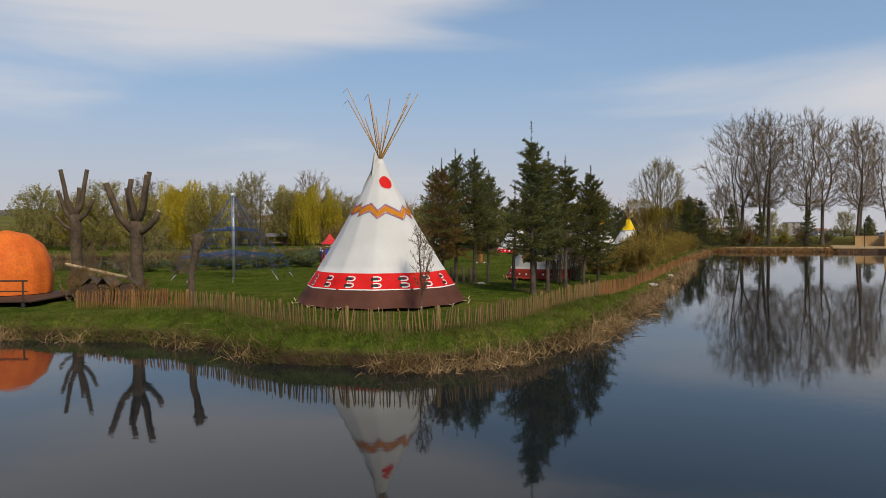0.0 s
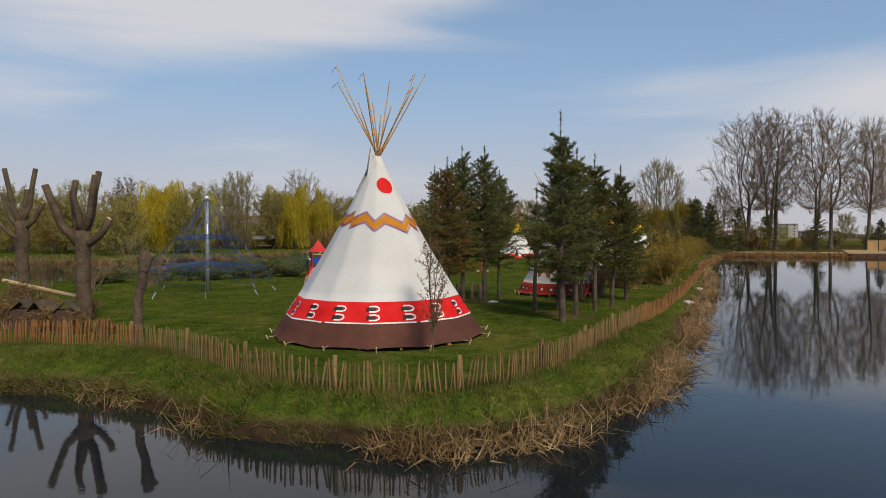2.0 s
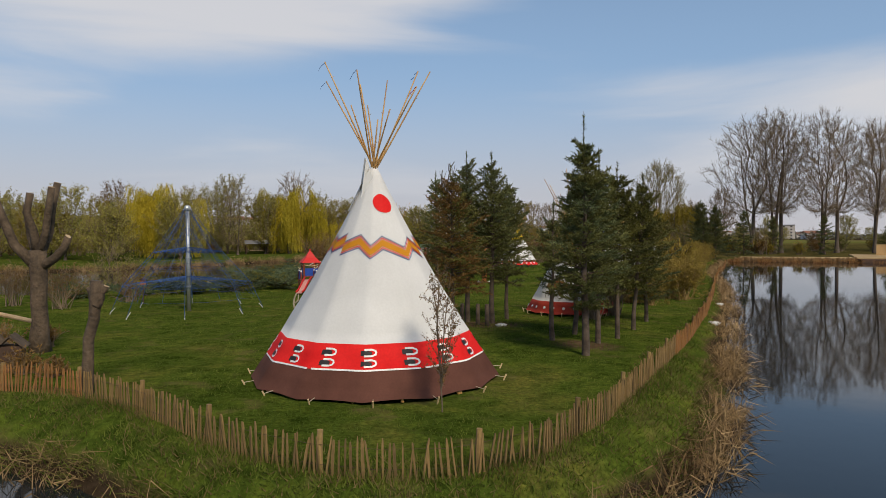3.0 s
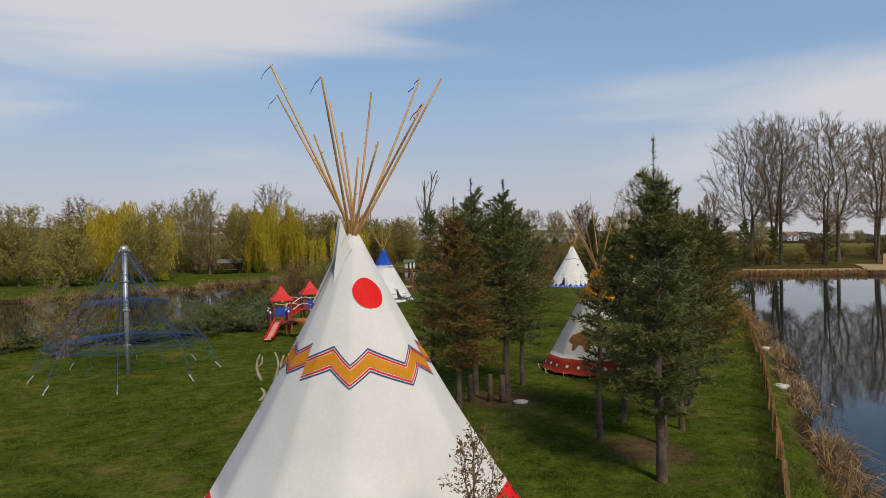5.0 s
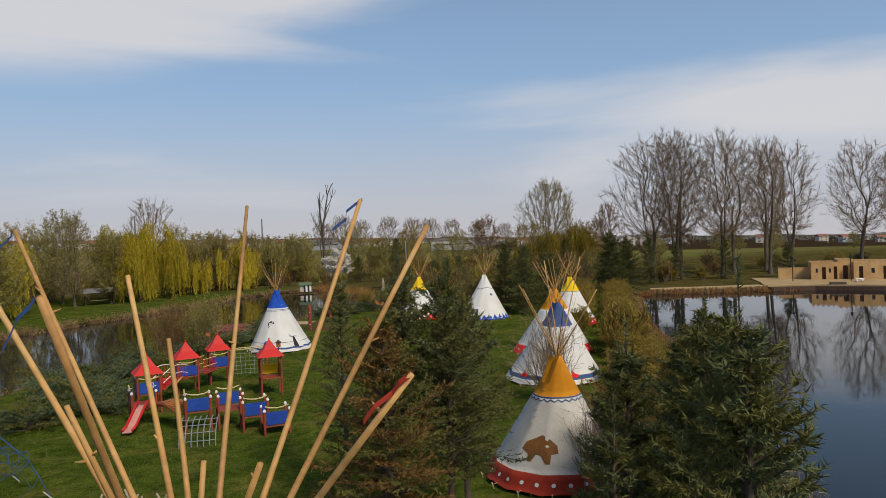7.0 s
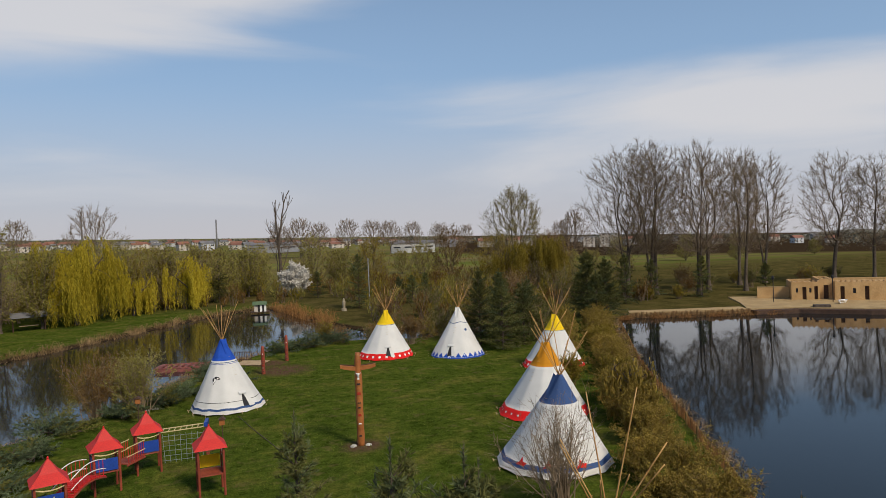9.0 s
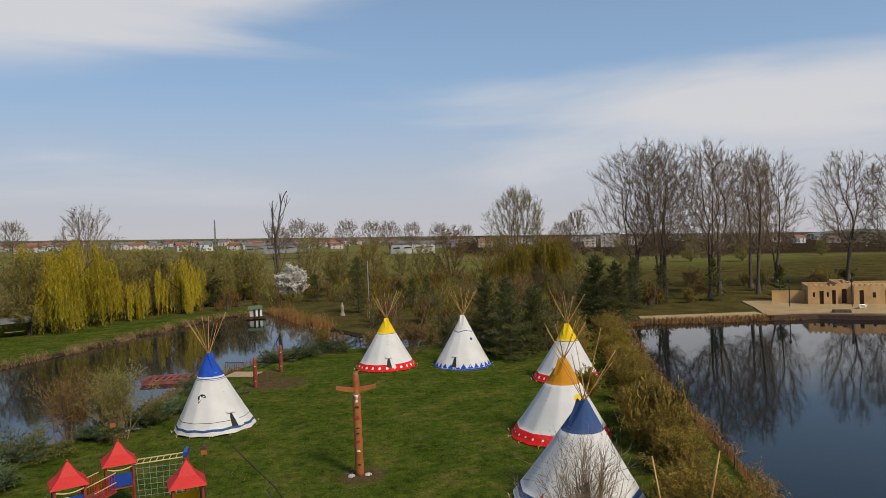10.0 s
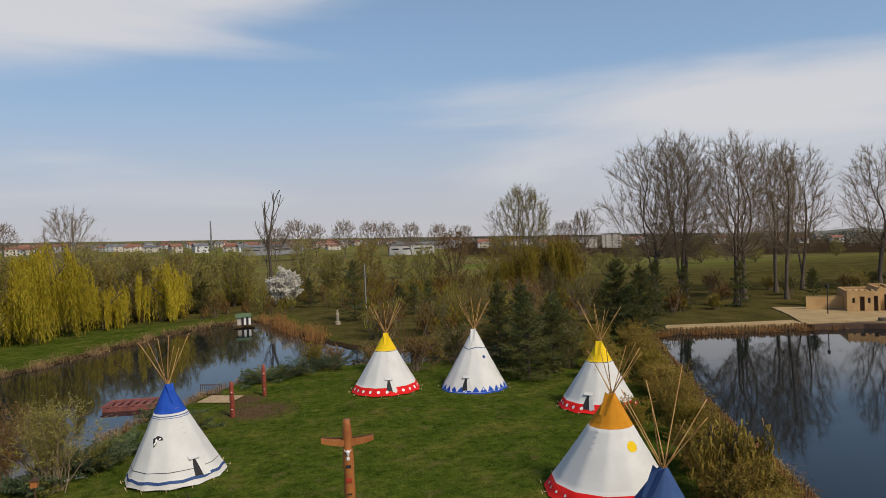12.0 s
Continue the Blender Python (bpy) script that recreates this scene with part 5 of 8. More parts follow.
def juniper(at, seed, h, wide, label="low spreading juniper with grey-green sprays", mats=None):
    top = thing("juniper_bush", (at[0], at[1], ground_z(*at) - 0.05), label, "shrub", "junipers along the creek")
    rng = np.random.default_rng(seed)
    wood, leaf = Shape(), Shape()
    for k in range(34):
        a = rng.uniform(0, 6.283)
        rise = rng.uniform(0.15, 1.0)
        start = Vector((rng.normal() * 0.2 * wide, rng.normal() * 0.2 * wide, rng.uniform(0.05, 0.35 * h)))
        needle_branch(leaf, wood, start, (math.cos(a), math.sin(a), rise * h / wide * 1.6), wide * rng.uniform(0.45, 0.9), rng, 12, 16, 0.35, (0.16, 0.05), 0.45)
    wood.put("branchwork", BARK_FIR, top)
    leaf.put("foliage", mats or [JUNIPER, NEEDLES_OLIVE], top)
    return top


# firs between the large tipi and the ring
fir((6.36, 2.75), 21, 6.75, 1.85, "tall dark green fir with an open spire on the lawn", twigs=14, needles=18, trunk_r=0.13, clear=0.23, spire=1.1)
fir((7.45, 5.5), 22, 6.2, 1.5, "dark green fir grown into its taller neighbour", clear=0.27)
fir((5.85, 5.9), 23, 4.6, 1.1, "slim sparse fir with a bare lower trunk", clear=0.34, per=4, twigs=8, needles=13)
fir((8.6, 7.3), 24, 6.3, 1.9, "olive green fir with a bare trunk", [NEEDLES_OLIVE, NEEDLES], clear=0.36)
fir((10.1, 10.4), 25, 6.2, 2.1, "olive green fir leaning over the fence", [NEEDLES_OLIVE, NEEDLES], clear=0.32, lean=(0.4, 0))
fir((7.1, 7.9), 26, 5.8, 1.6, "dark fir behind the tall one", clear=0.36)
fir((4.1, 12.2), 27, 7.3, 2.45, "dense dark fir on a patch of bare soil", twigs=13, needles=17, clear=0.30, trunk_r=0.12)
fir((3.0, 12.8), 28, 7.4, 2.25, "tall dark fir beside another on bare soil", twigs=12, clear=0.30, trunk_r=0.12)
fir((2.25, 10.3), 29, 6.4, 2.2, "fir with browned needles", [NEEDLES_BROWN, NEEDLES_OLIVE], clear=0.22, twigs=13, needles=17)
fir((1.5, 17.5), 30, 7.0, 1.91, "thin fir with a sparse top", per=5, twigs=8, clear=0.2)
fir((5.0, 14.5), 31, 6.4, 2.4, "dark fir in the group", clear=0.30)
fir((11.5, 13.2), 32, 5.2, 2.0, "dark fir near the fence", clear=0.22)
fir((21.6, 68.5), 41, 7.4, 2.6, "broad dark fir behind the white tipi", clear=0.05, whorl=0.5, needles=12, size=(0.18, 0.05), group="conifers behind the ring")
fir((24.6, 71.0), 42, 7.0, 2.5, "broad dark fir behind the tipis", clear=0.05, whorl=0.5, needles=12, size=(0.18, 0.05), group="conifers behind the ring")
fir((28.0, 71.5), 43, 6.0, 2.4, "broad dark fir behind the tipis", clear=0.05, whorl=0.5, needles=12, size=(0.18, 0.05), group="conifers behind the ring")
fir((22.6, 64.4), 34, 7.0, 2.6, "broad dark fir behind the tipis", clear=0.05, whorl=0.5, needles=12, size=(0.18, 0.05), group="conifers behind the ring")
fir((25.5, 66.2), 35, 6.2, 2.3, "broad dark fir behind the tipis", clear=0.05, whorl=0.5, needles=12, size=(0.18, 0.05), group="conifers behind the ring")
fir((41.0, 83.5), 44, 8.2, 3.2, "tall dark fir at the pond corner", clear=0.05, whorl=0.5, needles=12, size=(0.2, 0.055), group="conifers behind the ring")
fir((41.8, 80.0), 36, 7.4, 2.8, "dark fir at the pond corner", clear=0.05, whorl=0.5, needles=12, size=(0.2, 0.055), group="conifers behind the ring")
fir((38.6, 76.2), 37, 5.8, 2.4, "dark fir at the pond corner", clear=0.05, whorl=0.5, needles=12, size=(0.2, 0.055), group="conifers behind the ring")
fir((43.5, 90.6), 38, 5.4, 2.2, "dark fir behind the bank", clear=0.05, whorl=0.5, needles=10, size=(0.2, 0.06), group="conifers behind the ring")
for i, (x, y, h, w) in enumerate(((14.6, 112.5, 8.6, 3.1), (9.5, 137.0, 5.0, 2.0), (-9.1, 139.8, 7.8, 2.6), (24.0, 115.0, 4.6, 2.0), (26.5, 116, 4.8, 1.9), (22.0, 117, 4.2, 1.8), (66.5, 95.5, 6.3, 2.2), (58.5, 97.0, 6.0, 2.2), (52.0, 93.5, 7.2, 2.4), (74.5, 91.0, 5.0, 1.6))):
    fir((x, y), 50 + i, h, w, "dark conical fir in the distance", clear=0.03, whorl=0.55, per=6, twigs=9, needles=9, size=(0.26, 0.075), group="far conifers", spire=0.4)

# slim sapling before the large tipi
round_tree((1.75, -3.9), 61, 3.25, 0.44, "slim brown-budded sapling in front of the large tipi", name="sapling", buds=NEEDLES_BROWN, bud_size=(0.05, 0.03), bud_share=1.3, stems=1, ends=260, fine=5, twig_len=0.12, twig_w=0.006, trunk_r=0.018, low=0.36, mid=0.64, half=0.38, tip=0.0020, fork=0.06)


# pollarded trunks on the bank
def pollard(at, h, r, seed, label, stubs, lean=(0, 0)):
    top = thing("pollarded_tree", (at[0], at[1], ground_z(*at) - 0.1), label, "tree", "pollarded trees")
    rng = np.random.default_rng(seed)
    g = Shape()
    body = h * 0.60
    pts = [Vector((lean[0] * i / 6 + rng.normal() * 0.03, lean[1] * i / 6 + rng.normal() * 0.03, body * i / 6)) for i in range(7)]
    g.tube(pts, [r * (1.35 - 0.42 * min(1, i / 2.0)) * (1.0 if i < 5 else 1.08) for i in range(7)], 12)
    g.put("trunk", BARK_POLLARD, top, smooth=True)
    for side, rise, ln, rr, z0 in stubs:
        g = Shape()
        s = along_path(pts, min(0.999, z0 / body))[0]
        a = radians(side)
        d = Vector((math.cos(a), math.sin(a), 0))
        e1 = s + d * ln * 0.42 + Vector((0, 0, rise * 0.35))
        e2 = s + d * ln * (0.75 if rise > 0.6 else 1.0) + Vector((0, 0, rise))
        rr *= 1.25
        g.tube([s, s.lerp(e1, 0.6), e1, e1.lerp(e2, 0.5) + Vector((rng.normal() * 0.05, rng.normal() * 0.05, 0)), e2], [rr * 1.1, rr * 0.95, rr * 0.88, rr * 0.80, rr * 0.76], 9)
        stub = g.put("stub", BARK_POLLARD, top, smooth=True)
        g = Shape()
        dd = (e2 - e1).normalized()
        g.tube([e2, e2 + dd * 0.012], rr * 0.70, 9)
        g.put("sawn_end", CUTWOOD, stub, "pale sawn end")
    return top


pollard((-12.7, 5.4), 6.3, 0.30, 1, "pollarded tree with sawn-off limbs on the bank", [(200, 2.5, 1.75, 0.15, 3.1), (150, 1.9, 0.9, 0.12, 3.5), (40, 2.8, 0.9, 0.13, 3.4), (-25, 2.5, 1.1, 0.12, 3.5), (-8, 1.15, 1.6, 0.14, 3.1), (-95, 2.1, 0.4, 0.13, 3.7)])
pollard((-20.5, 14.0), 7.4, 0.33, 2, "tall pollarded tree with sawn-off limbs", [(175, 3.0, 1.2, 0.13, 4.2), (170, 2.1, 1.6, 0.11, 3.8), (10, 3.0, 1.0, 0.13, 4.2), (-5, 1.5, 1.6, 0.11, 3.9), (60, 1.8, 0.4, 0.12, 4.3), (185, 0.9, 1.5, 0.09, 3.4)])
pollard((-7.3, -1.9), 4.9, 0.145, 3, "slim leaning pollarded trunk beside the fence", [(20, 0.5, 0.25, 0.12, 2.3), (150, 0.35, 0.2, 0.1, 2.4)], (0.32, 0.1))

# bare trees across the pond
BIG = [(57.2, 102.0, 23.6, 7.1, 2, 0.14), (60.6, 100.6, 24.4, 6.0, 2, 0.10), (62.6, 102.4, 23.6, 5.3, 1, 0.0), (67.0, 97.0, 23.4, 5.8, 2, 0.10), (73.0, 103.0, 23.0, 5.1, 1, 0.0), (77.6, 99.5, 22.4, 3.4, 1, 0.0), (83.5, 108.7, 23.8, 4.6, 1, 0.0), (89.3, 109.3, 23.0, 5.3, 2, 0.08), (100.4, 104.7, 22.6, 5.8, 1, 0.0), (105.5, 101.0, 21.6, 4.6, 1, 0.0), (113, 100, 22.2, 6.4, 2, 0.12)]
for i, (x, y, h, w, n, flare) in enumerate(BIG):
    round_tree((x, y), 70 + i, h, w, "tall bare poplar with a rounded twiggy crown on the far bank", group="bare trees across the pond", stems=n, flare=flare, ends=int(170 * w) + 200, fine=10, twig_len=1.15, twig_w=0.026, trunk_r=0.32 + 0.03 * w, low=0.30, mid=0.66, half=0.38, fork=0.08, tip=0.0050, shell=0.55, power=0.59, rise=0.22, straight=4, buds=BUDS, bud_size=(0.15, 0.07), bud_share=0.10)
round_tree((61.1, 164.6), 81, 22.0, 7.4, "broad tree with a haze of pale green buds", buds=BUDS, bud_size=(0.24, 0.08), bud_share=1.2, stems=6, ends=1900, trunk_r=0.6, flare=0.34, low=0.2, mid=0.58, half=0.44)
spreading_tree((2.5, 180.3), 82, 21.0, "tall dead tree with few forked limbs", stems=1, orders=4, wide=0.55, twigs=2, reach=0.42, trunk_r=0.62, twig_len=1.2, twig_w=0.04)
round_tree((-42.9, 189.9), 83, 21.8, 7.0, "bare tree behind the willows", stems=3, ends=1000, twig_w=0.04, low=0.3)
round_tree((86.8, 186.3), 84, 16.5, 4.6, "bare tree in the field", stems=2, ends=800, twig_w=0.04, low=0.3)
row = round_tree((29.8, 424.3), 85, 20.0, 7.5, "bare field tree in a distant row", name="field_tree", group="distant row of trees", stems=3, ends=800, fine=6, twig_len=1.4, twig_w=0.10, trunk_r=0.8, low=0.28)
for i, (x, y, s) in enumerate(((46.7, 422.8, 0.92), (62, 420.9, 0.88), (72.2, 419.3, 0.86), (85.8, 416.8, 0.82), (102.1, 413.1, 0.78), (17.3, 405, 0.95), (6, 410, 0.8), (-160, 500, 1.0), (190, 430, 0.8), (150, 520, 0.8))):
    cp = copy_thing(row, Matrix.LocRotScale((x, y, ground_z(x, y) - 0.05), Euler((0, 0, i * 1.3)), None))
    cp.scale = (1.18 * s, 1.18 * s, 1.18 * s)

# willows and brush over the creek
WILLOWS = [(-28.0, 115.5, 13.4, 9.0, WILLOW, 760), (-45.0, 97.0, 13.8, 9.0, WILLOW, 620), (-21.8, 125.0, 8.4, 4.0, WILLOW, 240), (-13.2, 132.4, 10.2, 5.0, WILLOW, 340), (-5.2, 155.1, 7.6, 6.0, WILLOW, 320),
           (57.0, 141.0, 11.5, 11.0, WILLOW_DULL, 520), (49.0, 138.0, 9.0, 7.5, WILLOW_DULL, 340), (21.3, 38.6, 3.7, 2.3, WITHY_BUDS, 150)]
for i, (x, y, h, w, m, n) in enumerate(WILLOWS):
    n = int(n * 2.3)
    willow((x, y), 100 + i, h, w, "weeping willow with yellow-green hanging twigs" if m is WILLOW else "dull olive-brown weeping willow", m, n)
for i, (x, y, h, w) in enumerate(((-40.9, 118, 15, 4.4), (-52, 128, 14, 4.6), (-25, 131, 12, 4.6), (-64, 120, 14, 5), (10.0, 160, 12.0, 4.2), (23.5, 158, 11.0, 4.2), (35, 156, 9.5, 3.6), (41, 154, 13.0, 3.8), (-18, 134, 11.5, 4.4), (50.5, 151, 11, 5.0), (-13, 137, 11, 4.2), (64, 150, 11, 4.6))):
    round_tree((x, y), 130 + i, h, w, "tree in early bud behind the creek", name="budding_tree", group="budding trees over the creek", buds=(BUDS, WILLOW_DULL, BUDS, NEEDLES_BROWN)[i % 4], bud_size=(0.36, 0.13), bud_share=1.4, stems=4, ends=420, fine=7, trunk_r=0.28, flare=0.30, low=0.12, twig_w=0.036)
HAZY = [(-36.5, 110.0, 14.5, 3.2), (-32.0, 113.0, 11.0, 3.8), (-18.5, 138.0, 10.0, 4.0), (-39.7, 90.0, 10.5, 4.2), (-52.0, 110.0, 10.5, 4.5), (-58.0, 104.0, 10.5, 4.6), (-66.0, 100.0, 9.5, 4.5), (-72.0, 95.0, 10.5, 5.0), (-24.0, 134.0, 9.0, 3.6), (-9.0, 142.0, 8.5, 3.4), (-45.0, 121.0, 13.0, 5.0), (-56.0, 118.0, 12.0, 5.2), (-35.0, 125.0, 11.5, 4.6), (-48.0, 84.0, 8.0, 3.6), (-62.0, 90.0, 9.0, 4.4), (-80.0, 108.0, 12.0, 5.5), (-57.0, 88.0, 11.5, 5.2), (-14.0, 158.0, 10.5, 4.6), (-9.0, 160.0, 10.0, 4.4), (-3.0, 163.0, 10.5, 4.6), (-22.0, 141.0, 11.0, 4.6), (16.5, 162.0, 9.0, 4.0), (-4.0, 150.0, 9.5, 4.0)]
for i, (x, y, h, w) in enumerate(HAZY):
    round_tree((x, y), 300 + i, h, w, "tree in a haze of yellow-green buds beyond the creek", name="budding_tree", group="budding trees over the creek", buds=(BUDS, BUDS, WILLOW_DULL)[i % 3], bud_size=(0.38, 0.14), bud_share=1.8 if i else 0.4, stems=4, ends=440, fine=7, trunk_r=0.3, flare=0.30, low=0.12, twig_w=0.030)
round_tree((-25.5, 38.0), 340, 5.6, 2.5, "small spreading tree in olive bud at the creek", name="budding_tree", group="budding trees over the creek", buds=BUDS, bud_size=(0.14, 0.05), bud_share=1.0, stems=4, ends=330, fine=6, trunk_r=0.13, flare=0.45, low=0.22, twig_len=0.5, twig_w=0.014, tip=0.003)
hedge_tree = round_tree((24.0, 172.0), 320, 8.0, 3.2, "small budding tree at the edge of the field", name="hedge_tree", group="hedge trees at the field edge", buds=BUDS, bud_size=(0.34, 0.12), bud_share=1.4, stems=4, ends=330, fine=8, trunk_r=0.2, flare=0.35, low=0.12, twig_w=0.03)
rnd = random.Random(44)
for i in range(24):
    x = -70 + 11.0 * i + rnd.uniform(-2.5, 2.5)
    k = rnd.uniform(0.55, 1.1)
    y = rnd.uniform(158, 215)
    cp = copy_thing(hedge_tree, Matrix.LocRotScale((x, y, ground_z(x, y) - 0.05), Euler((0, 0, rnd.uniform(0, 6.28))), None))
    cp.scale = (k, k, k * rnd.uniform(0.8, 1.15))
fir((-49.5, 88.0), 46, 8.8, 2.3, "dark conical fir beyond the creek", clear=0.03, whorl=0.55, per=6, twigs=9, needles=9, size=(0.26, 0.075), group="far conifers", spire=0.4)
blossom_tree = bare_tree((5.5, 145.2), 150, 6.4, 2.2, "small tree covered in white blossom", name="blossom_tree", buds=BLOSSOM, bud_size=(0.5, 0.3), bud_share=3.0, fork=0.1, limbs=7, fine=4, twig_len=0.7, trunk_r=0.15, steep=0.75)
bare_tree((119, 98), 151, 5.5, 2.0, "small tree in pale blossom", name="blossom_tree", buds=BLOSSOM, bud_size=(0.4, 0.24), bud_share=2.0, fork=0.1, limbs=6, fine=4, twig_len=0.7, trunk_r=0.15, steep=0.75)

# shrubs near the camp
shrub((12.3, 27.4), 160, 4.3, 2.7, "bare many-stemmed shrub in front of a tipi", stems=60, group="bare shrubs by the tipis", twig_w=0.018)
shrub((9.2, 14.3), 161, 3.3, 1.9, "bare shrub before the ochre-crowned tipi", stems=40, group="bare shrubs by the tipis")
shrub((10.6, 15.6), 162, 3.4, 1.8, "bare shrub beside the ochre-crowned tipi", stems=34, group="bare shrubs by the tipis")
WITHY = [(20.9, 36.5, 2.3, 2.0), (19.6, 33.5, 2.1, 1.9), (22.6, 41.5, 2.3, 2.0), (24.6, 46, 2.2, 2.0), (26.6, 50.5, 2.2, 2.0), (28.8, 55, 2.2, 2.0), (26.2, 58, 2.4, 2.1), (30.9, 60, 2.3, 2.2), (32.9, 65, 2.6, 2.2), (29.4, 66, 2.6, 2.2), (35.4, 70.5, 2.6, 2.3), (32.4, 72, 2.7, 2.3), (17.4, 29.5, 1.9, 1.7), (15.6, 25.0, 1.9, 1.6), (27.9, 62, 2.6, 2.1), (21.9, 47.5, 2.1, 1.7), (13.0, 21.5, 2.1, 1.6), (37.9, 75, 2.4, 2.0)]
for i, (x, y, h, w) in enumerate(WITHY):
    shrub((x, y), 170 + i, h, w, "olive willow bush with whippy twigs along the bank", mats=WITHY_STEM, stems=38, group="willow bushes on the bank", leaf=(WITHY_BUDS, WITHY_BUDS, WITHY_BUDS, WILLOW_DULL)[i % 4], leaves_per=5.0, leaf_size=(0.16, 0.05), twig_w=0.018)
band = shrub((17.0, 23.5), 195, 2.6, 2.6, "golden-brown willow scrub along the bank", mats=WITHY_STEM, stems=34, group="willow scrub on the bank", leaf=WITHY_BUDS, leaves_per=5.0, leaf_size=(0.15, 0.045), twig_w=0.018, name="willow_scrub")
rnd = random.Random(71)
for i, (x, y, a) in enumerate(along([(15.0, 20.0), (19.3, 29.0), (23.2, 38.4), (27.0, 47.6), (31.0, 57.3), (36.2, 68.5), (39.0, 74.0)], 1.95)):
    x, y, k = x - rnd.uniform(0.4, 2.4), y + rnd.uniform(-0.6, 0.6), rnd.uniform(0.60, 0.95)
    cp = copy_thing(band, Matrix.LocRotScale((x, y, ground_z(x, y) - 0.05), Euler((0, 0, rnd.uniform(0, 6.28))), None))
    cp.scale = (k, k, k * rnd.uniform(0.8, 1.1))
LEFT = [(-10.9, 52.3, 4.0, 2.6), (-8.0, 51.2, 4.2, 2.2), (-9.6, 54.6, 3.4, 2.2)]
for i, (x, y, h, w) in enumerate(LEFT):
    shrub((x, y), 200 + i, h, w, "thin bare shrub with greenish twigs at the creek", stems=44, group="creek shrubs", leaf=BUDS if i else NEEDLES_BROWN, leaves_per=4.5, leaf_size=(0.14, 0.045))
BROWNS = [(15.0, 72.5, 3.4, 2.8), (19.0, 74.5, 3.6, 2.8), (23.0, 76.0, 3.8, 3.0), (12.0, 74.0, 2.6, 2.4), (27.5, 67.5, 3.4, 2.6), (6.5, 79.5, 2.6, 2.4), (9.0, 84.5, 3.0, 2.6), (13.5, 85, 3.2, 3.0), (19.5, 82.5, 4.0, 3.0), (25, 84, 4.2, 3.2), (29.5, 86, 4.5, 3.4), (34, 88, 4.5, 3.4), (16, 92, 4, 3.4), (22, 95, 4.5, 3.6), (28, 97, 4.5, 3.8), (36, 97, 5, 4), (44, 100, 5.5, 4), (50, 106, 5, 4), (40, 110, 5, 4), (32, 108, 4.5, 4), (48, 120, 6, 4.5), (27, 74.5, 3.6, 2.6), (31, 77, 3.6, 2.8), (66, 120, 6, 4.5), (74, 112, 4, 3.6), (82, 104, 3.5, 3), (90, 99, 3.5, 3), (70, 104, 2.4, 2.6), (78, 110, 2.6, 2.8), (86, 113, 2.4, 2.6), (96, 107, 2.4, 2.6), (103, 108, 2.6, 2.8), (62, 95, 2.0, 2.2), (56, 96, 2.2, 2.4)]
for i, (x, y, h, w) in enumerate(BROWNS):
    shrub((x, y), 220 + i, h, w, "brown leafless thicket behind the camp", stems=24, group="brown thickets", leaf=(NEEDLES_BROWN, NEEDLES_OLIVE, WILLOW_DULL)[i % 3], leaves_per=2.6, leaf_size=(0.22, 0.07), twig_w=0.03, name="thicket")
for i, (x, y, h, w) in enumerate(((-19.3, 28.0, 1.0, 2.0), (-16.0, 28.8, 1.1, 2.1), (-13.2, 31.0, 1.2, 2.0), (-10.8, 33.2, 1.3, 2.0), (-11.9, 37.6, 1.3, 2.2), (-14.2, 38.0, 1.2, 2.2), (-12.2, 42.6, 1.3, 2.2), (-12.4, 48.3, 1.4, 2.2), (-14.8, 41.5, 1.3, 2.2), (-7.4, 53.8, 1.2, 2.0), (-6.0, 56.2, 1.1, 1.9), (-8.7, 51.0, 1.0, 1.6), (-4.2, 62.3, 1.2, 1.9), (-2.6, 59.3, 1.0, 1.6), (4.6, 75.0, 1.3, 2.1), (7.4, 77.3, 1.3, 2.1), (1.8, 73.5, 1.2, 1.8), (-22.5, 27.2, 1.0, 2.0))):
    juniper((x, y), 260 + i, h * 1.15, w * 1.25)


# ---- grass, reeds, soil ----
def scatter(count, box, rng, keep):
    x, y = rng.uniform(box[0], box[1], count), rng.uniform(box[2], box[3], count)
    wet = np.maximum(inside_distance(POND, x, y), inside_distance(CREEK, x, y))
    k = keep(x, y, -wet)
    x, y = x[k], y[k]
    return np.stack([x, y, land(x, y)], 1)


GRASS = surf("grass_blades", (0.058, 0.092, 0.012), (0.135, 0.158, 0.028), 0.5, 0.8, 0.0, 5, island=0.45, thin=0.25, spec=0.2)
GRASS_DRY = surf("dry_grass", (0.11, 0.082, 0.030), (0.20, 0.15, 0.065), 0.5, 0.85, 0.0, 5, island=0.4, thin=0.2, spec=0.2)
rng = np.random.default_rng(5)
g = Shape()
clear_of_main = lambda x, y: np.hypot(x, y) > 3.6
for box, n, ln, wd in (((-14, 13, -9.5, 9), 52000, 0.10, 0.017), ((-20, 20, 9, 34), 42000, 0.13, 0.028), ((-10, 30, 34, 70), 26000, 0.15, 0.045)):
    p = scatter(n, box, rng, lambda x, y, d: (d > 0.9) & clear_of_main(x, y))
    g.leaves(p - [0, 0, 0.02], rng.normal(size=(len(p), 3)) * [0.55, 0.55, 0.1] + [0, 0, 1.0], rng.uniform(0.5, 1.5, len(p)) * ln, wd, rng)
tagged(g.put("grass", [GRASS]), "short green lawn grass in uneven tufts", "grass", kind="stuff")
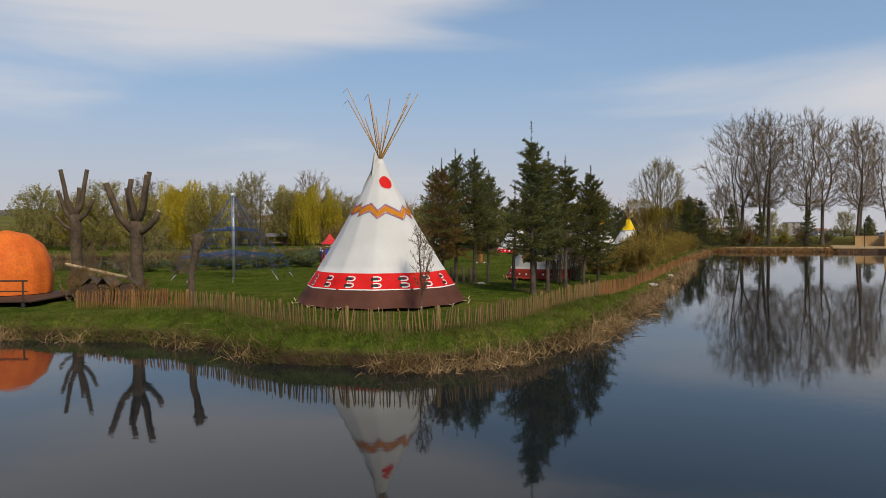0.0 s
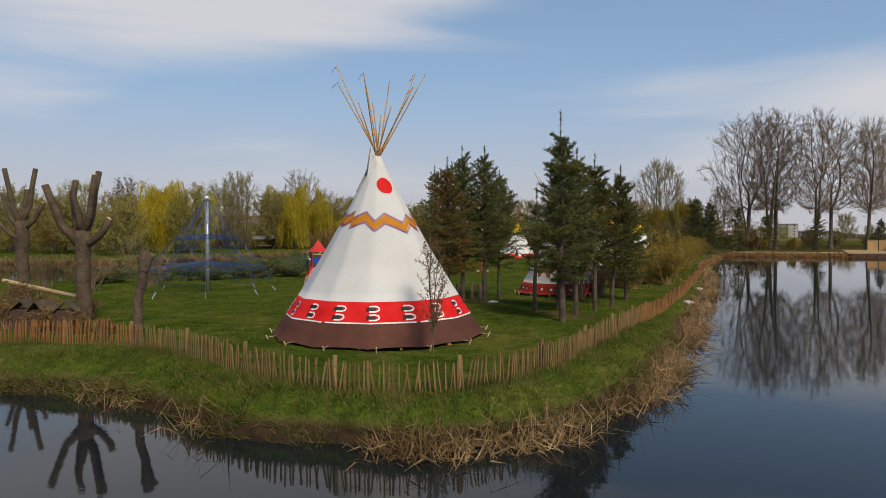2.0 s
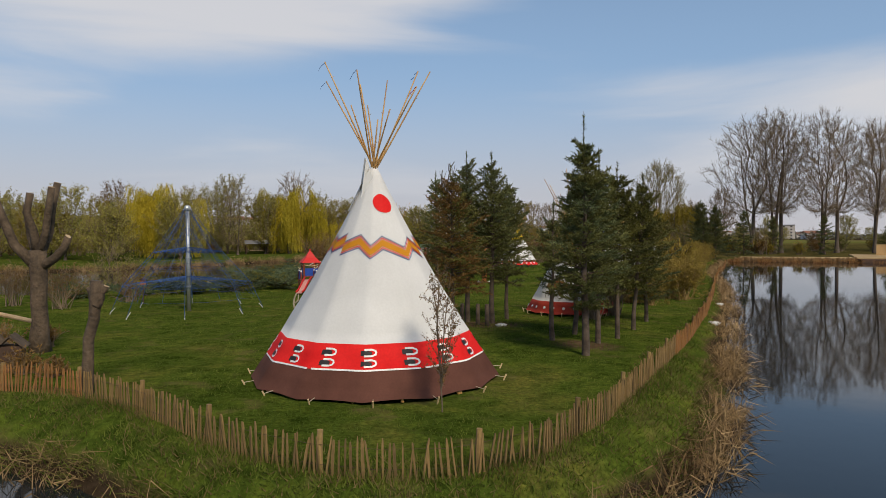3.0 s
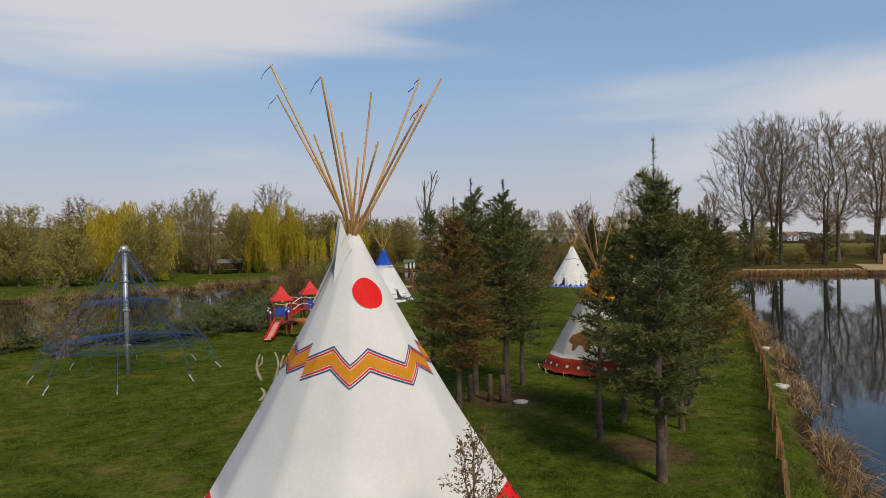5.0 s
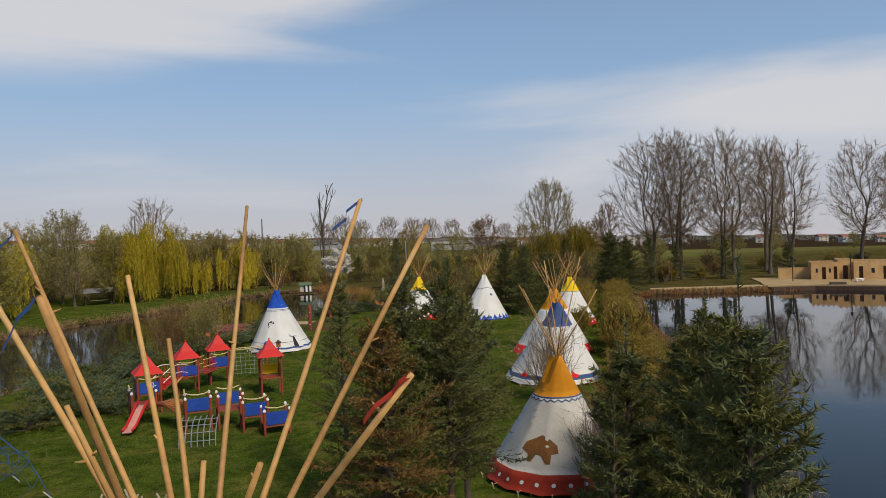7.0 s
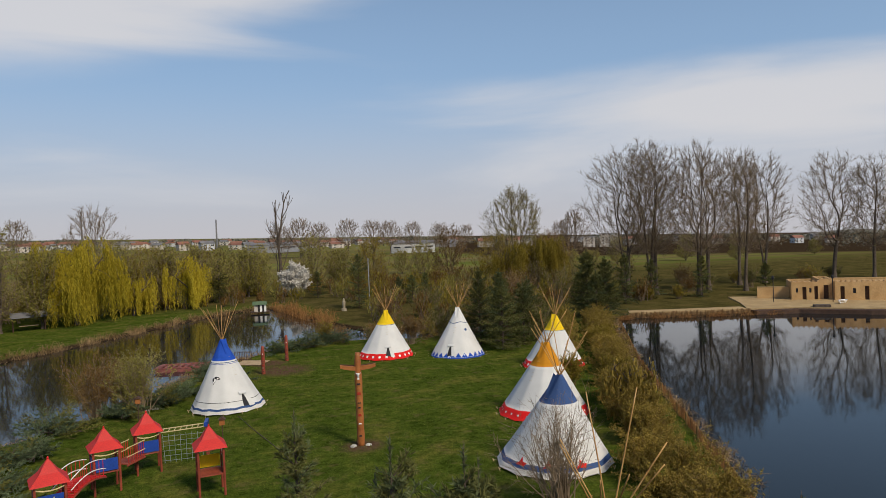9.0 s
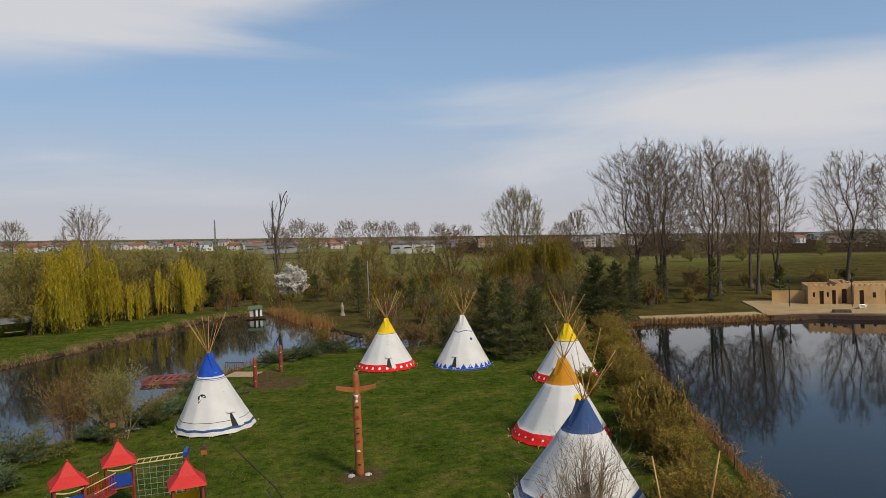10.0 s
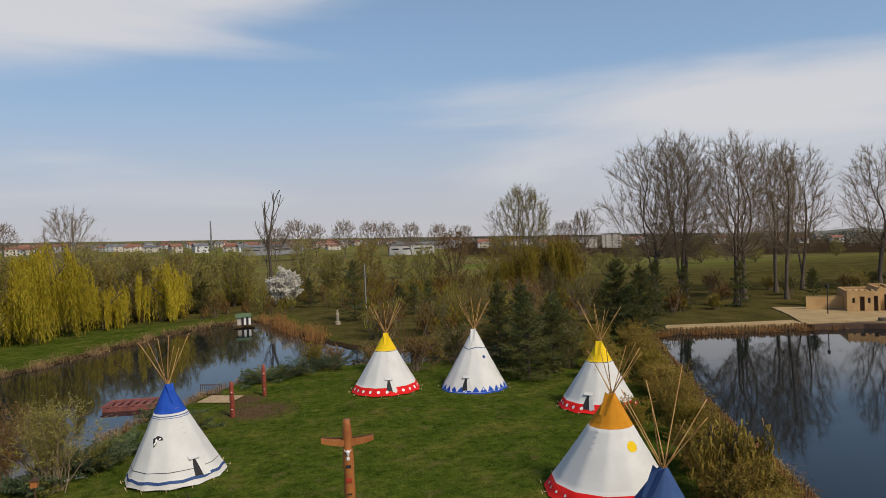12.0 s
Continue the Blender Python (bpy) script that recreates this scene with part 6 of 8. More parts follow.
def shore_points(poly, n, lo, hi, box, rng):
    """Places along the water's edge, lo to hi metres up the bank."""
    out = []
    edges = [(p, q) for p, q in zip(poly, poly[1:] + poly[:1]) if box[0] <= (p[0] + q[0]) / 2 <= box[1] and box[2] <= (p[1] + q[1]) / 2 <= box[3]]
    total = sum(math.dist(p, q) for p, q in edges)
    for p, q in edges:
        k = int(n * math.dist(p, q) / total)
        t, d = rng.random(k), rng.uniform(lo, hi, k)
        ln = math.dist(p, q)
        nx, ny = (q[1] - p[1]) / ln, -(q[0] - p[0]) / ln
        if inside_distance(poly, np.array([(p[0] + q[0]) / 2 + nx * 0.1]), np.array([(p[1] + q[1]) / 2 + ny * 0.1]))[0] > 0:
            nx, ny = -nx, -ny
        out.append(np.stack([p[0] + (q[0] - p[0]) * t + nx * d, p[1] + (q[1] - p[1]) * t + ny * d], 1))
    xy = np.concatenate(out)
    return np.concatenate([xy, land(xy[:, 0], xy[:, 1])[:, None]], 1)


def reeds(name, box, count, lo, hi, length, mat, label, flop, seed, width=0.022, clump=0.9, polys=(POND,), sparse=lambda x, y: 0.0):
    rng = np.random.default_rng(seed)
    p = np.concatenate([shore_points(q, count, lo, hi, box, rng) for q in polys])
    x, y = p[:, 0], p[:, 1]
    p = p[np.sin(x * 1.7 + 0.5 * np.sin(y * 2.1)) + np.sin(y * 1.3 + x * 0.4) + rng.normal(size=len(x)) * 0.6 > clump - 1 + sparse(x, y)]
    p[:, 2] = np.maximum(p[:, 2], WATER_Z - 0.1) - 0.03
    d = rng.normal(size=(len(p), 3)) * [flop, flop, 0.15] + [0, 0, 0.85]
    d /= np.linalg.norm(d, axis=1, keepdims=True)
    ln = rng.uniform(0.4, 1.3, len(p)) * length
    g = Shape()
    g.leaves(p, d, ln, width, rng)
    # snapped stalks hang down from their breaks
    k = rng.random(len(p)) < 0.45
    b = p[k] + d[k] * (ln[k] * 0.75)[:, None]
    e = d[k] * [1.3, 1.3, 0] + rng.normal(size=(k.sum(), 3)) * 0.4 + [0, 0, -0.35]
    g.leaves(b, e, ln[k] * 0.7, width * 0.8, rng)
    tagged(g.put(name, [mat]), label, "reeds", kind="stuff")


g = Shape()
p = shore_points(POND, 16000, 0.5, 2.4, (-30, 50, -20, 92), rng)
q = shore_points(POND, 26000, 0.45, 2.6, (-21, 12.5, -10, 8), rng)
p = np.concatenate([p, q])
g.leaves(p - [0, 0, 0.03], rng.normal(size=(len(p), 3)) * [0.8, 0.8, 0.1] + [0, 0, 0.9], rng.uniform(0.5, 1.6, len(p)) * 0.14, 0.024, rng, 0)
m = (rng.random(len(p)) < 0.26 + 0.25 * (p[:, 2] < -0.05)).astype(int)
g.m = m.tolist()
p = np.array([(x, y) for x, y, a in along(FENCE[:13], 0.004)])
p = p + rng.normal(size=p.shape) * 0.16
p = p[np.sin(p[:, 0] * 2.1) + np.sin(p[:, 1] * 1.7 + 1) + rng.normal(size=len(p)) * 0.7 > -0.3]
k = len(g.f)
g.leaves(np.concatenate([p, land(p[:, 0], p[:, 1])[:, None] - 0.03], 1), rng.normal(size=(len(p), 3)) * [0.4, 0.4, 0.1] + [0, 0, 1.0], rng.uniform(0.4, 1.4, len(p)) * 0.24, 0.02, rng, 0)
g.m[k:] = (rng.random(len(p)) < 0.45).astype(int).tolist()
p = shore_points(POND, 15000, -0.05, 0.75, (-21, 12.5, -10, 8), rng)
p = p[np.sin(p[:, 0] * 3.1 + p[:, 1]) + np.sin(p[:, 1] * 2.3) + rng.normal(size=len(p)) * 0.8 > -0.5]
k = len(g.f)
over = np.stack([0.10 * p[:, 0], 0.5 * np.minimum(p[:, 1], -2), np.zeros(len(p))], 1)
over /= np.linalg.norm(over, axis=1, keepdims=True) + 1e-9
g.leaves(p - [0, 0, 0.02], over * 0.5 + rng.normal(size=(len(p), 3)) * [0.6, 0.6, 0.25] + [0, 0, 0.45], rng.uniform(0.5, 1.5, len(p)) * 0.26, 0.026, rng, 0)
g.m[k:] = (rng.random(len(p)) < 0.55).astype(int).tolist()
tagged(g.put("bank_grass", [GRASS, GRASS_DRY]), "rough green and straw-coloured grass on the banks", "grass", kind="stuff")


thin_left = lambda x, y: np.where((x < 0.6) & (x > -12.5), 1.7, -0.5)      # the reeds stand thickest east of the point
reeds("dry_reeds", (-21, 13, -11, 9), 7600, -0.40, 0.40, 0.72, REED, "broken dry reeds along the water's edge", 1.1, 1, 0.036, 1.25, (POND,), thin_left)
reeds("tall_reeds", (-21, 13, -11, 9), 1500, -0.35, 0.3, 0.95, REED, "upright dry reed stalks in the shallows", 0.28, 6, 0.022, 1.1, (POND,), thin_left)
reeds("shore_reeds", (-30, 50, 8, 90), 7000, -0.4, 0.7, 0.6, REED, "dry reeds fringing the banks", 0.6, 2, 0.035, 0.8, (POND, CREEK))
reeds("rust_reeds", (2.0, 9.5, 99, 122), 1500, -0.6, 1.6, 1.5, REED_RED, "tall rust-brown reed bed at the creek bend", 0.22, 3, 0.06, 0.2, (CREEK,))
reeds("creek_reeds", (-70, 4, 58, 128), 9000, -0.3, 1.3, 0.8, REED, "straw-coloured reeds on the creek bank", 0.4, 4, 0.06, 0.6, (CREEK,))

reeds("corner_reeds", (44, 64, 74, 84), 2600, -0.7, 0.1, 0.75, REED_RED, "rust-brown reeds before the timber palisade", 0.35, 8, 0.05, 0.3)

# ---- rope net on a steel mast ----
net = thing("climbing_net", (-12.3, 18.9, ground_z(-12.3, 18.9)), "blue rope climbing pyramid on a tall galvanised steel mast", "climbing net")
g = Shape()
g.tube([(0, 0, -0.3), (0, 0, 5.75)], [0.115, 0.10], 12)
mast = g.put("mast", GALV, net, smooth=True)
g = Shape()
g.lathe([(0.10, 5.55), (0.17, 5.62), (0.19, 5.72), (0.16, 5.82), (0.05, 5.88)], 12)
for k in range(8):
    a = math.pi * k / 4
    g.tube([(0.1 * math.cos(a), 0.1 * math.sin(a), 5.7), (0.26 * math.cos(a), 0.26 * math.sin(a), 5.62)], 0.03, 6)
g.put("mast_head", GALV, mast, "steel head with eight shackles")
for z in (1.3, 2.9, 4.2):
    g = Shape()
    g.lathe([(0.105, z), (0.15, z + 0.02), (0.15, z + 0.08), (0.105, z + 0.1)], 12)
    g.put("mast_collar", GALV, mast)
for k in range(8):
    a = math.pi * k / 4 + 0.3
    foot = Vector((4.0 * math.cos(a), 4.0 * math.sin(a), 0.03))
    g = Shape()
    g.tube([Vector((0.2 * math.cos(a), 0.2 * math.sin(a), 5.65)), Vector((1.8 * math.cos(a), 1.8 * math.sin(a), 3.3)), Vector((3.35 * math.cos(a), 3.35 * math.sin(a), 1.5)), foot], 0.012, 5)
    guy = g.put("guy_rope", NET, net)
    g = Shape()
    g.tube([foot - Vector((0, 0, 0.2)), foot, foot + Vector((-0.25 * math.cos(a), -0.25 * math.sin(a), 0.28))], [0.03, 0.025, 0.02], 6)
    g.put("anchor", STONE, guy, "pale ground anchor")
g = Shape()
RINGS = [(0.16, 5.45), (0.62, 4.75), (1.18, 4.0), (1.75, 3.3), (2.25, 2.75), (2.80, 2.1), (3.30, 1.5), (3.65, 0.8)]
SPOKES = 16


def net_sheet(rings, phase, r):
    """One sheet of the net: spokes from ring to ring, and the rings, sagging a little between the spokes."""
    at = [[Vector((q * math.cos(6.2832 * (j + phase) / SPOKES), q * math.sin(6.2832 * (j + phase) / SPOKES), z)) for j in range(SPOKES)] for q, z in rings]
    for i, row in enumerate(at):
        for j in range(SPOKES):
            a, b = row[j], row[(j + 1) % SPOKES]
            g.tube([a, (a + b) / 2 - Vector((0, 0, 0.04)), b], r, 3, cap=False)
            if i + 1 < len(at):
                g.tube([a, at[i + 1][j]], r, 3, cap=False)


net_sheet(RINGS, 0.0, 0.006)
net_sheet([(0.14 + 0.23 * i, 3.55 - 0.035 * i) for i in range(8)], 0.5, 0.009)     # upper floor of the net
net_sheet([(0.14 + 0.30 * i, 1.95 - 0.040 * i) for i in range(12)], 0.5, 0.009)    # lower floor of the net
net_sheet([(0.14, 4.6), (0.9, 3.4), (1.6, 2.4), (2.3, 1.75)], 0.25, 0.006)
g.put("rope_mesh", NET, net)


# ---- playground ----
def beam(parent, name, a, b, r, mat, n=6):
    g = Shape()
    g.tube([a, b], r, n)
    return g.put(name, mat, parent)


def board(parent, name, c, size, mat, turn=0.0, tilt=0.0):
    g = Shape()
    g.box(c, size, Euler((tilt, 0, turn)).to_matrix())
    ob = g.put(name, mat, parent)
    return ob


def pyramid_roof(parent, z, w, h):
    g = Shape()
    rings = [(w * 0.72, 0.0), (w * 0.70, 0.03), (w * 0.36, h * 0.42), (w * 0.16, h * 0.78), (0.03, h)]
    v = []
    for r, dz in rings:
        v += [(sx * r, sy * r, z + dz) for sx, sy in ((-0.72, -0.72), (0.72, -0.72), (0.72, 0.72), (-0.72, 0.72))]
    f = [(4 * i + a, 4 * i + (a + 1) % 4, 4 * i + 4 + (a + 1) % 4, 4 * i + 4 + a) for i in range(4) for a in range(4)] + [(3, 2, 1, 0), (16, 17, 18, 19)]
    g.add(v, f)
    cap = g.put("roof", ROOF_RED, parent, "red flared pyramid roof")
    g = Shape()
    g.lathe([(0.035, z + h - 0.02), (0.05, z + h + 0.04), (0.01, z + h + 0.10)], 8)
    g.put("finial", ROOF_RED, cap)


def play_tower(at, turn, label, panels, deck=1.0, eave=2.05, roof=True):
    t = thing("play_tower", (at[0], at[1], ground_z(*at)), label, "play tower", "playground towers", turn)
    for sx in (-1, 1):
        for sy in (-1, 1):
            beam(t, "post", (0.55 * sx, 0.55 * sy, -0.2), (0.55 * sx, 0.55 * sy, eave + (0.02 if roof else -0.25)), 0.055, REDWOOD, 8)
            if not roof:
                g = Shape()
                g.lathe([(0.05, eave - 0.26), (0.07, eave - 0.20), (0.05, eave - 0.13), (0.01, eave - 0.11)], 8, (0.55 * sx, 0.55 * sy, 0))
                g.put("post_cap", WHITE, t)
    for k in range(7):
        board(t, "deck_plank", (0, -0.51 + 0.17 * k, deck), (1.16, 0.155, 0.04), REDWOOD)
    for side, mat in panels:
        a = radians(side)
        c = Vector((math.sin(a) * 0.56, -math.cos(a) * 0.56, deck + 0.42))
        board(t, "side_panel", c - Vector((0, 0, 0.06)), (0.94, 0.03, 0.56), mat, a)
        g = Shape()
        d = Vector((math.cos(a), math.sin(a), 0))
        pts = [c + d * x + Vector((0, 0, 0.38 + 0.10 * (x / 0.5) ** 2)) for x in (-0.52, -0.26, 0, 0.26, 0.52)]
        g.tube(pts, 0.03, 6)
        g.put("top_rail", RAIL, t)
    if roof:
        pyramid_roof(t, eave, 1.40, 0.92)
    return t


play_tower((-8.1, 32.4), 20, "play tower with red roof and blue panels", [(0, PANEL_BLUE), (-90, PANEL_BLUE)])
play_tower((-7.9, 30.4), 20, "low play platform with blue panels above the slide", [(90, PANEL_BLUE), (-90, PANEL_BLUE)], 0.9, 1.75, False)
play_tower((-6.9, 36.5), 20, "play tower with red roof and blue panels by the bridge", [(0, PANEL_BLUE), (-90, PANEL_BLUE)])
play_tower((-5.4, 38.7), 15, "play tower with red roof beside the climbing ladder", [(0, PANEL_BLUE)], 1.0, 2.05)
play_tower((-2.0, 34.4), 10, "play tower with red roof, yellow and green panels", [(180, YELLOW), (90, surf("green_plastic", (0.02, 0.12, 0.06), (0.03, 0.16, 0.08), 1, 0.5, 0.05, 20))], 1.0, 2.2)
play_tower((-4.9, 27.9), 12, "low play platform with blue panel and pale rails", [(-90, PANEL_BLUE), (0, PANEL_BLUE)], 0.95, 1.8, False)
play_tower((-3.5, 28.2), 12, "middle play platform with pale rails", [(180, PANEL_BLUE)], 0.85, 1.75, False)
play_tower((-2.3, 27.2), 12, "lower play platform with blue panel", [(0, PANEL_BLUE)], 0.65, 1.55, False)
play_tower((-1.3, 26.3), 12, "end play platform with blue panel", [(0, PANEL_BLUE)], 0.4, 1.3, False)


def bridge(a, b, arch, label, rail_mat, deck_mat, rails=True, z=1.0, name="play_bridge"):
    a, b = Vector((*a, ground_z(*a))), Vector((*b, ground_z(*b)))
    t = thing(name, a, label, "bridge", "playground bridges")
    d = b - a
    side = Vector((-d.y, d.x, 0)).normalized() * 0.45
    n = max(6, int(d.length / 0.16))
    turn = math.atan2(d.y, d.x)
    for i in range(n):
        s = (i + 0.5) / n
        p = d * s + Vector((0, 0, z + arch * math.sin(math.pi * s)))
        board(t, "deck_plank", p, (d.length / n * 0.88, 0.9, 0.04), deck_mat, turn)
    for sg in (-1, 1):
        g = Shape()
        g.tube([d * s + side * sg + Vector((0, 0, z - 0.06 + arch * math.sin(math.pi * s))) for s in np.linspace(0, 1, 9)], 0.045, 6)
        g.put("stringer", REDWOOD, t)
        if rails:
            for h in (0.35, 0.78):
                g = Shape()
                g.tube([d * s + side * sg + Vector((0, 0, z + h + arch * math.sin(math.pi * s))) for s in np.linspace(0, 1, 9)], 0.024, 6)
                g.put("rail", rail_mat, t)
            for s in np.linspace(0.08, 0.92, 8):
                p = d * float(s) + side * sg + Vector((0, 0, z + arch * math.sin(math.pi * s)))
                beam(t, "baluster", p, p + Vector((0, 0, 0.78)), 0.016, ROOF_RED, 4)
    return t


bridge((-7.9, 33.2), (-7.1, 35.7), 0.25, "arched red play bridge with pale handrails", WHITE, ROOF_RED)
bridge((-6.4, 37.0), (-5.8, 38.2), 0.0, "timber play bridge with pale handrails", RAIL, REDWOOD)
bridge((-7.3, 30.0), (-5.4, 28.2), 0.45, "low arched brown play bridge", RAIL, CARVED, False, 0.75)
slide = thing("slide", (-7.75, 29.85, ground_z(-7.75, 29.85)), "red slide with a pale steel chute", "slide")
for sg in (-1, 1):
    g = Shape()
    g.tube([(0.24 * sg, 0, 1.15), (0.22 * sg - 0.05, -0.4, 0.98), (0.22 * sg - 0.2, -1.5, 0.35), (0.22 * sg - 0.27, -1.95, 0.24)], [0.06, 0.06, 0.06, 0.06], 8)
    g.put("slide_side", ROOF_RED, slide, smooth=True)
g = Shape()
rows = [(0.0, 0.0, 0.95), (-0.05, -0.4, 0.86), (-0.2, -1.5, 0.25), (-0.29, -2.0, 0.16)]
v = [(x + s * 0.2, y, z) for x, y, z in rows for s in (-1, 1)] + [(x + s * 0.2, y, z - 0.03) for x, y, z in rows for s in (-1, 1)]
g.add(v, [(2 * i, 2 * i + 1, 2 * i + 3, 2 * i + 2) for i in range(3)] + [(8 + 2 * i, 10 + 2 * i, 11 + 2 * i, 9 + 2 * i) for i in range(3)] + [(6, 7, 15, 14)])
g.put("chute", surf("worn_pink_chute", (0.50, 0.20, 0.17), (0.62, 0.34, 0.30), 2, 0.35, 0.05, 20), slide, "pale worn chute")
dome = thing("climbing_dome", (-4.3, 26.0, ground_z(-4.3, 26)), "curved climbing frame of green-grey bars", "climbing frame")
BAR = surf("green_grey_bar", (0.16, 0.20, 0.19), (0.24, 0.28, 0.26), 2, 0.5, 0.05, 20)
for k in range(7):
    x = -0.75 + 0.25 * k
    g = Shape()
    g.tube([(x - 0.2, -1.2 * math.cos(t) + 0.2, 1.0 * math.sin(t)) for t in np.linspace(0.0, 1.75, 9)], 0.024, 6)
    g.put("bar", BAR, dome)
for t in (0.25, 0.6, 0.95, 1.3):
    g = Shape()
    g.tube([(-0.95, -1.2 * math.cos(t) + 0.2, 1.0 * math.sin(t)), (0.55, -1.2 * math.cos(t) + 0.2, 1.0 * math.sin(t))], 0.02, 6)
    g.put("rung", BAR, dome)
ladder = thing("monkey_bars", (-4.2, 38.6, ground_z(-4.2, 38.6)), "yellow overhead ladder with blue end and rope net", "climbing frame")
for y in (-0.35, 0.35):
    beam(ladder, "side_rail", (-0.6, y, 2.0), (1.7, y, 2.1), 0.03, RAIL)
    beam(ladder, "post", (1.7, y, -0.1), (1.7, y, 2.2), 0.05, REDWOOD, 8)
for k in range(8):
    beam(ladder, "rung", (-0.4 + 0.28 * k, -0.35, 2.02 + 0.01 * k), (-0.4 + 0.28 * k, 0.35, 2.02 + 0.01 * k), 0.02, RAIL)
board(ladder, "end_cap", (1.7, 0, 2.22), (0.16, 0.9, 0.22), PANEL_BLUE)
for k in range(8):
    beam(ladder, "net_rope", (-0.4 + 0.28 * k, -0.35, 1.9), (-0.3 + 0.26 * k, -0.5, 0.5), 0.012, BAR, 4)
for k in range(6):
    beam(ladder, "net_rope", (-0.4, -0.36 - 0.025 * k, 1.8 - 0.24 * k), (1.6, -0.36 - 0.025 * k, 1.8 - 0.24 * k), 0.012, BAR, 4)


# ---- carved poles ----
def totem(at, h, r, label, wings=0.0, turn=0.0, mat=CARVED):
    t = thing("totem_pole", (at[0], at[1], ground_z(*at) - 0.05), label, "totem pole", "carved poles", turn)
    g, rings = Shape(), []
    n = 24
    for i in range(n + 1):
        s = i / n
        bulge = 1 + 0.13 * abs(math.sin(s * math.pi * 5)) - 0.1 * (s > 0.93)
        taper = 1.0 if s < 0.72 else 1.0 - 0.25 * (s - 0.72) / 0.28
        rings.append((r * bulge * taper, h * s))
    g.lathe(rings, 12)
    g.put("shaft", mat, t, smooth=True)
    if wings:
        g = Shape()
        zw = h * 0.835
        v, m = [], 9
        for i in range(m):
            x = -wings / 2 + wings * i / (m - 1)
            k = 1 - 0.55 * abs(2 * i / (m - 1) - 1) ** 2
            lift = 0.10 * abs(2 * i / (m - 1) - 1) ** 2
            v += [(x, -0.13, zw - 0.12 * k + lift), (x, 0.10, zw - 0.12 * k + lift), (x, 0.10, zw + 0.10 + lift), (x, -0.13, zw + 0.10 + lift)]
        f = [(4 * i + a, 4 * i + (a + 1) % 4, 4 * i + 4 + (a + 1) % 4, 4 * i + 4 + a) for i in range(m - 1) for a in range(4)] + [(0, 3, 2, 1), (4 * m - 4, 4 * m - 3, 4 * m - 2, 4 * m - 1)]
        g.add(v, [q[::-1] for q in f])
        g.put("wing_plank", mat, t, "outspread carved wings")
        g = Shape()
        g.tube([(-wings / 2, 0.11, zw + 0.21), (0, 0.11, zw + 0.11), (wings / 2, 0.11, zw + 0.21)], 0.03, 6)
        g.put("wing_edge", DARKWOOD, t)
    for i, (s, w, hh, m) in enumerate(((0.728, 0.12, 0.12, WHITE), (0.67, 0.2, 0.09, BLACK), (0.57, 0.22, 0.14, BRICK_RED), (0.47, 0.18, 0.05, BLACK), (0.42, 0.16, 0.06, BLACK), (0.34, 0.2, 0.12, BRICK_RED), (0.25, 0.17, 0.06, WHITE), (0.12, 0.15, 0.08, BLACK))):
        g = Shape()
        k = r / 0.19
        g.box((0, -r * 1.06, h * s), (w * k, 0.06, hh * h / 5), None, 0, 0.8)
        g.put("carving", m, t)
    if wings:                                         # a pale horned skull under the wings
        g = Shape()
        g.lathe([(0.02, -0.12), (0.05, -0.07), (0.06, 0.0), (0.085, 0.05), (0.07, 0.10), (0.0, 0.12)], 9, (0, -r - 0.03, h * 0.765))
        for a in (-1, 1):
            g.tube([(a * 0.05, -r - 0.03, h * 0.765 + 0.08), (a * 0.11, -r - 0.03, h * 0.765 + 0.10), (a * 0.13, -r - 0.03, h * 0.765 + 0.15)], [0.022, 0.016, 0.008], 5)
        g.put("skull_carving", WHITE, t, "pale horned skull carving", smooth=True)
    for a in (-1, 1) if wings else ():
        g = Shape()
        g.lathe([(0.2, 0.0), (0.17, 0.08), (0.08, 0.12)], 8, (a * (r + 0.22), -0.1, 0.02))
        g.put("base_stone", STONE, t)
    return t


totem((5.5, 39.1), 5.2, 0.19, "tall carved orange-brown totem pole with spread wings", 1.95, -8)
totem((0.0, 62.6), 2.5, 0.15, "short red-brown carved pole by the jetty", mat=REDWOOD)
totem((2.1, 68.2), 2.5, 0.15, "short red-brown carved pole on bare soil", mat=REDWOOD)

# raft, jetty and rail on the creek
RAFT = surf("weathered_red_boards", (0.16, 0.045, 0.04), (0.26, 0.085, 0.07), 1.5, 0.8, 0.3, 14, island=0.3)
raft = thing("raft", (-7.6, 71.2, WATER_Z), "red-painted wooden raft with bench slats on the creek", "raft", turn=-8)
for k in range(2):
    g = Shape()
    g.box((0, -1.05 + 2.1 * k, 0.10), (4.6, 0.35, 0.30), None, 0, 0.95)
    g.put("float", RAFT, raft)
for k in range(8):
    board(raft, "slat", (-2.1 + 0.6 * k, 0, 0.28), (0.30, 2.3, 0.06), RAFT)
for k in range(2):
    board(raft, "edge_board", (0, -1.1 + 2.2 * k, 0.36), (4.6, 0.12, 0.10), RAFT)
board(raft, "bow_board", (-2.2, 0, 0.34), (0.5, 2.3, 0.06), RAFT)
jetty = thing("jetty", (-1.2, 68.3, ground_z(-0.5, 67.5)), "small plank jetty at the creek", "jetty", turn=-25)
for k in range(10):
    board(jetty, "plank", (-1.2 + 0.27 * k, 0, 0.10), (0.24, 2.2, 0.05), CUTWOOD)
railing = thing("railing", (-2.0, 70.2, ground_z(-1.4, 69.5) - 0.05), "dark slatted railing at the end of the jetty", "railing", turn=-25)
for z in (0.15, 0.9):
    beam(railing, "rail", (-0.9, 0, z), (0.9, 0, z), 0.035, DARKWOOD)
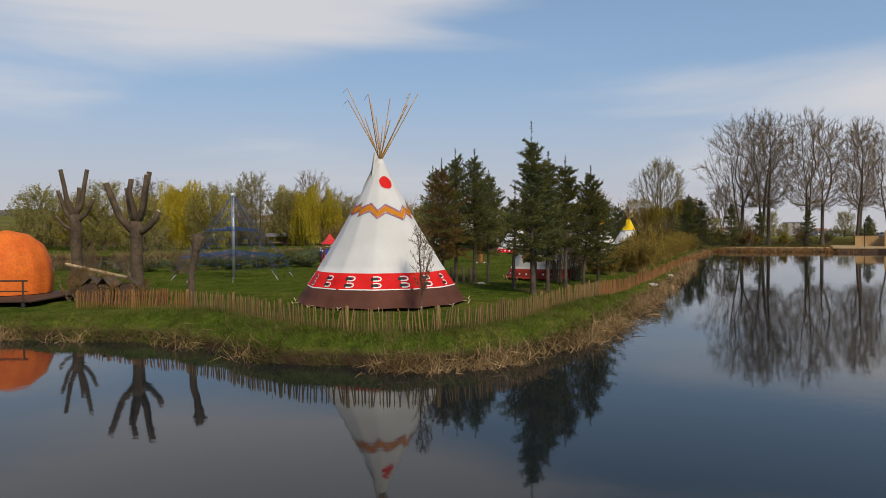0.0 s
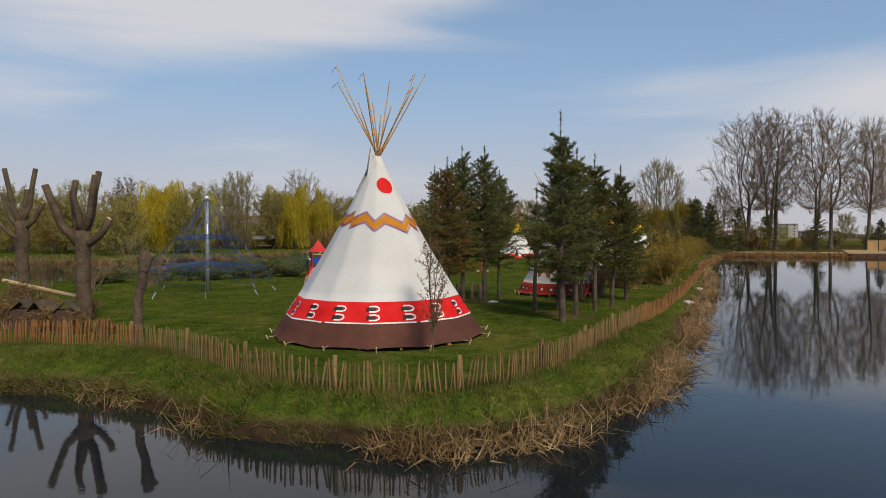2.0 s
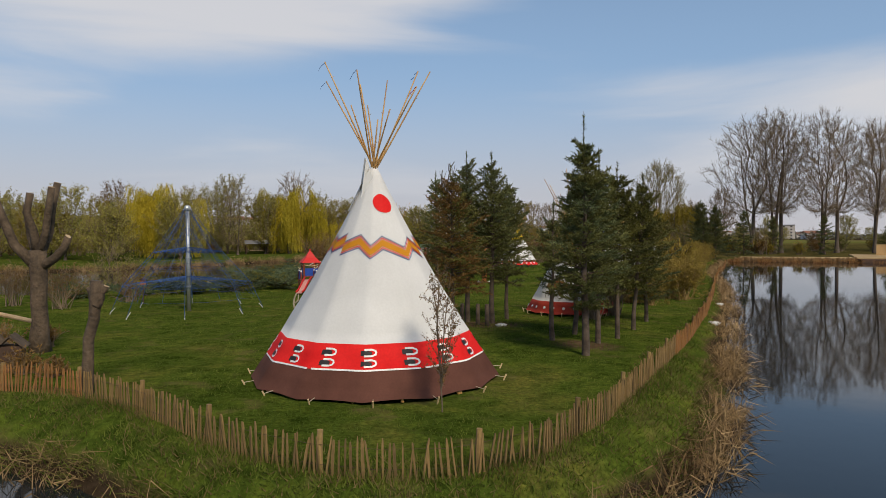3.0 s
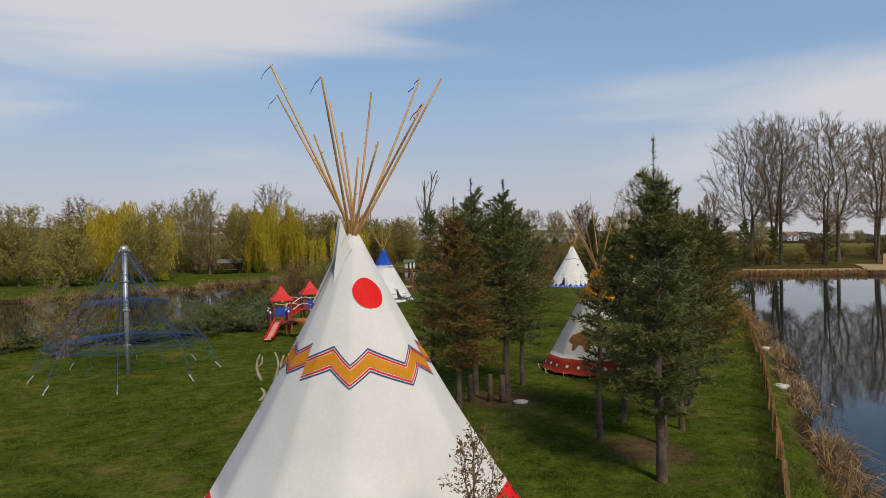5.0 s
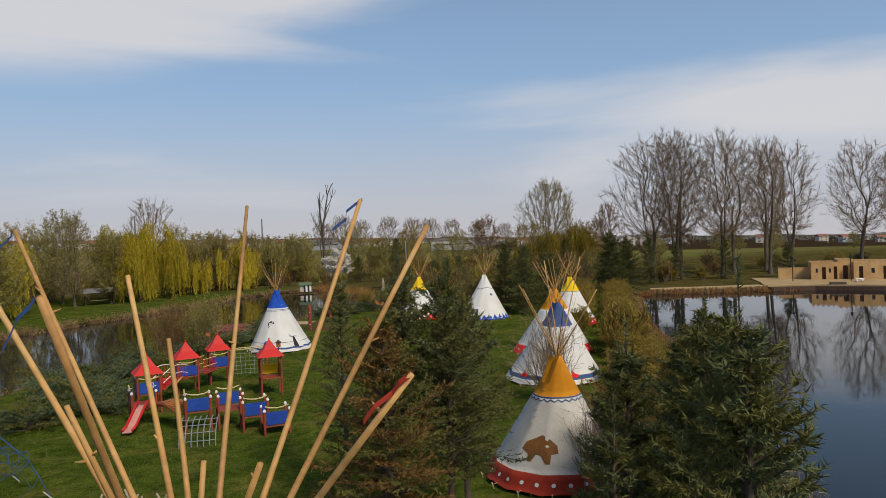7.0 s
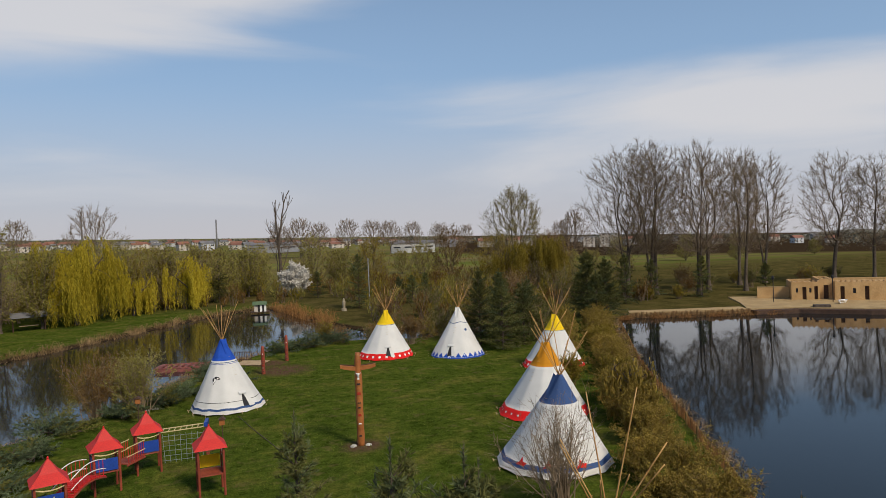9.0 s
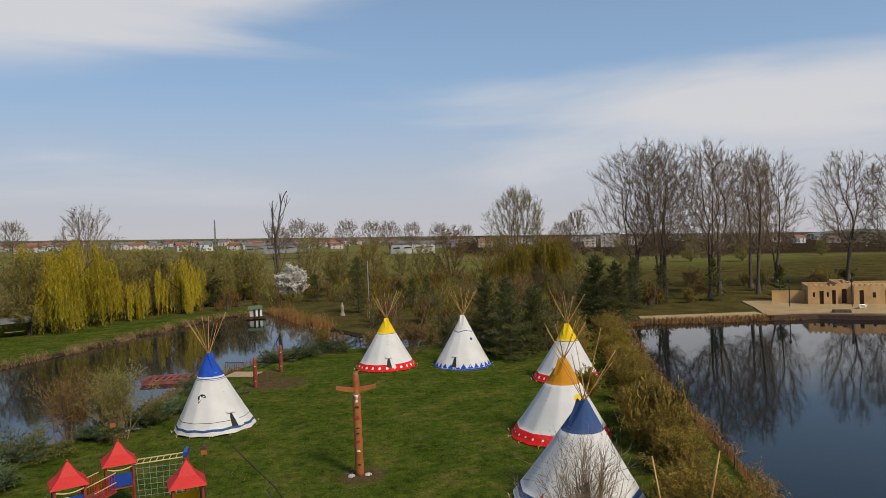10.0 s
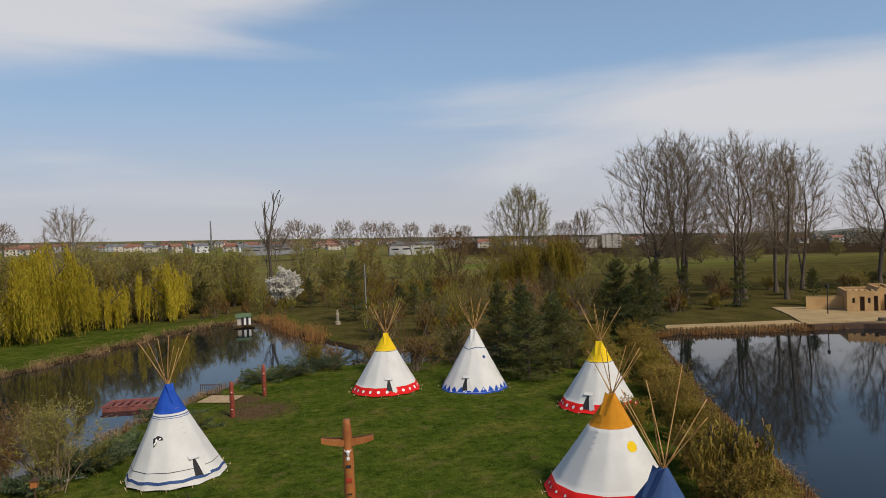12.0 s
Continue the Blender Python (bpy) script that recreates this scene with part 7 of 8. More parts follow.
for k in range(11):
    beam(railing, "baluster", (-0.9 + 0.18 * k, 0, 0.0), (-0.9 + 0.18 * k, 0, 0.95), 0.025, DARKWOOD, 5)

# small posts with bird houses
for (x, y, h) in ((-1.75, 38.8, 2.0), (-6.9, 44.9, 2.2), (-16.4, 22.5, 1.2)):
    t = thing("bird_house", (x, y, ground_z(x, y)), "small wooden bird house on a thin post", "bird house", "bird houses")
    beam(t, "post", (0, 0, -0.2), (0, 0, h), 0.03, DARKWOOD)
    g = Shape()
    g.box((0, 0, h + 0.15), (0.26, 0.24, 0.3))
    g.put("box", CARVED, t)
    g = Shape()
    g.add([(-0.19, -0.18, h + 0.29), (0.19, -0.18, h + 0.29), (0.19, 0.18, h + 0.29), (-0.19, 0.18, h + 0.29), (0, -0.18, h + 0.44), (0, 0.18, h + 0.44)], [(0, 1, 4), (1, 2, 5, 4), (2, 3, 5), (3, 0, 4, 5), (3, 2, 1, 0)])
    g.put("roof", DARKWOOD, t)

# weathered branches set upright in the lawn
for i, (x, y, h, k) in enumerate(((-5.75, 16.6, 1.15, 2), (-5.25, 16.5, 1.25, 1), (-4.65, 16.2, 1.15, 2), (-4.3, 16.3, 1.1, 1), (-3.85, 16.5, 1.1, 1), (-5.0, 12.8, 0.5, 1))):
    t = thing("upright_branch", (x, y, ground_z(x, y) - 0.05), "pale weathered branch set upright in the lawn", "branch", "upright branches")
    rng = np.random.default_rng(300 + i)
    g = Shape()
    bend = 0.22 * (1 if i % 2 else -1)
    pts = [Vector((bend * math.sin(s * 2.8), 0.05 * s, h * s)) for s in np.linspace(0, 1, 7)]
    g.tube(pts, [0.075, 0.07, 0.065, 0.06, 0.05, 0.045, 0.03], 8)
    if k > 1:
        g.tube([pts[3], pts[3] + Vector((-bend, 0.03, 0.2)), pts[3] + Vector((-bend * 1.1, 0.05, 0.5))], [0.055, 0.045, 0.025], 7)
    g.put("branch", DRIFT, t, smooth=True)

# stones and cut logs under the firs, a stone on the shore
for i, (x, y, s, name, m) in enumerate(((14.8, 13.4, 0.26, "shore_stone", STONE), (18.6, 22.0, 0.2, "shore_stone", STONE), (3.4, 11.4, 0.16, "log", BARK_FIR), (3.8, 11.2, 0.18, "log", BARK_FIR), (4.4, 11.0, 0.2, "stone", STONE), (2.7, 11.3, 0.15, "log", BARK_FIR), (-7.9, 52.6, 0.2, "stone", STONE), (-7.3, 52.9, 0.22, "stone", STONE))):
    t = thing(name, (x, y, max(ground_z(x, y), WATER_Z) + (0.02 if m is STONE else 0)), "pale rounded stone lying in the open" if m is STONE else "short upright cut log", "stone" if m is STONE else "log", "stones" if m is STONE else "logs")
    g, rng = Shape(), random.Random(i)
    if m is STONE:
        g.lathe([(s * 0.75, -0.08), (s, 0.05), (s * 0.85, s * 0.35), (s * 0.45, s * 0.5), (0.03, s * 0.54)], 9)
        g.v = [(x * rng.uniform(0.85, 1.2) * 1.25, y * rng.uniform(0.85, 1.15), z) for x, y, z in g.v]
    else:
        g.lathe([(s * 0.62, -0.05), (s * 0.58, 0.35), (s * 0.56, 0.75 + 0.2 * rng.random()), (s * 0.50, 0.96)], 10)
    g.put("body", m, t, smooth=True)

# ---- the corner with the orange hut ----
hut = thing("orange_hut", (-18.6, 4.6, ground_z(-18.6, 4.6) + 0.32), "round hut hung with bright orange cloth on a timber deck", "hut")
g = Shape()
rings = [(1.85, 0.0), (1.9, 0.8), (1.8, 1.6), (1.5, 2.3), (0.9, 2.8), (0.1, 3.0)]
n = 40
v = [(r * (1 + 0.035 * math.sin(k * 2 * math.pi / n * 13) * (1 if z < 2.5 else 0.3)) * math.cos(2 * math.pi * k / n), r * (1 + 0.035 * math.sin(k * 2 * math.pi / n * 13)) * math.sin(2 * math.pi * k / n), z) for r, z in rings for k in range(n)]
g.add(v, [(i * n + k, i * n + (k + 1) % n, (i + 1) * n + (k + 1) % n, (i + 1) * n + k) for i in range(5) for k in range(n)] + [tuple(5 * n + k for k in range(n))])
g.put("cloth", ORANGE, hut, smooth=True)
deck = thing("timber_deck", (-18.0, 3.6, ground_z(-18, 3.6)), "dark timber deck with black and white posts", "deck")
for k in range(14):
    board(deck, "plank", (-2.6 + 0.40 * k, 0, 0.26), (0.38, 5.2, 0.06), DARKWOOD)
for k in range(4):
    beam(deck, "post", (-2.4 + 1.6 * k, -2.55, -1.2), (-2.4 + 1.6 * k, -2.55, 0.2), 0.09, BLACK if k % 2 else WHITE, 8)
    beam(deck, "rail_post", (-2.4 + 1.6 * k, -2.55, 0.28), (-2.4 + 1.6 * k, -2.55, 1.15), 0.04, DARKWOOD)
beam(deck, "rail", (-2.6, -2.55, 1.15), (2.6, -2.55, 1.15), 0.04, DARKWOOD)
beam(deck, "rail", (-2.6, -2.55, 0.7), (2.6, -2.55, 0.7), 0.03, DARKWOOD)
for i, (x, y, a) in enumerate(((-13.4, 2.6, 10), (-12.4, 2.1, -15), (-11.3, 1.6, 20))):
    t = thing("wooden_hutch", (x, y, ground_z(x, y)), "small dark wooden hutch with a gabled roof", "hutch", "hutches by the fence", a)
    g = Shape()
    g.box((0, 0, 0.4), (0.6, 0.6, 0.8))
    g.put("body", DARKWOOD, t)
    for sg in (-1, 1):
        board(t, "roof_board", (0.2 * sg, 0, 0.93), (0.56, 0.8, 0.04), BARK_POLLARD, 0, 0).rotation_euler = (0, 0, 0)
        t.children[-1].matrix_basis = Matrix.Translation((0.2 * sg, 0, 0.93)) @ Euler((0, 0.75 * sg, 0)).to_matrix().to_4x4() @ Matrix.Translation((-0.2 * sg, 0, -0.93))
ramp = thing("sloping_beam", (-16.0, 8.5, ground_z(-16, 8.5)), "pale sloping timber beam on a post", "beam")
beam(ramp, "beam", (-2.0, 0, 1.5), (1.6, 0, 0.7), 0.09, CUTWOOD, 8)
beam(ramp, "post", (-1.4, 0, -0.2), (-1.4, 0, 1.4), 0.07, DARKWOOD, 8)
for i, (x, y, h, w) in enumerate(((-14.6, 5.5, 1.4, 1.4), (-16.0, 6.5, 1.6, 1.5), (-13.4, 4.2, 1.0, 1.0), (-13.0, 6.6, 0.9, 1.0), (-11.8, 1.4, 0.9, 0.9), (-10.6, 0.8, 0.8, 0.9), (-12.9, 2.9, 1.0, 1.0), (-14.6, 3.4, 1.1, 1.2), (-9.4, 0.4, 0.6, 0.7), (-22, 8, 2.2, 1.8), (-20, 20, 2.4, 2.0), (-24, 22, 2.5, 2.2), (-18, 24, 2.0, 1.8))):
    shrub((x, y), 400 + i, h, w, "brown leafless bush near the deck", stems=20, leaf=NEEDLES_BROWN, leaves_per=1.6, leaf_size=(0.09, 0.04), group="brown bushes")

# ---- across the pond: adobe buildings and quay ----
AX, AY = Vector((0.82, -0.57, 0)), Vector((0.57, 0.82, 0))
def quay_pose(x, y, z=0.0):
    return Matrix(((AX.x, AY.x, 0, x), (AX.y, AY.y, 0, y), (0, 0, 1, z), (0, 0, 0, 1)))


adobe = thing("adobe_house", (0, 0, 0), "flat-roofed sand-coloured adobe house with dark doors", "house")
adobe.matrix_basis = quay_pose(72.5, 83.4, 0.15) @ Matrix.Diagonal((0.58, 1.30, 0.90, 1))
def adobe_block(x0, x1, y0, y1, h, openings):
    # front wall in pieces round its openings
    xs = sorted({x0, x1, *[o[0] for o in openings], *[o[1] for o in openings]})
    g = Shape()
    for a, b in zip(xs, xs[1:]):
        op = [o for o in openings if o[0] <= a and b <= o[1]]
        spans = [(0, h)] if not op else [(0, op[0][2]), (op[0][3], h)]
        for z0, z1 in spans:
            if z1 - z0 > 0.02:
                g.box(((a + b) / 2, y0 + 0.2, (z0 + z1) / 2), (b - a, 0.4, z1 - z0))
    g.put("front_wall", ADOBE, adobe)
    for cx in (x0 + 0.2, x1 - 0.2):
        board(adobe, "side_wall", (cx, (y0 + y1) / 2 + 0.2, h / 2), (0.4, y1 - y0 - 0.4, h), ADOBE)
    board(adobe, "back_wall", ((x0 + x1) / 2, y1 - 0.2 + 0.42, h / 2), (x1 - x0, 0.4, h), ADOBE)
    board(adobe, "roof", ((x0 + x1) / 2, (y0 + y1) / 2 + 0.2, h - 0.35), (x1 - x0 - 0.8, y1 - y0 - 0.8, 0.12), ADOBE)
    k = int((x1 - x0) / 0.55)
    for i in range(k):
        if i % 2 == 0:
            board(adobe, "parapet_stone", (x0 + 0.3 + (x1 - x0 - 0.6) * i / max(1, k - 1), y0 + 0.2, h + 0.11), (0.36, 0.4, 0.22), ADOBE)
    for o in openings:
        board(adobe, "door" if o[2] < 0.1 else "window", ((o[0] + o[1]) / 2, y0 + 0.28, (o[2] + o[3]) / 2), (o[1] - o[0], 0.06, o[3] - o[2]), o[4])


adobe_block(0, 6.2, 0, 4.5, 2.75, [(1.0, 1.5, 1.1, 1.8, GLASS_DARK), (2.4, 3.3, 0.0, 2.0, DARKWOOD), (3.9, 4.4, 1.1, 1.8, GLASS_DARK), (5.0, 5.8, 0.0, 2.1, DARKWOOD)])
adobe_block(6.25, 9.2, 0.6, 5.0, 3.1, [(7.2, 8.3, 0.0, 2.2, DARKWOOD)])
adobe_block(9.25, 31.0, -0.4, 5.0, 2.8, [(10.4, 11.3, 0.0, 2.1, DARKWOOD), (13.0, 13.7, 1.0, 1.8, GLASS_DARK), (15.5, 16.4, 0.0, 2.1, DARKWOOD)])
g = Shape()
yard = thing("yard_wall", (0, 0, 0), "plain sand-coloured yard wall beside the house", "wall")
yard.matrix_basis = quay_pose(72.9, 83.1, 0.1) @ Matrix.Diagonal((0.92, 0.92, 0.86, 1))
board(yard, "wall", (-2.9, 2.6, 0.95), (4.6, 0.3, 2.0), ADOBE)
board(yard, "coping", (-2.9, 2.6, 1.99), (4.6, 0.36, 0.08), SAND)
quay = tagged(new("pavement"), "pale sand-coloured terrace and quay along the water", "pavement", kind="structure")
g = Shape()
for pts, z0, z1 in (([(46.5, 82.6), (53.2, 80.3), (61.0, 78.2), (61.8, 80.6), (54, 82.6), (47.4, 84.6)], -0.6, 0.16), ([(61.0, 78.0), (66.5, 76.2), (72.5, 71.0), (92, 60), (100, 70), (80, 84), (68.5, 92), (64.8, 84.5)], -0.6, 0.16)):
    k = len(pts)
    v = [(x, y, z0) for x, y in pts] + [(x, y, z1) for x, y in pts]
    g.add(v, [tuple(range(k, 2 * k))] + [(i, (i + 1) % k, k + (i + 1) % k, k + i) for i in range(k)])
g.put("terrace", SAND, quay)
g = Shape()
pts = [(61.2, 76.6), (66.2, 74.9), (72.0, 69.6), (90, 58.6), (92.2, 59.9), (72.6, 70.9), (66.6, 76.1), (61.1, 77.9)]
v = [(x, y, -0.7) for x, y in pts] + [(x, y, 0.02) for x, y in pts]
g.add(v, [tuple(range(8, 16))] + [(i, (i + 1) % 8, 8 + (i + 1) % 8, 8 + i) for i in range(8)])
g.put("landing", DARKWOOD, quay, "dark timber landing stage")
PALISADE = surf("weathered_stakes", (0.13, 0.072, 0.030), (0.25, 0.15, 0.065), 1.1, 0.9, 0.4, 16, island=0.5)
pal = thing("palisade", (46.5, 82.3, -0.6), "low brown timber palisade holding the bank", "palisade")
g = Shape()
g.tube([(0, 0, -0.3), (0, 0, 0.7), (0.01, 0, 0.78)], [0.078, 0.074, 0.06], 7)
log = g.mesh("palisade_log", [PALISADE], smooth=True)
for x, y, a in along([(45.6, 82.0), (53.2, 79.6), (61.0, 77.5)], 0.16):
    ob = new("palisade_log", log)
    ob.parent, ob.location, ob.scale = pal, (x - 46.5, y - 82.3, 0), (1, 1, 0.82 + 0.4 * hash01(x))
    ob.rotation_euler = (0, 0.06 * (hash01(y) - 0.5), 6.28 * hash01(x, y))
for (x, y) in ((68.8, 82.6), (74.8, 78.4)):
    t = thing("street_lamp", (x, y, 0.12), "slim dark lamp post on the terrace", "lamp", "lamps on the terrace")
    post = beam(t, "post", (0, 0, 0), (0, 0, 3.2), 0.06, BLACK, 8)
    g = Shape()
    g.lathe([(0.10, 3.2), (0.2, 3.3), (0.17, 3.6), (0.05, 3.7)], 8)
    g.put("lantern", BLACK, post)
boat = thing("rowing_boat", (74.2, 76.2, 0.2), "small white boat lying on the terrace", "boat", turn=20)
g = Shape()
g.add([(-0.9, 0, 0.45), (-0.5, -0.4, 0.42), (0.5, -0.42, 0.4), (1.0, -0.2, 0.42), (1.0, 0.2, 0.42), (0.5, 0.42, 0.4), (-0.5, 0.4, 0.42), (-0.7, 0, 0.02), (0.9, 0, 0.02), (0.1, -0.28, 0.05), (0.1, 0.28, 0.05)], [(0, 7, 9, 1), (1, 9, 2), (2, 9, 8, 3), (3, 8, 4), (4, 8, 10, 5), (5, 10, 6), (6, 10, 7, 0), (7, 10, 8, 9)])
g.put("hull", WHITE, boat)
block = thing("stone_block", (69.4, 74.6, -0.25), "dark stone landing block on the quay", "block", turn=-36)
g = Shape()
g.box((0, 0, 0.35), (2.0, 1.2, 0.7), None, 0, 0.96)
g.put("body", BARK, block)

# dark tube added to draw a shadow-like line in the grass, no real cable
t = thing("cable", (0, 0, 0), "thin dark shadow-like line across the lawn, drawn as an added tube", "cable")
g = Shape()
g.tube([(x, y, ground_z(x, y) + 0.03) for x, y in [(-1.49, 48.45), (-0.4, 44.62), (0.59, 41.44), (1.45, 38.77), (1.89, 36.54), (2.2, 33.25)]], 0.022, 6)
g.put("run", BARK_FIR, t, smooth=True)

# ---- creek hut, mast, sculpture, sheds ----
t = thing("boat_hut", (-1.2, 119.6, -0.25), "small black and white hut with green roof on a pier", "hut")
t.scale = (0.85, 0.85, 0.72)
g = Shape()
g.box((0, 0, 0.08), (3.6, 2.2, 0.12))
g.put("pier", DARKWOOD, t)
for k in range(4):
    g = Shape()
    g.box((-0.2 + 0.4 * k, -0.75, 0.95), (0.38, 0.08, 1.6))
    g.put("wall_board", BLACK if k % 2 == 0 else WHITE, t)
g = Shape()
g.box((0.0, 0.05, 0.95), (2.2, 1.45, 1.6))
g.put("body", PLASTER, t)
g = Shape()
g.add([(-1.4, -1.0, 1.72), (1.3, -1.0, 1.72), (1.3, 1.0, 1.72), (-1.4, 1.0, 1.72), (-1.4, 0, 2.5), (1.3, 0, 2.5)], [(0, 1, 5, 4), (2, 3, 4, 5), (1, 2, 5), (3, 0, 4), (3, 2, 1, 0)])
g.put("roof", surf("green_roof", (0.06, 0.11, 0.055), (0.10, 0.15, 0.08), 1, 0.8, 0.1, 10), t)
t = thing("flagpole", (15.9, 109.6, 0), "tall slim pale flagpole", "flagpole")
beam(t, "pole", (0, 0, -0.3), (0, 0, 8.2), 0.07, GALV, 8)
t = thing("statue", (11.8, 109.7, 0), "pale grey-green statue on a low plinth", "statue")
g = Shape()
g.lathe([(0.42, 0), (0.38, 0.45), (0.2, 0.5), (0.24, 1.0), (0.28, 1.4), (0.15, 1.72), (0.15, 1.95), (0.04, 2.1)], 10)
g.put("body", DRIFT, t)
for i, (x, y, w, a) in enumerate(((-33.5, 112, 4.0, 20), (-46, 100, 4.0, 25))):
    t = thing("garden_shed", (x, y, ground_z(x, y)), "open timber shelter with a pale roof beyond the creek", "shed", "shelters beyond the creek", a)
    for sx in (-1, 1):
        for sy in (-1, 1):
            beam(t, "post", (w / 2 * sx, 1.2 * sy, 0), (w / 2 * sx, 1.2 * sy, 2.0), 0.07, DARKWOOD)
    g = Shape()
    g.add([(-w / 2 - .3, -1.6, 2.0), (w / 2 + .3, -1.6, 2.0), (w / 2 + .3, 1.6, 2.0), (-w / 2 - .3, 1.6, 2.0), (-w / 2 - .3, 0, 2.7), (w / 2 + .3, 0, 2.7)], [(0, 1, 5, 4), (2, 3, 4, 5), (1, 2, 5), (3, 0, 4), (3, 2, 1, 0)])
    g.put("roof", PALE_ROOF, t)
    board(t, "table", (0, 0, 0.72), (w * 0.6, 0.8, 0.06), CUTWOOD)


# ---- the distance ----
def hall(at, w, d, h, turn, mat, label, roof=None):
    t = thing("factory_hall", (at[0], at[1], ground_z(*at) - 0.1), label, "building", "far halls", turn)
    g = Shape()
    g.box((0, 0, h / 2), (w, d, h))
    g.put("wall", mat, t)
    g = Shape()
    g.add([(-w / 2 - .5, -d / 2 - .5, h), (w / 2 + .5, -d / 2 - .5, h), (w / 2 + .5, d / 2 + .5, h), (-w / 2 - .5, d / 2 + .5, h), (-w / 2 - .5, 0, h + 1.6), (w / 2 + .5, 0, h + 1.6)], [(0, 1, 5, 4), (2, 3, 4, 5), (1, 2, 5), (3, 0, 4), (3, 2, 1, 0)])
    g.put("roof", roof or PALE_ROOF, t)
    for k in range(int(w / 7)):
        g = Shape()
        g.box((-w / 2 + 3.5 + 7 * k, -d / 2 - 0.05, h * 0.62), (4.4, 0.1, h * 0.14))
        g.put("window", GLASS_DARK, t)


hall((90.6, 440), 28, 14, 6.4, -8, HALL_WHITE, "white sheet-metal hall across the fields")
hall((5.3, 520), 42, 18, 6.0, -4, HALL, "long grey sheet-metal hall across the fields")
hall((150, 610), 30, 16, 5, -10, HALL, "grey hall beyond the field trees")


def house(at, w, d, h, turn, storeys=2, flat=False):
    t = thing("far_house", (at[0], at[1], ground_z(*at) - 0.3), "distant plastered house with a tiled roof" if not flat else "distant flat-roofed block of flats", "house", "far houses", turn)
    g = Shape()
    g.box((0, 0, h / 2), (w, d, h))
    g.put("wall", PLASTER if flat or hash01(at) < 0.5 else HALL_WHITE, t)
    g = Shape()
    k = 0.4 if flat else h * 0.45
    g.add([(-w / 2 - .4, -d / 2 - .4, h), (w / 2 + .4, -d / 2 - .4, h), (w / 2 + .4, d / 2 + .4, h), (-w / 2 - .4, d / 2 + .4, h), (-w / 2 - .4, 0, h + k), (w / 2 + .4, 0, h + k)], [(0, 1, 5, 4), (2, 3, 4, 5), (1, 2, 5), (3, 0, 4), (3, 2, 1, 0)])
    g.put("roof", PALE_ROOF if flat or hash01(at, 2) < 0.35 else TILE, t)
    for s in range(storeys):
        for c in range(max(2, int(w / 4))):
            g = Shape()
            g.box((-w / 2 + w * (c + 0.5) / max(2, int(w / 4)), -d / 2 - 0.05, h * (s + 0.55) / storeys), (1.3, 0.1, h / storeys * 0.45))
            g.put("window", GLASS_DARK, t)


rnd = random.Random(12)
for i in range(96):
    a = radians(rnd.uniform(-22, 8)) if i < 70 else radians(rnd.uniform(6, 44))
    d = rnd.uniform(600, 1050)
    house((1.7 + d * math.sin(a), 5 + d * math.cos(a)), rnd.uniform(7, 13), 8, rnd.uniform(4, 6.0), rnd.uniform(-40, 40))
house((268, 508), 15, 12, 11.5, -25, 5, True)
house((252, 512), 9, 10, 8.5, -25, 4, True)
for x, y, h in ((-170, 700, 32), (-55, 760, 30)):
    t = thing("chimney", (x, y, ground_z(x, y) - 0.2), "tall thin chimney on the horizon", "chimney", "far chimneys")
    g = Shape()
    g.tube([(0, 0, 0), (0, 0, h)], [1.0, 0.6], 8)
    g.put("shaft", PALE_ROOF, t)

# wood colour lightened to carry the haze of distance, also on the ridge
HAZED_WOODS = surf("hazed_far_wood", (0.11, 0.105, 0.080), (0.165, 0.155, 0.115), 0.02, 0.9, 0.0, 1, island=0.5)
rng = np.random.default_rng(9)
g = Shape()
for (d0, d1, n, hh, ln) in ((950, 1500, 26000, 9, 6.0), (560, 800, 9000, 7, 3.5)):
    a = np.radians(rng.uniform(-65, 75, n))
    d = rng.uniform(d0, d1, n)
    crest = (np.sin(a * 41) + np.sin(a * 97 + 1) + np.sin(a * 23 + 2)) / 3
    ok = crest + rng.normal(size=n) * 0.3 > (-0.6 if d0 > 900 else 0.15)
    a, d, crest = a[ok], d[ok], crest[ok]
    z = rng.random(len(a)) ** 0.7 * hh * (0.75 + 0.35 * crest)
    g.leaves(np.stack([d * np.sin(a), d * np.cos(a), np.maximum(z - 1, 0) + land(d * np.sin(a), d * np.cos(a))], 1), rng.normal(size=(len(a), 3)) * 0.6 + [0, 0, 0.6], ln * 0.55, ln * 0.5, rng)
tagged(g.put("far_woods", [HAZED_WOODS]), "belt of far woods and hedges on the horizon, haze in its colour", "woods", kind="stuff")
g = Shape()
n = 60
v = []
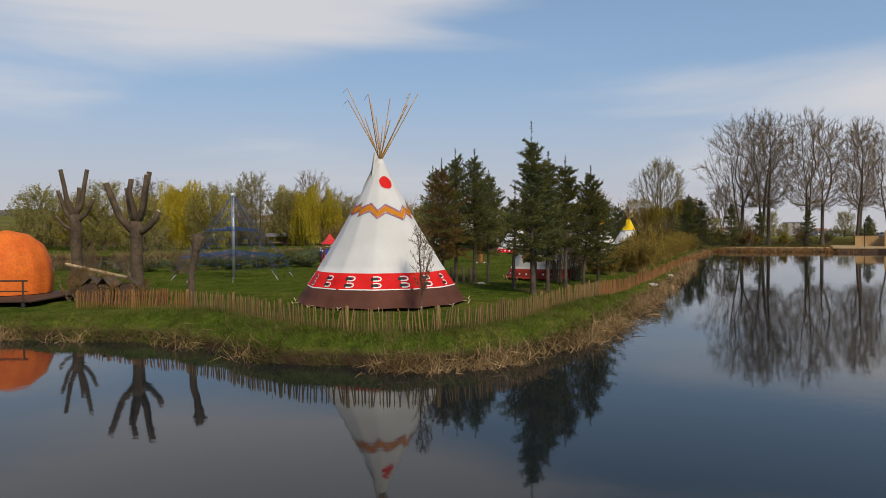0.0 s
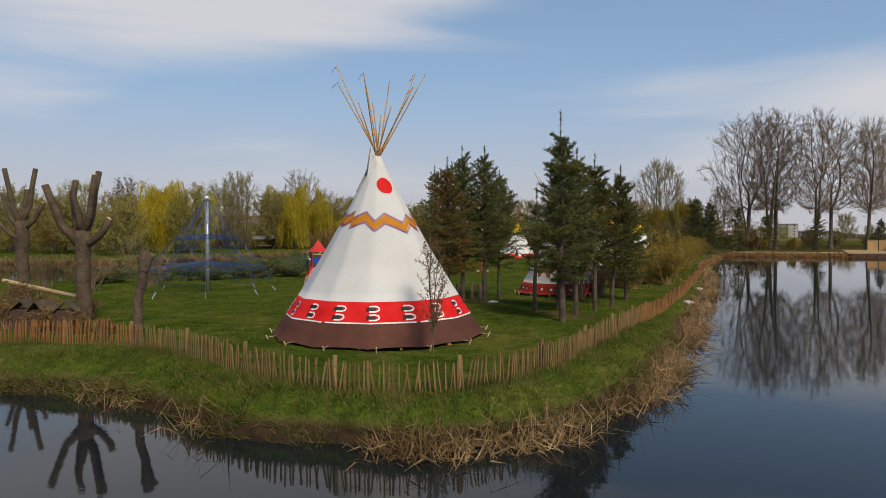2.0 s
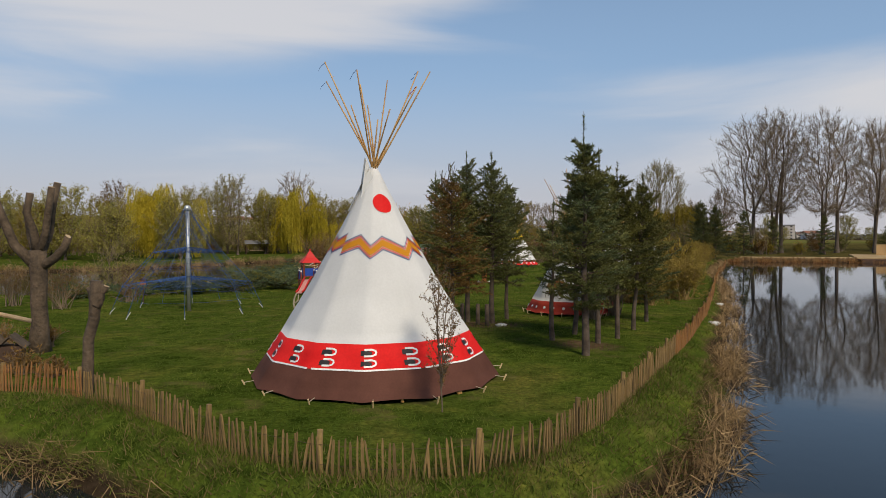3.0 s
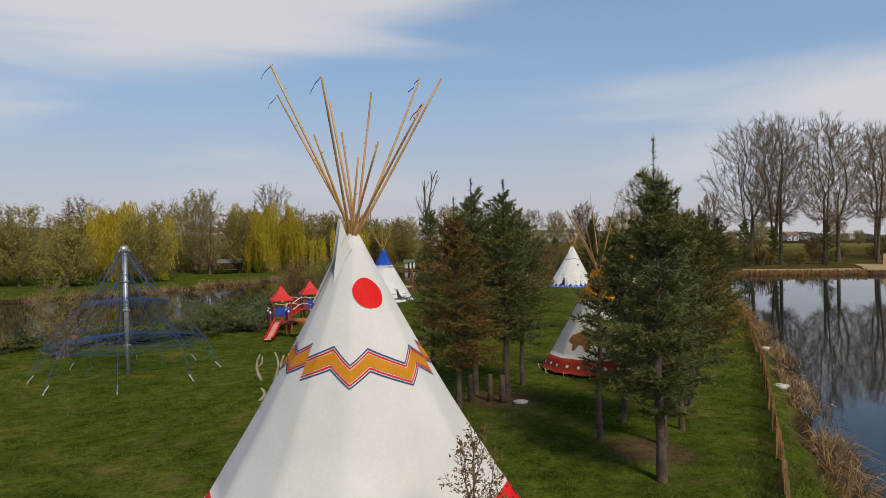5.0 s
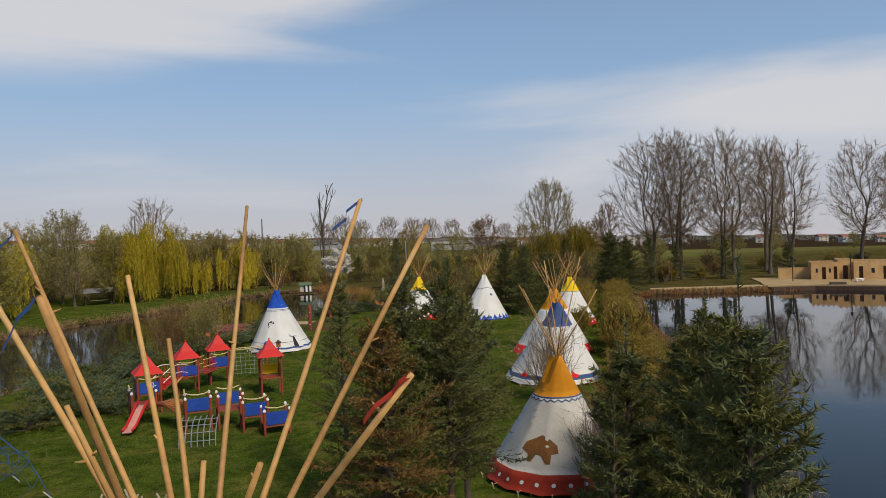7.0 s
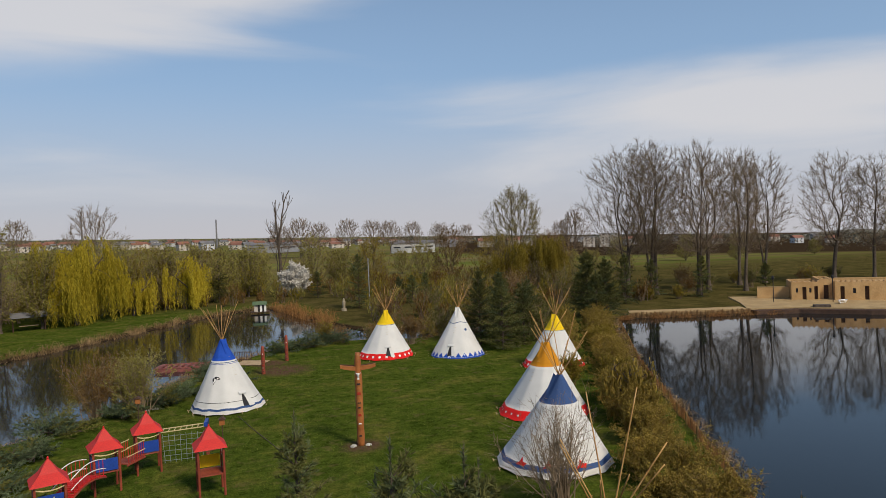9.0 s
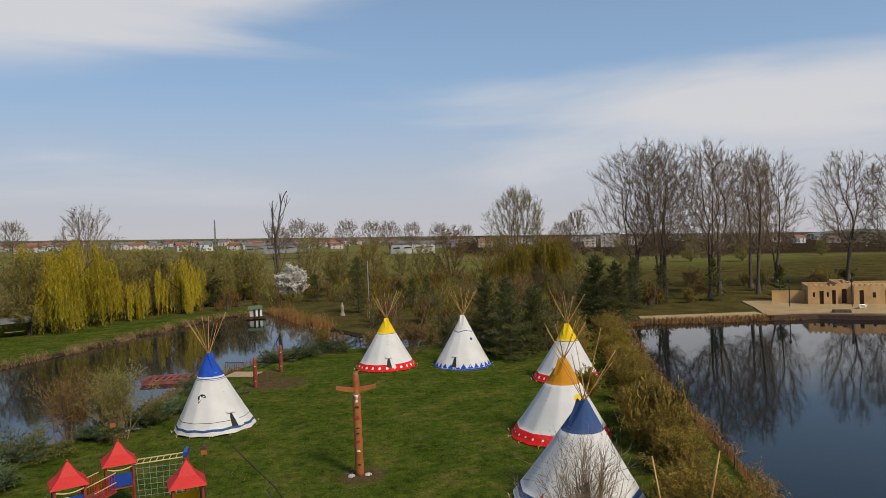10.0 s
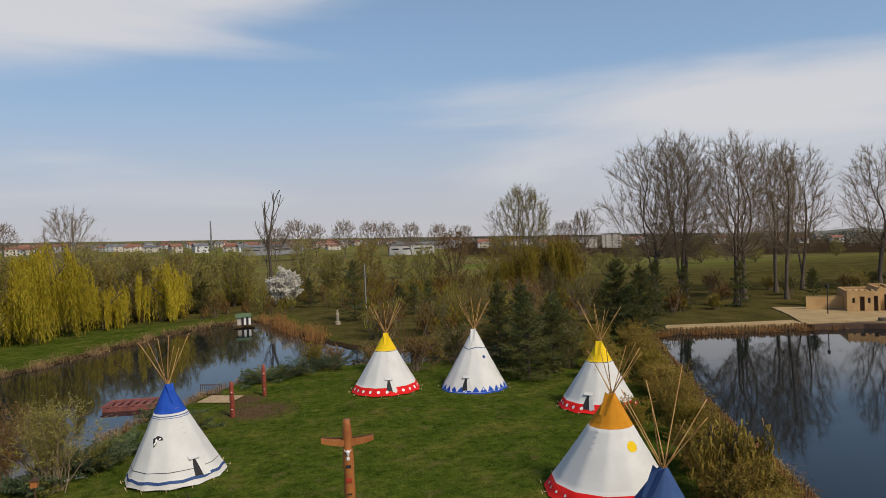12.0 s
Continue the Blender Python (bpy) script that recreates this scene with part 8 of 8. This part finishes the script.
for i in range(n + 1):
    a = radians(34 + 60 * i / n)
    h = 15 * math.sin(math.pi * min(1, i / n * 1.0)) ** 0.7 + 6 * math.sin(i * 0.7)
    for dd, k in ((1700, 0.0), (2000, max(h, 0)), (2500, 0.0)):
        v.append((dd * math.sin(a), dd * math.cos(a), k - 1 + ground_z(dd * math.sin(a), dd * math.cos(a))))
g.add(v, [(3 * i + j, 3 * i + 3 + j, 3 * i + 4 + j, 3 * i + 1 + j) for i in range(n) for j in (0, 1)])
tagged(g.put("backdrop", [HAZED_WOODS], smooth=True), "low wooded ridge far away", "hill", kind="structure")

# brush that closes the view beyond the creek
g, leafy = Shape(), Shape()
rng = np.random.default_rng(31)
P, D, M = [], [], []
for i in range(620):
    if i < 300:
        x = rng.uniform(-95, 40)
        y = 128 + rng.uniform(0, 34) - max(0, -x - 20) * 0.45 + max(0, x) * 0.3
    else:
        x = rng.uniform(14, 100)
        y = 92 + rng.uniform(0, 62) + max(0, x - 45) * 0.25
        if x > 60 or x > 58 and y < 100 + (x - 58) * 0.2:
            continue
    if inside_distance(CREEK, np.array([x]), np.array([y]))[0] > -2:
        continue
    h = rng.uniform(1.6, 4.6) if x < 0 else rng.uniform(1.2, 4.0)
    n = 110
    u = unit(rng, n) * [h * 0.42, h * 0.42, h * 0.5] * (rng.random((n, 1)) ** 0.4)
    P.append(u + [x, y, h * 0.52])
    D.append(unit(rng, n) * 0.6 + [0, 0, 0.9])
    M += [int(rng.integers(0, 3))] * n
    for k in range(5):
        g.tube([(x + rng.normal() * 0.3, y, 0), (x + rng.normal() * h * 0.2, y + rng.normal() * h * 0.2, h * 0.9)], [0.07, 0.02], 3, cap=False)
P, D = np.concatenate(P), np.concatenate(D)
g.leaves(P, D, rng.uniform(0.5, 1.1, len(P)), 0.13, rng)
g.m = [3] * (len(g.f) - len(P)) + M
tagged(g.put("brushwood", [WILLOW_DULL, NEEDLES_BROWN, BUDS, TWIG]), "tangled olive and brown brushwood beyond the creek", "brush", kind="stuff")
